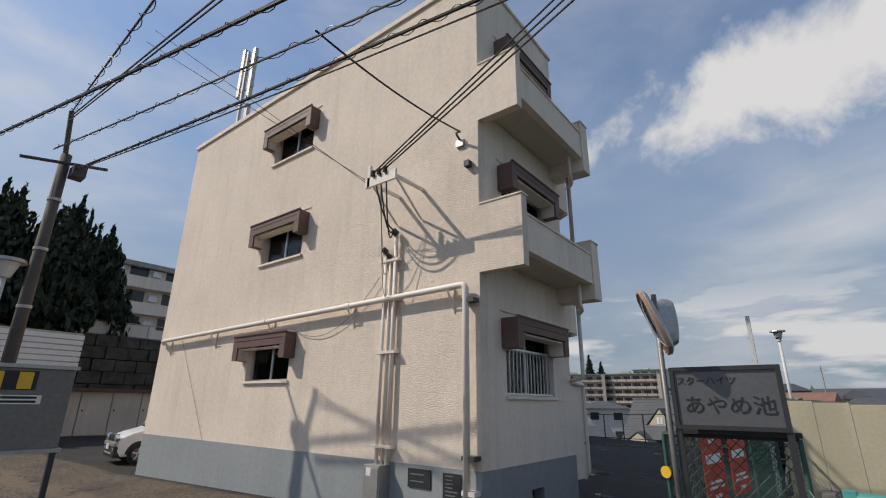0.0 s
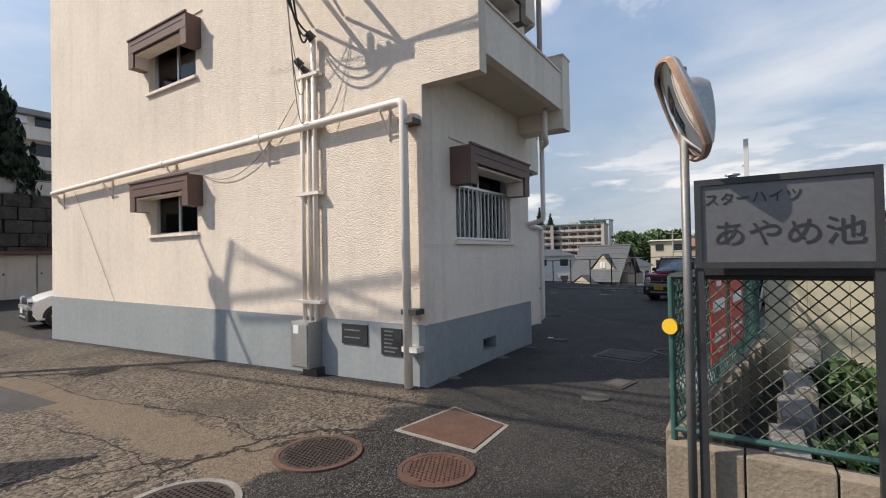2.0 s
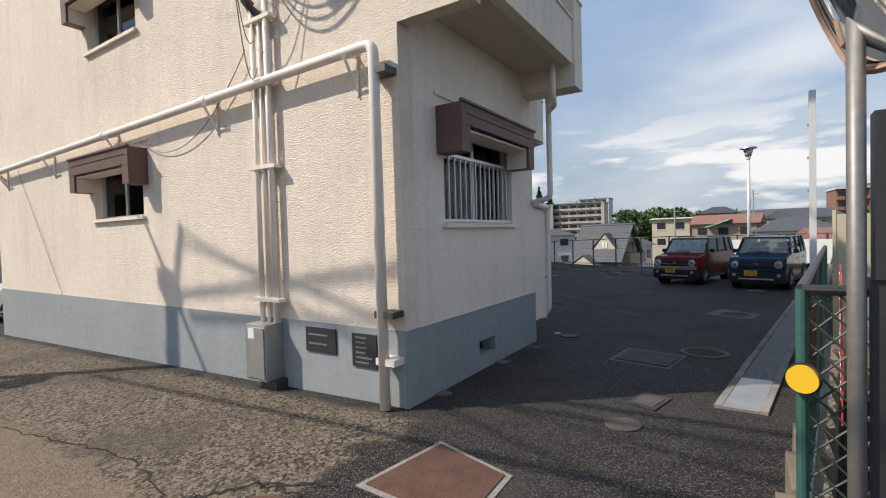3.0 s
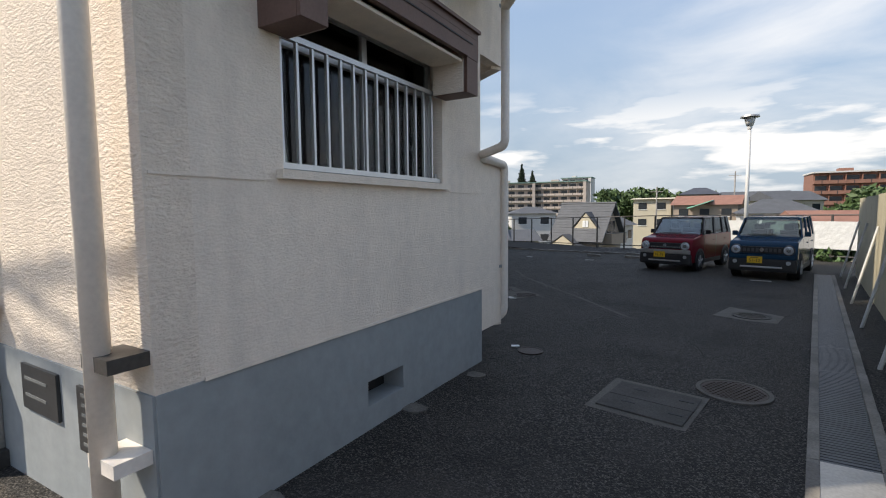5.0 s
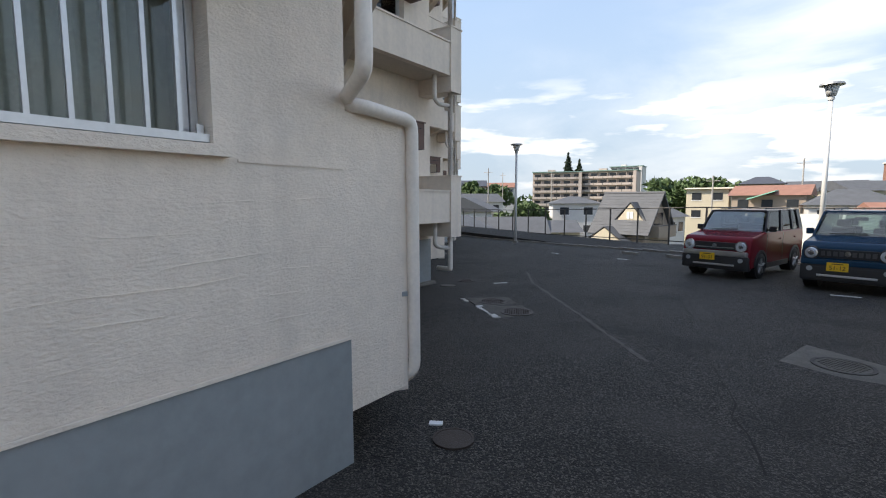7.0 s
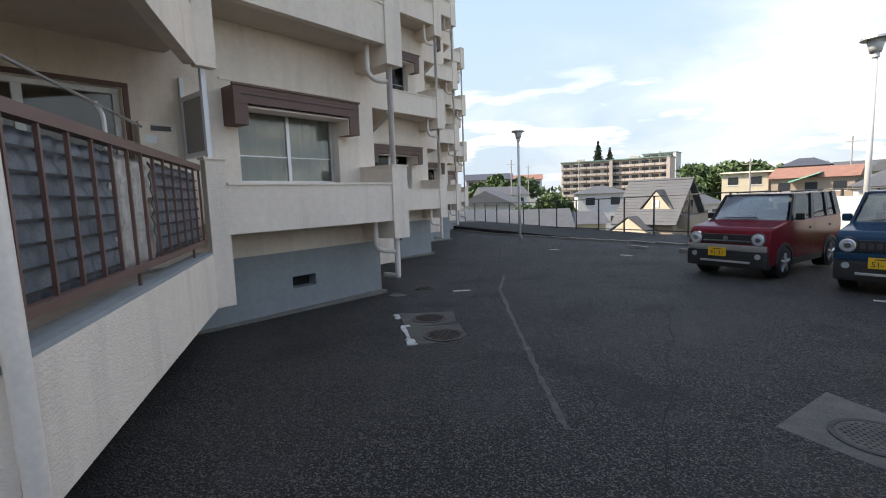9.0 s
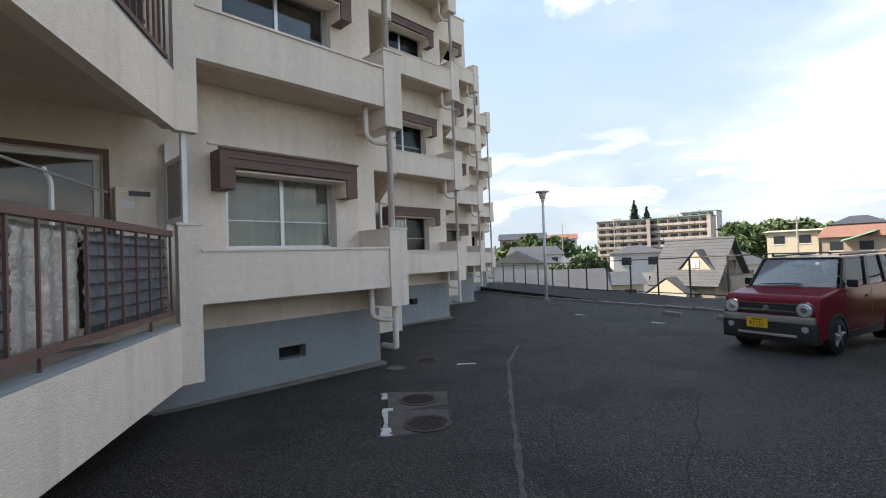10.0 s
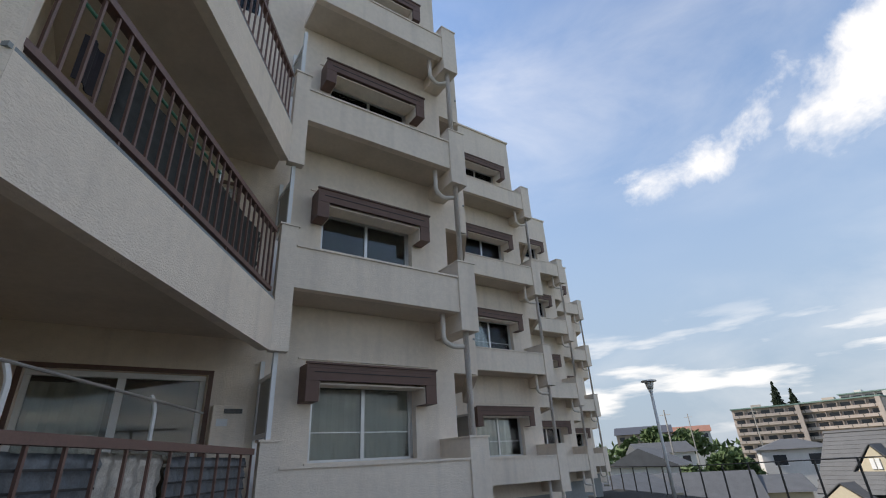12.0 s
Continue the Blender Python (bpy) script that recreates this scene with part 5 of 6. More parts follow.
# ---- sign, mirror and mesh fence at the entrance ----
SIGNGREY = material("brushed_sign_panel", (0.14, 0.14, 0.145), 0.4, 0.4, spread=0.1, scale=3)
FRAME = material("dark_sign_frame", (0.05, 0.05, 0.052), 0.5, 0.4, spread=0.15)
GREEN = material("green_coated_wire", (0.035, 0.10, 0.083), 0.5, spread=0.2)
SY = 4.05
sign = thing("name_sign", "grey metal name board on two dark steel posts", "sign")
part("panel", B(-0.90, -0.25, SY - 0.015, SY + 0.015, 1.37, 1.75), SIGNGREY, sign)
bm = bmesh.new()
for a in ((-0.93, -0.22, 1.75, 1.78), (-0.93, -0.22, 1.34, 1.37), (-0.93, -0.90, 1.37, 1.75), (-0.25, -0.22, 1.37, 1.75)):
    box(bm, a[0], a[1], SY - 0.03, SY + 0.03, a[2], a[3])
part("frame", bm, FRAME, sign)
for x in (-0.915, -0.235):
    part("post", B(x - 0.02, x + 0.02, SY - 0.02, SY + 0.02, -0.2, 1.34), FRAME, sign)
lettering("small_writing", "スターハイツ", 0.066, BLACK, sign, pose(-0.69, SY - 0.018, 1.675, 90, 0, 0))
lettering("large_writing", "あやめ池", 0.135, BLACK, sign, pose(-0.565, SY - 0.018, 1.50, 90, 0, 0), stretch=1.08)

BEIGE = material("weathered_block", (0.25, 0.20, 0.145), 0.92, spread=0.25, scale=3, bump=0.006, bump_scale=50, stain=(0.10, 0.09, 0.07), stain_amount=0.6)
low = thing("block_wall", "weathered beige concrete block wall under the fence", "wall", kind="structure")
for i in range(3):
    part("block", B(-1.10 + 0.36 * i, -0.75 + 0.36 * i, 4.12, 4.26, -0.3, 0.40 - 0.02 * (i == 2), bevel=0.008), BEIGE, low)
for i in range(9):
    y0 = 4.27 + 0.40 * i
    x = -1.12 + 0.137 * (y0 - 4.3)
    part("block", B(x, x + 0.13, y0, y0 + 0.395, -0.3, 0.44 if i else 0.42, bevel=0.008), BEIGE, low)
for i in range(6):
    y0 = 4.5 + 0.6 * i
    part("ramp_beam", B(-0.62 + 0.12 * i * .6, -0.44 + 0.12 * i * .6, y0, y0 + 0.59, -0.6, 0.30 + 0.05 * i, bevel=0.02), CEMENT, low)


def mesh_fence(a, b, z0, z1, pitch, r=0.0035, wire=None, posts=2):
    a, b = Vector(a), Vector(b)
    ln = (b - a).length
    d = (b - a) / ln
    h = z1 - z0
    f = thing("mesh_fence", "green chain-link fence panel with steel frame", "fence", group="chain-link fence")
    bm = bmesh.new()
    k = -int(h / pitch) - 1
    nu = int(ln / pitch) + 1
    for i in range(k, nu + 1):
        for sgn in (1, -1):
            s0, s1 = i * pitch, i * pitch + h
            t0, t1 = 0.0, 1.0
            if s0 < 0:
                t0 = -s0 / h
            if s1 > ln:
                t1 = (ln - s0) / h
            if t1 <= t0:
                continue
            za, zb = (z0 + h * t0, z0 + h * t1) if sgn > 0 else (z1 - h * t0, z1 - h * t1)
            pa, pb = a + d * (s0 + h * t0), a + d * (s0 + h * t1)
            o = Vector((-d.y, d.x)) * 0.003 * sgn
            rod(bm, (pa.x + o.x, pa.y + o.y, za), (pb.x + o.x, pb.y + o.y, zb), r, n=4, cap=False)
    part("wire_mesh", bm, wire or GREEN, f)
    for i in range(posts + 1):
        p = a.lerp(b, i / posts)
        part("post", rod(bmesh.new(), (p.x, p.y, z0 - 0.15), (p.x, p.y, z1), 0.016, n=10), GREEN, f)
    for z in (z0, z1):
        part("rail", rod(bmesh.new(), (a.x, a.y, z), (b.x, b.y, z), 0.016, n=8), FRAME if z == z1 else GREEN, f)
    return f


OLIVE = material("dull_mesh_wire", (0.06, 0.07, 0.05), 0.6, spread=0.3, scale=9)
mesh_fence((-1.07, 4.2), (-0.20, 4.2), 0.46, 1.29, 0.075, wire=OLIVE, posts=1)
mesh_fence((-1.07, 4.22), (-0.62, 7.75), 0.47, 1.29, 0.085, posts=3)
part("top_beam", B(-0.94, -0.18, 4.17, 4.23, 1.30, 1.335), FRAME, sign)
BANNER = material("red_banner", (0.55, 0.045, 0.03), 0.6, spread=0.12, scale=4)
WRITE = material("banner_white", (0.8, 0.78, 0.75), 0.6)
for i in range(2):
    y = 4.95 + 0.72 * i
    x = -1.00 + 0.127 * (y - 4.22)
    bn = thing("banner", "red advertising banner tied to the mesh fence", "banner", pose(x + 0.03, y, 0.99, 0, 0, 90 - 7.3), group="red banners")
    part("cloth", B(-0.27, 0.27, -0.003, 0.003, -0.27, 0.27), BANNER, bn)
    for z, w, h in ((0.22, 0.08, 0.016), (0.08, 0.2, 0.036), (-0.1, 0.16, 0.010), (-0.14, 0.2, 0.010), (-0.21, 0.08, 0.014)):
        part("writing_bar", B(-w, w * 0.9, -0.006, 0.006, z - h, z + h), WRITE, bn)
tag = thing("round_reflector", "round yellow reflector disc wired to the fence corner", "reflector")
part("disc", rod(bmesh.new(), (-1.07, 4.17, 1.02), (-1.075, 4.155, 1.02), 0.042, n=24), YELLOW, tag)
part("rim", rod(bmesh.new(), (-1.068, 4.176, 1.02), (-1.07, 4.171, 1.02), 0.048, n=24), BLACK, tag)

# traffic mirrors
MIRROR = material("mirror_face", (0.86, 0.87, 0.87), 0.02, 1.0, spread=0.01)
ORANGE = material("faded_orange_rim", (0.42, 0.26, 0.18), 0.5, spread=0.15)
POLEGREY = material("dull_pole_steel", (0.20, 0.19, 0.18), 0.5, 0.5, spread=0.15)
mir = thing("traffic_mirror", "steel pole with two convex traffic mirrors in orange rims", "traffic mirror")
MX, MY = -0.968, 4.02
part("pole", rod(bmesh.new(), (MX, MY, -0.1), (MX, MY, 2.36), 0.021, n=12), POLEGREY, mir, "", True)


def mirror_head(m, w, h):
    bm = bmesh.new()
    nu, nv = 20, 20
    vs = [[None] * (nv + 1) for _ in range(nu + 1)]
    sq = lambda u, v: (u * math.sqrt(1 - v * v / 3.2), v * math.sqrt(1 - u * u / 3.2))
    for i in range(nu + 1):
        for j in range(nv + 1):
            x, z = sq(2 * i / nu - 1, 2 * j / nv - 1)
            vs[i][j] = bm.verts.new((x * w, -0.05 * (1 - (x * x + z * z) / 1.6), z * h))
    for i in range(nu):
        for j in range(nv):
            bm.faces.new((vs[i][j], vs[i + 1][j], vs[i + 1][j + 1], vs[i][j + 1]))
    face = part("mirror_glass", bm, MIRROR, mir, "convex mirror face", True)
    ring = [(2 * i / 12 - 1, -1) for i in range(12)] + [(1, 2 * i / 12 - 1) for i in range(12)] + [(1 - 2 * i / 12, 1) for i in range(12)] + [(-1, 1 - 2 * i / 12) for i in range(12)]
    pts = [sq(*q) for q in ring]
    bm = bmesh.new()
    rows = [[bm.verts.new((x * w * s, y, z * h * s)) for x, z in pts] for s, y in ((0.97, -0.02), (1.05, -0.03), (1.07, 0.0), (0.97, 0.02), (0.6, 0.035))]
    for a, b in zip(rows, rows[1:]):
        for i in range(len(pts)):
            j = (i + 1) % len(pts)
            bm.faces.new((a[i], a[j], b[j], b[i]))
    bm.faces.new(rows[-1])
    back = part("mirror_back", bm, STEEL, mir, "grey metal mirror back")
    bm = bmesh.new()
    rows = [[bm.verts.new((x * w * s, y, z * h * s)) for x, z in pts] for s, y in ((0.985, -0.026), (1.01, -0.036), (1.065, -0.03), (1.07, -0.008))]
    for a, b in zip(rows, rows[1:]):
        for i in range(len(pts)):
            j = (i + 1) % len(pts)
            bm.faces.new((a[i], a[j], b[j], b[i]))
    rim = part("mirror_rim", bm, ORANGE, mir, "faded orange rim")
    for o in (face, back, rim):
        o.matrix_basis = m
    part("arm", rod(bmesh.new(), (MX, MY, m.translation.z - 0.05), tuple(m.translation), 0.018, n=8), RUST, mir)


mirror_head(pose(MX + 0.01, MY - 0.07, 2.13, 20, 0, -72), 0.19, 0.25)
mirror_head(pose(MX + 0.05, MY + 0.07, 2.14, 8, 0, 196), 0.085, 0.185)

# cream sheet fence and white post
CREAM = material("cream_sheet", (0.50, 0.45, 0.31), 0.7, spread=0.1, scale=2, stain=(0.35, 0.3, 0.2), stain_amount=0.4, streak=True)
cf = thing("sheet_fence", "cream corrugated sheet fence with steel stays", "fence")
cx = lambda y: -0.55 + 0.137 * (y - 7.9)
n = 11
for i in range(n):
    ya, yb = 7.9 + i * 1.05, 7.9 + (i + 0.99) * 1.05
    part("sheet", slab(bmesh.new(), (cx(ya), ya), (cx(yb), yb), -0.25, 1.62 - 0.01 * (i % 2), -0.025), CREAM, cf)
for i in range(3):
    part("sheet", B(-0.52 + 0.36 * i, -0.165 + 0.36 * i, 7.86, 7.885, -0.4, 1.58 - 0.02 * i), CREAM, cf)
for i in range(0, n, 2):
    y = 8.3 + i * 1.05
    part("stay", rod(bmesh.new(), (cx(y) - 0.30, y, -0.2), (cx(y) - 0.02, y, 1.1), 0.02, n=6), LAMPW, cf)
wp = thing("white_post", "tall white painted steel post at the yard edge", "post")
part("post", B(-0.715, -0.665, 7.86, 7.91, -0.2, 2.72, bevel=0.004), LAMPW, wp)
for z in (0.5, 1.0, 1.4, 1.8, 2.1, 2.4):
    part("peg", B(-0.73, -0.716, 7.875, 7.895, z, z + 0.02), STEEL, wp)

# barbed-wire fence by the slope
bw = thing("barbed_wire_fence", "green posts strung with barbed wire along the slope", "fence")
PG = material("pale_green_post", (0.10, 0.42, 0.33), 0.5, spread=0.1)
for x, y in ((0.0, 3.55), (1.35, 3.25)):
    part("post", B(x - 0.03, x + 0.03, y - 0.03, y + 0.03, -0.6, 1.08, bevel=0.004), PG, bw)
part("rail", rod(bmesh.new(), (0.0, 3.55, 1.05), (1.35, 3.25, 1.05), 0.025, n=8), PG, bw)
for h in (0.3, 0.55, 0.8):
    for a, b in (((-0.2, 4.05, h + .05), (0.0, 3.55, h)), ((-0.2, 4.05, h + 0.2), (0.0, 3.55, h - 0.1)), ((0.0, 3.55, h), (1.35, 3.25, h))):
        part("wire", rod(bmesh.new(), a, b, 0.004, n=5), STEEL, bw)


# ---- foliage ----
LEAF = material("bush_leaves", (0.06, 0.11, 0.03), 0.55, spread=0.5, scale=6)
LEAF2 = material("far_leaves", (0.06, 0.10, 0.03), 0.7, spread=0.5, scale=0.6)
PINE = material("conifer_leaves", (0.018, 0.034, 0.014), 0.7, spread=0.5, scale=2)
BARK = material("bark", (0.10, 0.075, 0.055), 0.9, spread=0.3, scale=8)


def leaves(centres, count, size, seed, upright=0.0):
    """Many small folded leaves scattered in soft clumps."""
    rnd = np.random.RandomState(seed)
    verts, faces = [], []
    for (cx_, cy_, cz_, rx, ry, rz), share_n in zip(centres, count):
        d = rnd.normal(size=(share_n, 3))
        d /= np.linalg.norm(d, axis=1)[:, None]
        rad = rnd.uniform(0.35, 1.0, share_n) ** 0.5
        p = d * rad[:, None] * (rx, ry, rz) + (cx_, cy_, cz_)
        ax = rnd.normal(size=(share_n, 3))
        ax[:, 2] += upright * 3
        ax /= np.linalg.norm(ax, axis=1)[:, None]
        sd = np.cross(ax, rnd.normal(size=(share_n, 3)))
        sd /= np.linalg.norm(sd, axis=1)[:, None] + 1e-6
        s = size * rnd.uniform(0.6, 1.4, share_n)
        for q, a, b, k in zip(p, ax, sd, s):
            o = len(verts)
            verts += [tuple(q - a * k), tuple(q + b * k * 0.45), tuple(q + a * k), tuple(q - b * k * 0.45)]
            faces.append((o, o + 1, o + 2, o + 3))
    return verts, faces


def foliage(name, centres, count, size, mat, seed, parent=None, upright=0.0):
    v, f = leaves(centres, count, size, seed, upright)
    me = bpy.data.meshes.new(name)
    me.from_pydata(v, [], f)
    me.materials.append(mat)
    ob = new(name, me)
    ob.parent = parent
    return ob


def bush(x, y, z, r, seed, n=2500, size=0.05):
    rnd = random.Random(seed)
    b = thing("bush", "green leafy bush growing on the slope", "bush", group="slope bushes")
    cs = [(x + rnd.uniform(-r, r), y + rnd.uniform(-r, r), z + rnd.uniform(-0.2, 0.5) * r, r * rnd.uniform(.4, .7), r * rnd.uniform(.4, .7), r * rnd.uniform(.35, .6)) for _ in range(7)]
    foliage("crown", cs, [n // 7] * 7, size, LEAF, seed, b)
    bm = bmesh.new()
    for c in cs:
        rod(bm, (x, y, ground_height(x, y) - 0.2), c[:3], 0.02, 0.006, n=5)
    part("stems", bm, BARK, b)


for i, (x, y, z, r) in enumerate(((-0.02, 5.0, 0.05, 0.3), (0.12, 5.9, 0.3, 0.35), (0.55, 4.9, -0.1, 0.6), (0.9, 6.3, 0.05, 0.7), (0.35, 6.0, -0.2, 0.5), (1.9, 5.2, -0.1, 0.9), (2.6, 7.5, -0.3, 1.0), (1.1, 3.9, -0.3, 0.45), (0.2, 5.3, -0.2, 0.4), (3.2, 10.5, -0.4, 1.2), (1.7, 8.6, -0.2, 0.8))):
    bush(x, y, z, r, 20 + i)
for i, (x, y) in enumerate(((1.9, 24.3), (3.0, 23.6), (0.9, 24.8))):
    bush(x, y, 0.0, 0.8, 60 + i, 1200, 0.09)


def conifer(x, y, z, h, r, seed):
    """A dark clipped conifer: limbs with upright flame-like tufts."""
    rnd = random.Random(seed)
    t = thing("conifer", "dark green dense conifer with flame-shaped tufts", "tree", group="conifers on the bank")
    part("trunk", rod(bmesh.new(), (x, y, z - 0.5), (x, y, z + h * 0.85), 0.22, 0.05, n=8), BARK, t)
    cs, ct = [], []
    for i in range(46):
        k = rnd.random()
        a = rnd.random() * 6.283
        rr = r * (1.0 - 0.75 * k) * rnd.uniform(0.5, 1.0)
        px, py, pz = x + rr * math.cos(a), y + rr * math.sin(a), z + h * (0.05 + 0.82 * k)
        w = r * rnd.uniform(0.13, 0.26)
        hh = h * rnd.uniform(0.09, 0.17)
        cs.append((px, py, pz, w * 1.6, w * 1.6, hh))
        ct.append(170)
        cs.append((px, py, pz + hh * 0.9, w * 0.45, w * 0.45, hh * 0.8))
        ct.append(60)
        cs.append((px, py, pz + hh * 1.75, w * 0.16, w * 0.16, hh * 0.75))
        ct.append(34)
    bm = bmesh.new()
    for c in cs[::3]:
        rod(bm, (x, y, max(z, c[2] - 1.0)), c[:3], 0.05, 0.02, n=5)
    part("limbs", bm, BARK, t)
    foliage("crown", cs, ct, 0.24, PINE, seed, t, 0.8)


# ---- behind the building: garages, bank, trees, flats ----
FARWIN = material("far_window", (0.03, 0.035, 0.04), 0.15)
STONE = material("dark_bank_stone", (0.075, 0.07, 0.06), 0.95, spread=0.5, scale=1.5, bump=0.08, bump_scale=3.0)
GX = -31.5
row = thing("garage_row", "row of white garage doors under a dark bank", "garage")
part("wall", B(GX - 3, GX - 0.15, -8, 16, -0.6, 1.9), CONCRETE, row)
part("eave", B(GX - 3, GX + 0.25, -8, 16, 1.9, 2.05), BROWN, row)
DOORW = material("white_door_paint", (0.62, 0.60, 0.55), 0.6, spread=0.08, scale=1, stain=(0.4, 0.37, 0.33), stain_amount=0.4, streak=True)
for i in range(14):
    y = -6 + i * 1.5
    d = part("door", B(GX - 0.149, GX - 0.08, y, y + 1.44, -0.35, 1.85), DOORW, row)
    part("handle", B(GX - 0.08, GX - 0.05, y + 0.12, y + 0.18, 0.85, 0.95), BLACK, d)
bm = bmesh.new()
rnd = random.Random(3)
for i in range(22):
    for j in range(5):
        y0, z0 = -10 + i * 1.25 + (j % 2) * 0.6, 1.6 + j * 0.75
        o = rnd.uniform(-0.12, 0.12)
        box(bm, GX - 4.2 - 0.1 * j, GX - 3.0 - 0.12 * j + o, y0 + 0.02, y0 + 1.22, z0 + 0.02, z0 + 0.73, bevel=0.06)
bank = tagged(part("stone_bank", bm, STONE), "dark mossy rubble stone retaining bank", "retaining wall", kind="structure")
part_fill = tagged(part("bank_fill", B(GX - 30, GX - 4.0, -14, 22, -1, 5.2), STONE), "dark earth bank behind the stones", "bank", kind="structure")
pf = thing("bank_fence", "grey steel fence on top of the bank", "fence")
for i in range(14):
    y = -9 + i * 2.0
    part("post", rod(bmesh.new(), (GX - 3.9, y, 5.1), (GX - 3.9, y, 6.3), 0.04, n=6), STEEL, pf)
for z in (6.25, 5.4):
    part("rail", rod(bmesh.new(), (GX - 3.9, -9, z), (GX - 3.9, 17, z), 0.03, n=6), STEEL, pf)
mesh = part("panel_board", B(GX - 3.95, GX - 3.93, 9.2, 13.0, 5.15, 6.2), DOORW, pf)
lv = thing("louvre_shed", "white louvred metal shed on dark legs", "shed")
part("core", B(-30.0, -28.35, 2.0, 7.55, 2.1, 4.55), STEEL, lv)
for i in range(9):
    part("slat", B(-28.349, -28.27, 2.0, 7.6, 2.15 + i * 0.26, 2.36 + i * 0.26), WHITE_ALU, lv)
for y in (2.3, 4.8, 7.3):
    part("leg", B(-28.6, -28.4, y - 0.1, y + 0.1, -0.5, 2.1), FRAME, lv)
for i, (x, y, h, r) in enumerate(((-36.5, 1.0, 8.0, 3.6), (-37, 4.2, 7.6, 3.4), (-36.5, 7.2, 7.4, 3.2), (-37.2, 9.8, 6.8, 2.6), (-36, -3.0, 8.2, 3.6), (-39, 2.5, 8.6, 3.4), (-39, 8.5, 7.6, 3.0))):
    conifer(x, y, 5.0, h, r, 70 + i)
flats = thing("hill_flats", "cream low block of flats up the bank", "apartment building")
part("wall", B(-66, -56, 13.0, 40, 3, 15.0), STUCCO_FINE_LIFTED, flats)
part("roof", B(-66.4, -55.2, 12.6, 40, 15.0, 15.5), CONCRETE, flats)
for f in range(4):
    z = 5.2 + 2.7 * f
    part("balcony", B(-55.99, -54.9, 13.2, 40, z - 0.6, z + 0.6), STUCCO_FINE_LIFTED, flats)
    for i in range(7):
        y = 14 + i * 3.6
        w = part("window", B(-55.995, -55.95, y, y + 1.8, z + 0.65, z + 1.95), FARWIN, flats)
        part("cooler_box", B(-55.9, -55.5, y + 2.1, y + 2.9, z + 0.9, z + 1.5), WHITE_ALU, flats)
for y, g in ((6.1, 1), (10.8, 1)):
    s = thing("warning_stand", "small orange and white warning stand", "stand", group="warning stands")
    part("board", B(-27.2, -27.15, y, y + 0.3, 0.1, 0.95, bevel=.01), material("stand_orange", (0.75, 0.35, 0.2), 0.5), s)
    part("foot", B(-27.3, -27.05, y - 0.05, y + 0.35, -0.4, 0.1), BLACK, s)

# utility pole, notice board and cables
POLE = material("pole_concrete", (0.09, 0.078, 0.068), 0.85, spread=0.2, scale=2)
up = thing("utility_pole", "dark concrete utility pole with a transformer box and steel top", "utility pole")
part("shaft", rod(bmesh.new(), (-12.3, 2.2, -0.5), (-12.25, 2.15, 6.6), 0.13, 0.10, n=14), POLE, up, "", True)
part("top_rod", rod(bmesh.new(), (-12.25, 2.15, 6.3), (-12.15, 2.0, 7.6), 0.05, n=8), POLE, up)
part("cross_arm", rod(bmesh.new(), (-12.1, 1.4, 6.2), (-12.1, 2.9, 6.5), 0.035, n=6), DARK_METAL, up)
part("junction_box", B(-12.2, -11.85, 2.25, 2.5, 6.05, 6.3, bevel=0.02), DARK_METAL, up)
for z in (3.2, 4.4, 5.5):
    part("strap", rod(bmesh.new(), (-12.3 + z * .007, 2.2 - .007 * z, z), (-12.299 + z * .007, 2.199 - .007 * z, z + 0.06), 0.128, n=14), STEEL, up)
sl = thing("street_lamp", "white pole lamp with a bowl shade beside the utility pole", "street lamp")
part("pole", rod(bmesh.new(), (-12.3, 1.75, -0.5), (-12.3, 1.75, 3.75), 0.06, 0.05, n=10), LAMPW, sl, "", True)
part("shade", rod(bmesh.new(), (-12.3, 1.75, 3.75), (-12.3, 1.75, 4.05), 0.1, 0.2, n=16), LAMPW, sl)
part("cap", rod(bmesh.new(), (-12.3, 1.75, 4.05), (-12.3, 1.75, 4.12), 0.3, 0.28, n=16), STEEL, sl)
BOARDG = material("notice_board_back", (0.20, 0.19, 0.17), 0.6, 0.3, spread=0.15, scale=2)
nb = thing("notice_board", "weathered grey metal notice board on dark legs", "notice board")
nx0, ny0, ny1 = -6.6, 0.7, 1.76
part("board", B(nx0, nx0 + 0.05, ny0, ny1, 1.0, 1.80, bevel=0.006), BOARDG, nb)
part("border", B(nx0 - 0.01, nx0 + 0.07, ny0 - 0.02, ny1 + 0.03, 1.801, 1.84), STEEL, nb)
part("border", B(nx0 - 0.01, nx0 + 0.07, ny0 - 0.02, ny1 + 0.03, 0.96, 0.999), STEEL, nb)
part("hazard_strip", B(nx0 + 0.0501, nx0 + 0.056, ny0, ny1 - 0.32, 1.58, 1.77), BLACK, nb)
for i in range(3):
    part("hazard_bar", prism(bmesh.new(), [(nx0 + 0.0565, ny0 + 0.1 + i * 0.24), (nx0 + 0.059, ny0 + 0.1 + i * 0.24), (nx0 + 0.059, ny0 + 0.22 + i * 0.24), (nx0 + 0.0565, ny0 + 0.22 + i * 0.24)], 1.59, 1.76), YELLOW, nb)
part("notice", B(nx0 + 0.0501, nx0 + 0.055, ny1 - 0.62, ny1 - 0.25, 1.44, 1.53), WRITE, nb)
for z in (1.505, 1.465):
    part("writing_bar", B(nx0 + 0.0552, nx0 + 0.057, ny1 - 0.58, ny1 - 0.29, z - 0.012, z + 0.012), BLACK, nb)
for y in (ny0 + 0.1, ny1 - 0.03):
    part("leg", B(nx0 - 0.0, nx0 + 0.05, y - 0.025, y + 0.025, -0.5, 0.959), FRAME, nb)


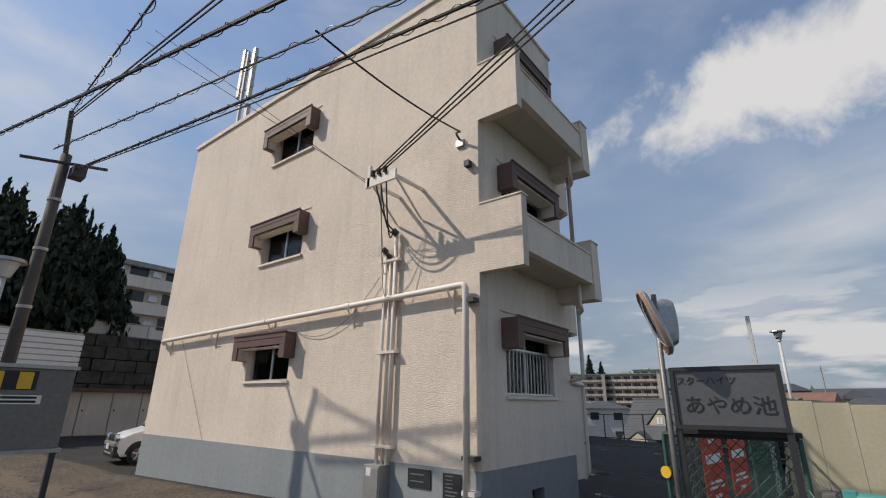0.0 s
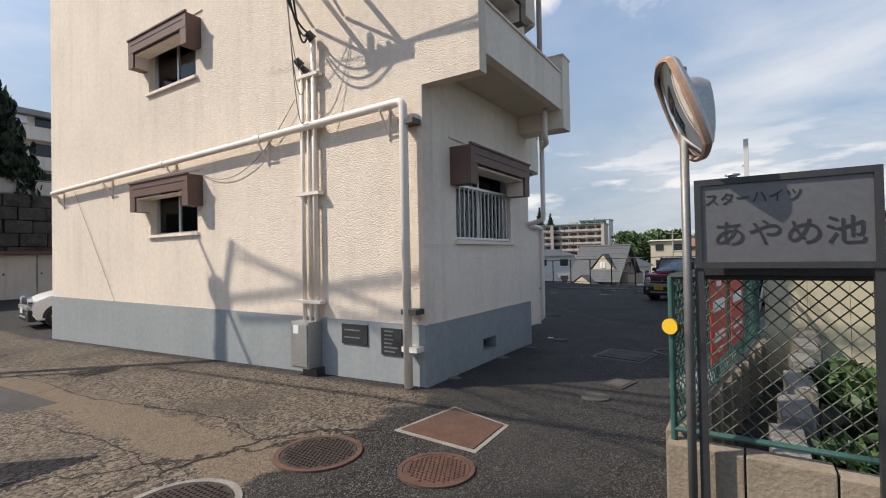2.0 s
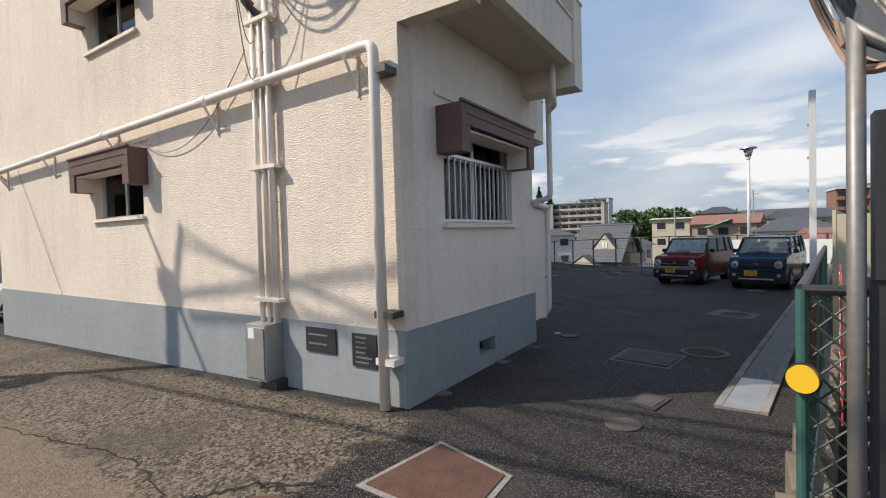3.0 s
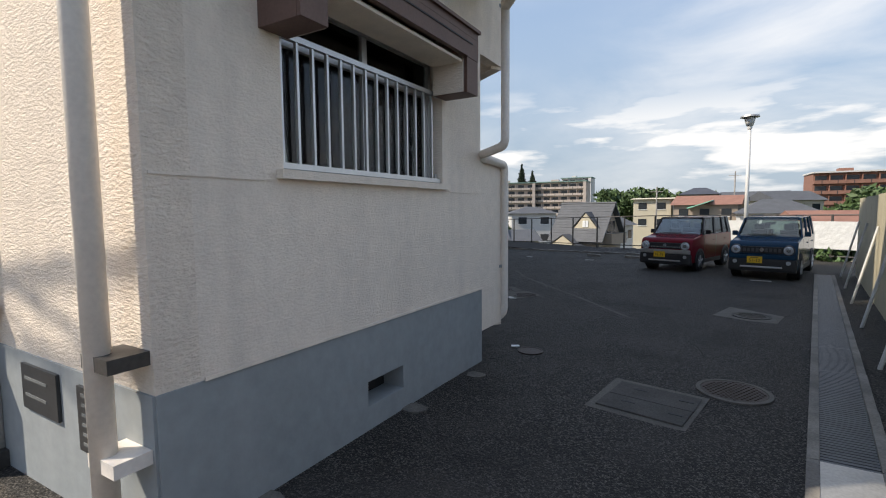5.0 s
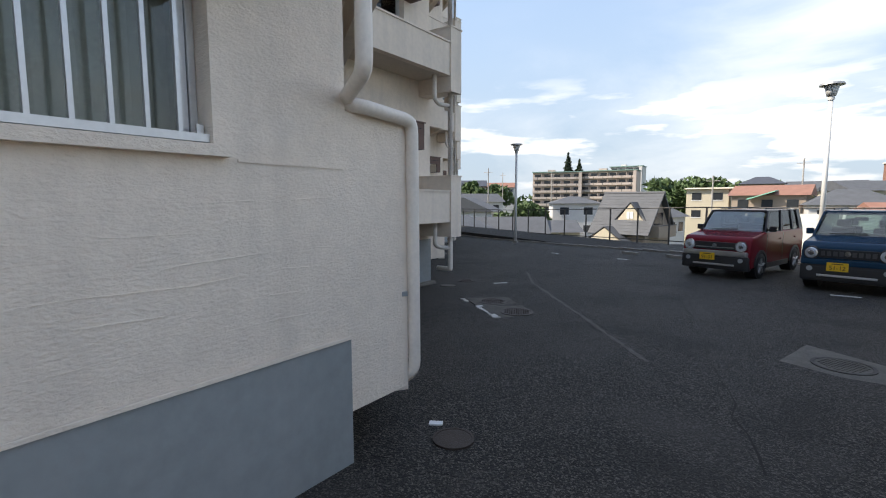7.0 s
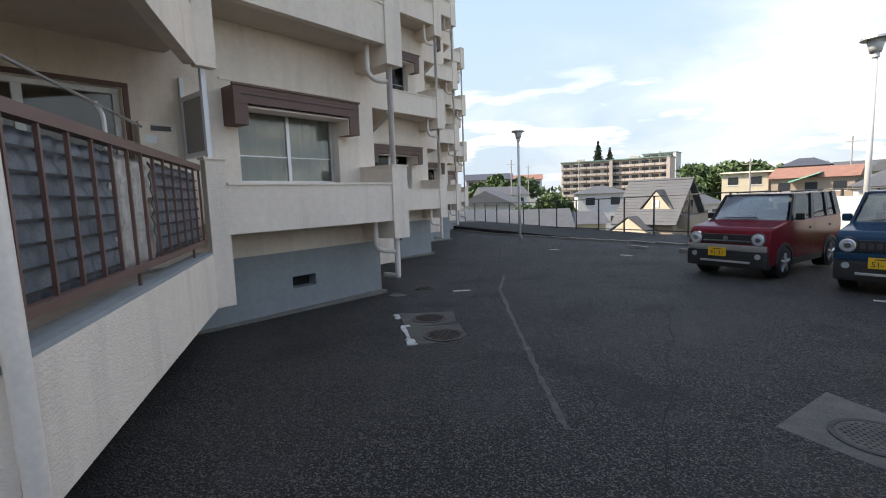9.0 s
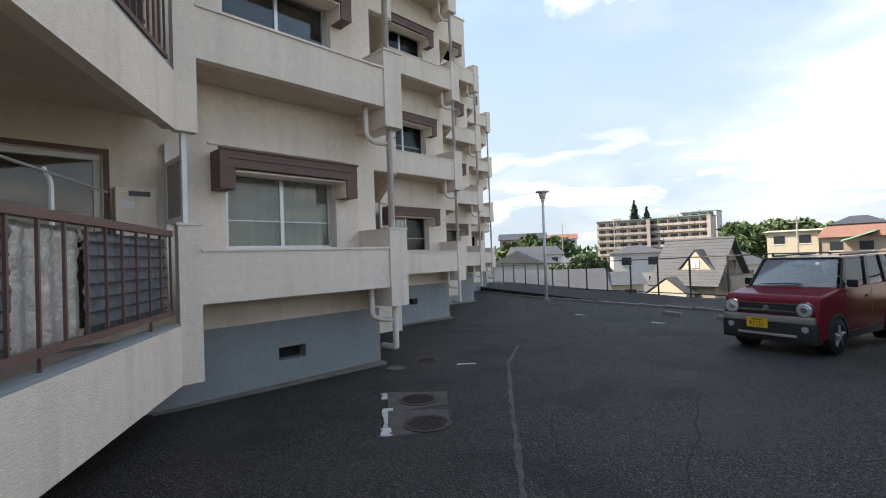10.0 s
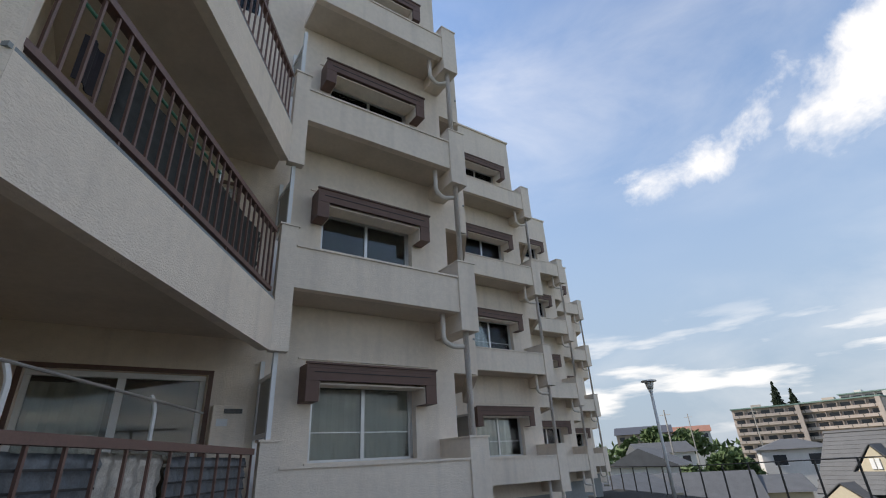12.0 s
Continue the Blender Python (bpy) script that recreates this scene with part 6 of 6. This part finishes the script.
def run(a, b, k, drop=0.0, r=0.016, label="black overhead power cable between poles", coils=0):
    a, b = Vector(a), Vector(b)
    e = a + (b - a) * k
    ob = cable("overhead_cable", label, a, e, drop, r, 24)
    if coils:
        bm = bmesh.new()
        ln = (e - a).length
        n = int(ln * coils * 8)
        q = (e - a).to_track_quat("Z", "Y")
        pts = [a.lerp(e, i / n) - Vector((0, 0, drop * 4 * (i / n) * (1 - i / n))) + q @ Vector((0.045 * math.cos(i * math.pi / 4), 0.045 * math.sin(i * math.pi / 4), 0)) for i in range(n + 1)]
        c = part("lashing_wire", tube(bm, pts, 0.006, 4), WIRE, ob)


run((-12.1, 2.3, 6.25), (-2.64, 3.28, 5.78), 1.9, 0.15, 0.024, coils=2.2)
run((-12.1, 2.28, 6.2), (-2.68, 3.30, 5.68), 1.9, 0.18, 0.012)
run((-12.1, 1.9, 6.6), (-3.1, 2.84, 5.79), 1.9, 0.1, 0.016, coils=1.5)
run((-12.1, 1.88, 6.57), (-3.1, 2.80, 5.74), 1.9, 0.1, 0.012)
run((-13.8, 0.7, 6.6), (-3.93, 1.97, 5.6), 1.7, 0.1, 0.024, coils=2.2)
run((-13.8, 0.72, 6.66), (-3.93, 1.99, 5.66), 1.7, 0.1, 0.012)
run((-12.15, 2.0, 7.58), (-4.9, 1.2, 5.57), 1.8, 0.0, 0.014, coils=1.5)
run((-12.15, 2.0, 7.45), (-4.9, 1.78, 6.05), 1.8, 0.0, 0.014)
run((-12.15, 2.0, 7.36), (-4.95, 1.83, 6.05), 1.8, 0.0, 0.012)
run((-4.2, 2.72, 5.9), (-4.02, 5.53, 5.8), 1.0, 0.1, 0.014, "black service drop cable to the wall corner")
for i in range(3):
    run((BX + 0.15 + 0.14 * i, GABLE - 0.8, BZ + 0.15), (-1.65 + 0.25 * i, 4.33 - .08 * i, 6.2 - 0.12 * i), 1.8, 0.0, 0.014, "black service drop cable to the wall bracket")
for i in range(2):
    run((BX - 0.05, GABLE - 0.75, BZ + 0.05 * i), (-7.6 - 0.2 * i, 3.9, 6.9), 2.2, 0.0, 0.006, "thin telephone wire to the wall bracket")
mast = thing("antenna_mast", "grey mobile antenna mast on the roof", "antenna")
part("mast", rod(bmesh.new(), (-13.9, 6.5, 8.9), (-13.9, 6.5, 13.2), 0.07, n=8), STEEL, mast)
for dx, dy, z0, z1 in ((-0.25, 0, 11.4, 13.4), (0.25, 0.1, 11.2, 13.3), (0.0, 0.25, 9.8, 11.2)):
    part("antenna_panel", B(-13.9 + dx - 0.09, -13.9 + dx + 0.09, 6.5 + dy - 0.07, 6.5 + dy + 0.07, z0, z1, bevel=0.02), STEEL, mast)
for z in (10.0, 11.6, 12.8):
    part("cross_bar", rod(bmesh.new(), (-14.4, 6.5, z), (-13.4, 6.6, z + 0.05), 0.03, n=6), STEEL, mast)

# ---- the town beyond the yard ----
TILE = material("grey_roof_tiles", (0.075, 0.08, 0.088), 0.7, spread=0.2, scale=1.2, bump=0.02, bump_scale=8)
REDTILE = material("red_roof_tiles", (0.24, 0.12, 0.085), 0.75, spread=0.2, scale=1.2)
SLATEB = material("dark_roof", (0.05, 0.055, 0.07), 0.6, spread=0.15)
CREAMW = material("cream_house_wall", (0.50, 0.45, 0.34), 0.85, spread=0.08, scale=0.5)
WHITEW = material("white_house_wall", (0.55, 0.54, 0.52), 0.85, spread=0.08, scale=0.5)
TANW = material("tan_house_wall", (0.29, 0.235, 0.185), 0.85, spread=0.1, scale=0.5)
EYE65 = Vector((-1.91, 6.48, 1.37))


def far(dx, dy, dist):
    v = Vector((dx, dy)).normalized() * dist
    return EYE65.x + v.x, EYE65.y + v.y


def house(dx, dy, dist, w, d, eave, ridge, wall, roof, turn=0, base=-7.5, storeys=2, hip=False, label="two-storey town house with tiled roof"):
    x, y = far(dx, dy, dist)
    face = math.degrees(math.atan2(dx, dy))
    h = thing("house", label, "house", pose(x, y, 0, 0, 0, -face + turn), group="town houses")
    part("wall", B(-w / 2, w / 2, 0, d, base, eave), wall, h)
    bm = bmesh.new()
    o = 0.5
    k = d * 0.45 if hip else 0.0
    e = [bm.verts.new(p) for p in ((-w / 2 - o, -o, eave), (w / 2 + o, -o, eave), (w / 2 + o, d + o, eave), (-w / 2 - o, d + o, eave))]
    r = [bm.verts.new(p) for p in ((-w / 2 - o + k, d / 2, ridge), (w / 2 + o - k, d / 2, ridge))]
    for q in ((e[0], e[1], r[1], r[0]), (e[2], e[3], r[0], r[1]), (e[1], e[2], r[1]), (e[3], e[0], r[0]), (e[3], e[2], e[1], e[0])):
        bm.faces.new(q)
    part("roof", bm, roof, h)
    n = max(2, int(w / 2.6))
    for s in range(storeys):
        z = eave - 1.7 - 2.7 * s
        for i in range(n):
            u = -w / 2 + w * (i + 0.5) / n
            win = part("window", B(u - 0.65, u + 0.65, -0.05, 0.0, z, z + 1.1), FARWIN, h)
            part("window_frame", B(u - 0.72, u + 0.72, -0.08, -0.051, z - 0.1, z - 0.02), WHITE_ALU, win)
    return h


def flats_block(dx, dy, dist, w, d, top, floors, turn, wall, roofm, base=-9):
    x, y = far(dx, dy, dist)
    face = math.degrees(math.atan2(dx, dy))
    h = thing("apartment_block", "distant mid-rise apartment block with balcony rows", "apartment building", pose(x, y, 0, 0, 0, -face + turn))
    part("wall", B(0, w, 0, d, base, top), wall, h)
    part("roof", B(-0.3, w + 0.3, -1.55, d + 0.4, top, top + 0.45), roofm, h)
    part("stair_tower", B(w - 1.6, w - 0.1, -1.7, -1.54, base, top - 0.1), wall, h)
    part("roof_tank", B(w * 0.3, w * 0.45, 3, 6, top + 0.45, top + 1.6), wall, h)
    for f in range(floors):
        z = top - 3.25 * (f + 1)
        part("balcony", B(0.05, w - 0.05, -1.5, -0.01, z - 0.15, z + 0.95), wall, h)
        n = int(w / 4)
        for i in range(n):
            u = w * (i + 0.5) / n
            part("window", B(u - 1.5, u + 1.5, -0.06, -0.005, z + 1.0, z + 2.4), FARWIN, h)
            part("rail_posts", B(u - 0.1, u + 0.1, -1.53, -1.501, z - 0.1, z + 0.9), FARWIN, h)
            part("partition", B(u + 1.9, u + 2.05, -1.45, -0.02, z + 0.951, z + 2.6), wall, h)
    return h


BRICKF = material("pinkish_flats_wall", (0.46, 0.39, 0.34), 0.85, spread=0.1, scale=0.4)
GREENR = material("green_copper_roof", (0.16, 0.25, 0.22), 0.7)
flats_block(-0.426, 0.905, 245, 23.8, 12, 15.4, 6, -6, BRICKF, GREENR)
flats_block(-0.338, 0.941, 246, 26, 12, 15.6, 6, -14, BRICKF, GREENR)
flats_block(-0.285, 0.958, 285, 17, 10, 20.0, 7, -14, WHITEW, GREENR)
flats_block(0.13, 0.99, 190, 24, 12, 12.5, 6, 12, REDTILE, WHITEW)

# steep-roofed house just below the yard
sx, sy = far(-0.24, 0.971, 46.5)
sh = thing("house", "steep grey-roofed house with a triangular dormer", "house", pose(sx, sy, 0, 0, 0, 13.9 - 25))
RIDGE, EAVE, HALF, HL = 1.95, -1.55, 2.9, 2.75


def gable_roof(bm, x0, x1, ridge_y, half, ridge, eave, t=0.12):
    """Two sloping slabs meeting at a ridge along x."""
    for sgn in (-1, 1):
        quad_panel(bm, [(x0, ridge_y, ridge), (x1, ridge_y, ridge), (x1, ridge_y + sgn * half, eave), (x0, ridge_y + sgn * half, eave)], (0, sgn * (ridge - eave), half), t)
    return bm


part("roof", gable_roof(bmesh.new(), -HL, HL, 0, HALF, RIDGE, EAVE), TILE, sh, "grey tiled steep roof")
bm = bmesh.new()
for r in range(13):
    k = (r + 1) / 14
    y, z = -HALF * k - 0.085, RIDGE + (EAVE - RIDGE) * k + 0.085
    rod(bm, (-HL, y, z), (HL, y, z), 0.022, n=4)
part("tile_course", bm, TILE, sh)
part("ridge_cap", rod(bmesh.new(), (-HL - .05, 0, RIDGE + 0.12), (HL + .05, 0, RIDGE + 0.12), 0.13, n=8), TILE, sh)
bm = bmesh.new()
prism(bm, [(-HALF + 0.35, EAVE + 0.25), (HALF - 0.35, EAVE + 0.25), (0, RIDGE - 0.2)], 0, 0.15)
for v in bm.verts:
    v.co = (HL - 0.6 + v.co.z, v.co.x, v.co.y)
part("end_wall", bm, TANW, sh, "tan gable wall")
part("lower_wall", B(-HL + 0.3, HL - 0.46, -HALF + 0.4, HALF - 0.4, -9, EAVE + 0.2), TANW, sh)
balc = part("balcony", B(HL - 0.45, HL + 0.35, -1.7, 1.9, -1.75, -0.75), TANW, sh, "tan balcony front")
part("balcony_cap", B(HL + 0.3, HL + 0.38, -1.72, 1.92, -0.749, -0.69), SLATEB, balc)
part("window", B(HL - 0.448, HL - 0.42, -0.9, 0.9, -0.7, 0.35), FARWIN, sh)
for lx, fy, half, zb, za, back_y in ((0.7, -2.0, 1.25, -0.27, 1.23, -0.75), (-0.65, -3.9, 1.7, -2.1, -0.85, -2.4)):
    bm = bmesh.new()
    for sgn in (-1, 1):
        quad_panel(bm, [(lx, fy - 0.06, za), (lx + sgn * (half + 0.1), fy - 0.06, zb), (lx + sgn * (half + 0.1), back_y, zb), (lx, back_y, za)], (sgn * (za - zb), 0, half), 0.06)
    dm = part("dormer", bm, TILE, sh, "grey tiled dormer roof")
    bm = bmesh.new()
    prism(bm, [(lx - half + 0.12, zb), (lx + half - 0.12, zb), (lx, za - 0.08)], fy, fy + 0.1)
    for v in bm.verts:
        v.co = (v.co.x, v.co.z, v.co.y)
    part("dormer_front", bm, CREAMW, dm, "cream dormer front")
    if lx > 0:
        for o in (-0.27, 0.03):
            part("dormer_window", B(lx + o, lx + o + 0.24, fy - 0.05, fy - 0.002, zb + 0.12, zb + 0.72), WHITE_ALU, dm)
    else:
        part("porch_wall", B(lx - half + 0.2, lx + half - 0.2, fy + 0.02, -2.6, -9, zb), WHITEW, sh)

house(-0.118, 0.993, 85, 5.8, 8, 3.2, 3.5, CREAMW, CREAMW, -6, label="flat-roofed cream house with dark windows")
house(-0.027, 0.9996, 80, 8.6, 9, 2.1, 3.6, TANW, REDTILE, -8, label="brown house with a red tiled roof")
red_house = [o for o in scene.objects if o.get("label") == "brown house with a red tiled roof"][0]
bm = bmesh.new()
quad_panel(bm, [(-2.2, -1.3, 1.5), (1.0, -1.3, 2.6), (1.0, 2.0, 2.75), (-2.2, 2.0, 1.9)], (-0.3, 0, 1), 0.12)
part("porch_roof", bm, material("pale_green_sheet", (0.22, 0.5, 0.38), 0.6, spread=0.1), red_house, "pale green sheet roof")
part("balcony", B(-3.6, -0.4, -1.2, -0.09, -0.9, 0.25), TANW, red_house)
part("balcony", B(2.0, 4.2, -1.2, -0.09, -0.9, 0.25), TANW, red_house)
house(-0.036, 0.999, 105, 6.6, 6, 4.4, 5.8, TANW, SLATEB, 0, hip=True, label="house with a dark blue hipped roof")
house(-0.343, 0.939, 75, 7.0, 7, 1.0, 2.1, WHITEW, TILE, 8, hip=True, label="white house with a low grey hipped roof")
house(-0.40, 0.917, 62, 9, 7, -2.6, -1.2, CREAMW, TILE, 12)
house(-0.49, 0.87, 80, 8, 9, -0.3, 2.0, WHITEW, TILE, 80)
house(-0.515, 0.857, 100, 9, 8, 1.2, 3.0, WHITEW, TILE, 20)
house(-0.475, 0.88, 60, 11, 9, -3.2, -0.7, TANW, TILE, 5)
house(-0.53, 0.85, 55, 10, 8, -2.2, -0.4, WHITEW, TILE, 60)
house(-0.165, 0.986, 62, 5, 7, -0.5, 1.3, WHITEW, TILE, 70)
house(0.09, 0.996, 75, 9, 8, 0.8, 2.8, WHITEW, TILE, 10, hip=True)
house(0.117, 0.993, 95, 8, 7, 2.8, 4.4, CREAMW, TILE, 40)
house(0.05, 0.999, 110, 11, 8, 3.0, 5.0, WHITEW, TILE, 0)
house(0.20, 0.98, 60, 9, 8, -0.6, 1.2, CREAMW, REDTILE, 30)
house(0.27, 0.96, 75, 10, 8, 0.4, 2.4, WHITEW, TILE, -20)
house(0.34, 0.94, 65, 9, 8, -0.8, 1.4, CREAMW, REDTILE, 15)
house(-0.55, 0.835, 150, 14, 8, 6.0, 8.0, TANW, SLATEB, 0)
house(-0.50, 0.866, 170, 16, 8, 6.2, 8.0, WHITEW, REDTILE, 0)
for dx, dy, dist, r, z, seed in ((-0.165, 0.986, 125, 6, 4.0, 1), (-0.19, 0.982, 120, 5, 1.6, 2), (-0.21, 0.978, 115, 4, 0.5, 3), (-0.14, 0.99, 140, 6, 4.0, 4), (-0.445, 0.895, 70, 3.0, -1.8, 5), (-0.43, 0.90, 72, 2.6, -0.4, 6), (-0.54, 0.84, 140, 6, 3.0, 7), (-0.50, 0.866, 150, 6, 3.6, 8), (0.06, 0.998, 100, 4, 0.5, 9), (0.17, 0.985, 90, 5, 0, 10), (0.24, 0.97, 110, 6, 1.5, 11), (-0.05, 0.999, 150, 6, 4, 12), (0.3, 0.95, 95, 6, 0.5, 13), (-0.10, 0.995, 165, 7, 4, 14)):
    x, y = far(dx, dy, dist)
    rnd = random.Random(seed)
    t = thing("tree", "distant broadleaf tree with an uneven crown", "tree", group="distant trees")
    part("trunk", rod(bmesh.new(), (x, y, -9), (x, y, z), 0.4, 0.15, n=7), BARK, t)
    cs = [(x + rnd.uniform(-1, 1) * r, y + rnd.uniform(-1, 1) * r, z + rnd.uniform(-0.6, 0.5) * r * 0.7, r * rnd.uniform(.3, .5), r * rnd.uniform(.3, .5), r * rnd.uniform(.22, .4)) for _ in range(12)]
    foliage("crown", cs, [160] * 12, 0.13 * r, LEAF2, seed, t)
x, y = far(-0.362, 0.932, 275)
tall = thing("tree", "tall dark conifer behind the apartment block", "tree")
part("trunk", rod(bmesh.new(), (x, y, -8), (x, y, 28), 0.8, 0.1, n=7), BARK, tall)
tiers = []
for ox, top_z, rows, spread in ((0.0, 28.0, 16, 4.2), (6.4, 24.0, 10, 3.2)):
    for r in range(rows):
        k = (r + 0.5) / rows
        for q in range(1 + int(5 * k)):
            a = r * 2.4 + q * 6.283 / (1 + int(5 * k))
            w = spread * k * (0.75 + 0.25 * math.sin(r * 3.1 + q))
            tiers.append((ox + w * 0.6 * math.cos(a), w * 0.6 * math.sin(a), top_z - (top_z - 15.0) * k, 0.35 + 0.4 * w))
foliage("crown", [(x + q[0], y + q[1], q[2], q[3], q[3], 0.55) for q in tiers], [70] * len(tiers), 0.45, PINE, 99, tall)
for dx, dy, dist, h in ((-0.505, 0.863, 90, 7.5), (-0.39, 0.92, 120, 8.5), (-0.48, 0.877, 130, 9), (0.02, 1.0, 95, 8), (-0.11, 0.994, 80, 5)):
    x, y = far(dx, dy, dist)
    p = thing("utility_pole", "distant grey utility pole with cross arms", "utility pole", group="distant utility poles")
    part("shaft", rod(bmesh.new(), (x, y, -8), (x, y, h), 0.15, 0.1, n=8), CONCRETE, p)
    part("cross_arm", B(x - 0.9, x + 0.9, y - 0.05, y + 0.05, h - 0.8, h - 0.72), CONCRETE, p)
wood = []
rnd = random.Random(8)
for i in range(90):
    a = -0.75 + 1.35 * i / 89
    d = rnd.uniform(260, 420)
    wood.append((EYE65.x + d * math.sin(a), EYE65.y + d * math.cos(a), rnd.uniform(-6, 3), 14, 10, rnd.uniform(4, 8)))
w = foliage("far_woods", wood, [70] * 90, 2.4, LEAF2, 5)
tagged(w, "far wooded ridge behind the town roofs", "woods", kind="stuff")
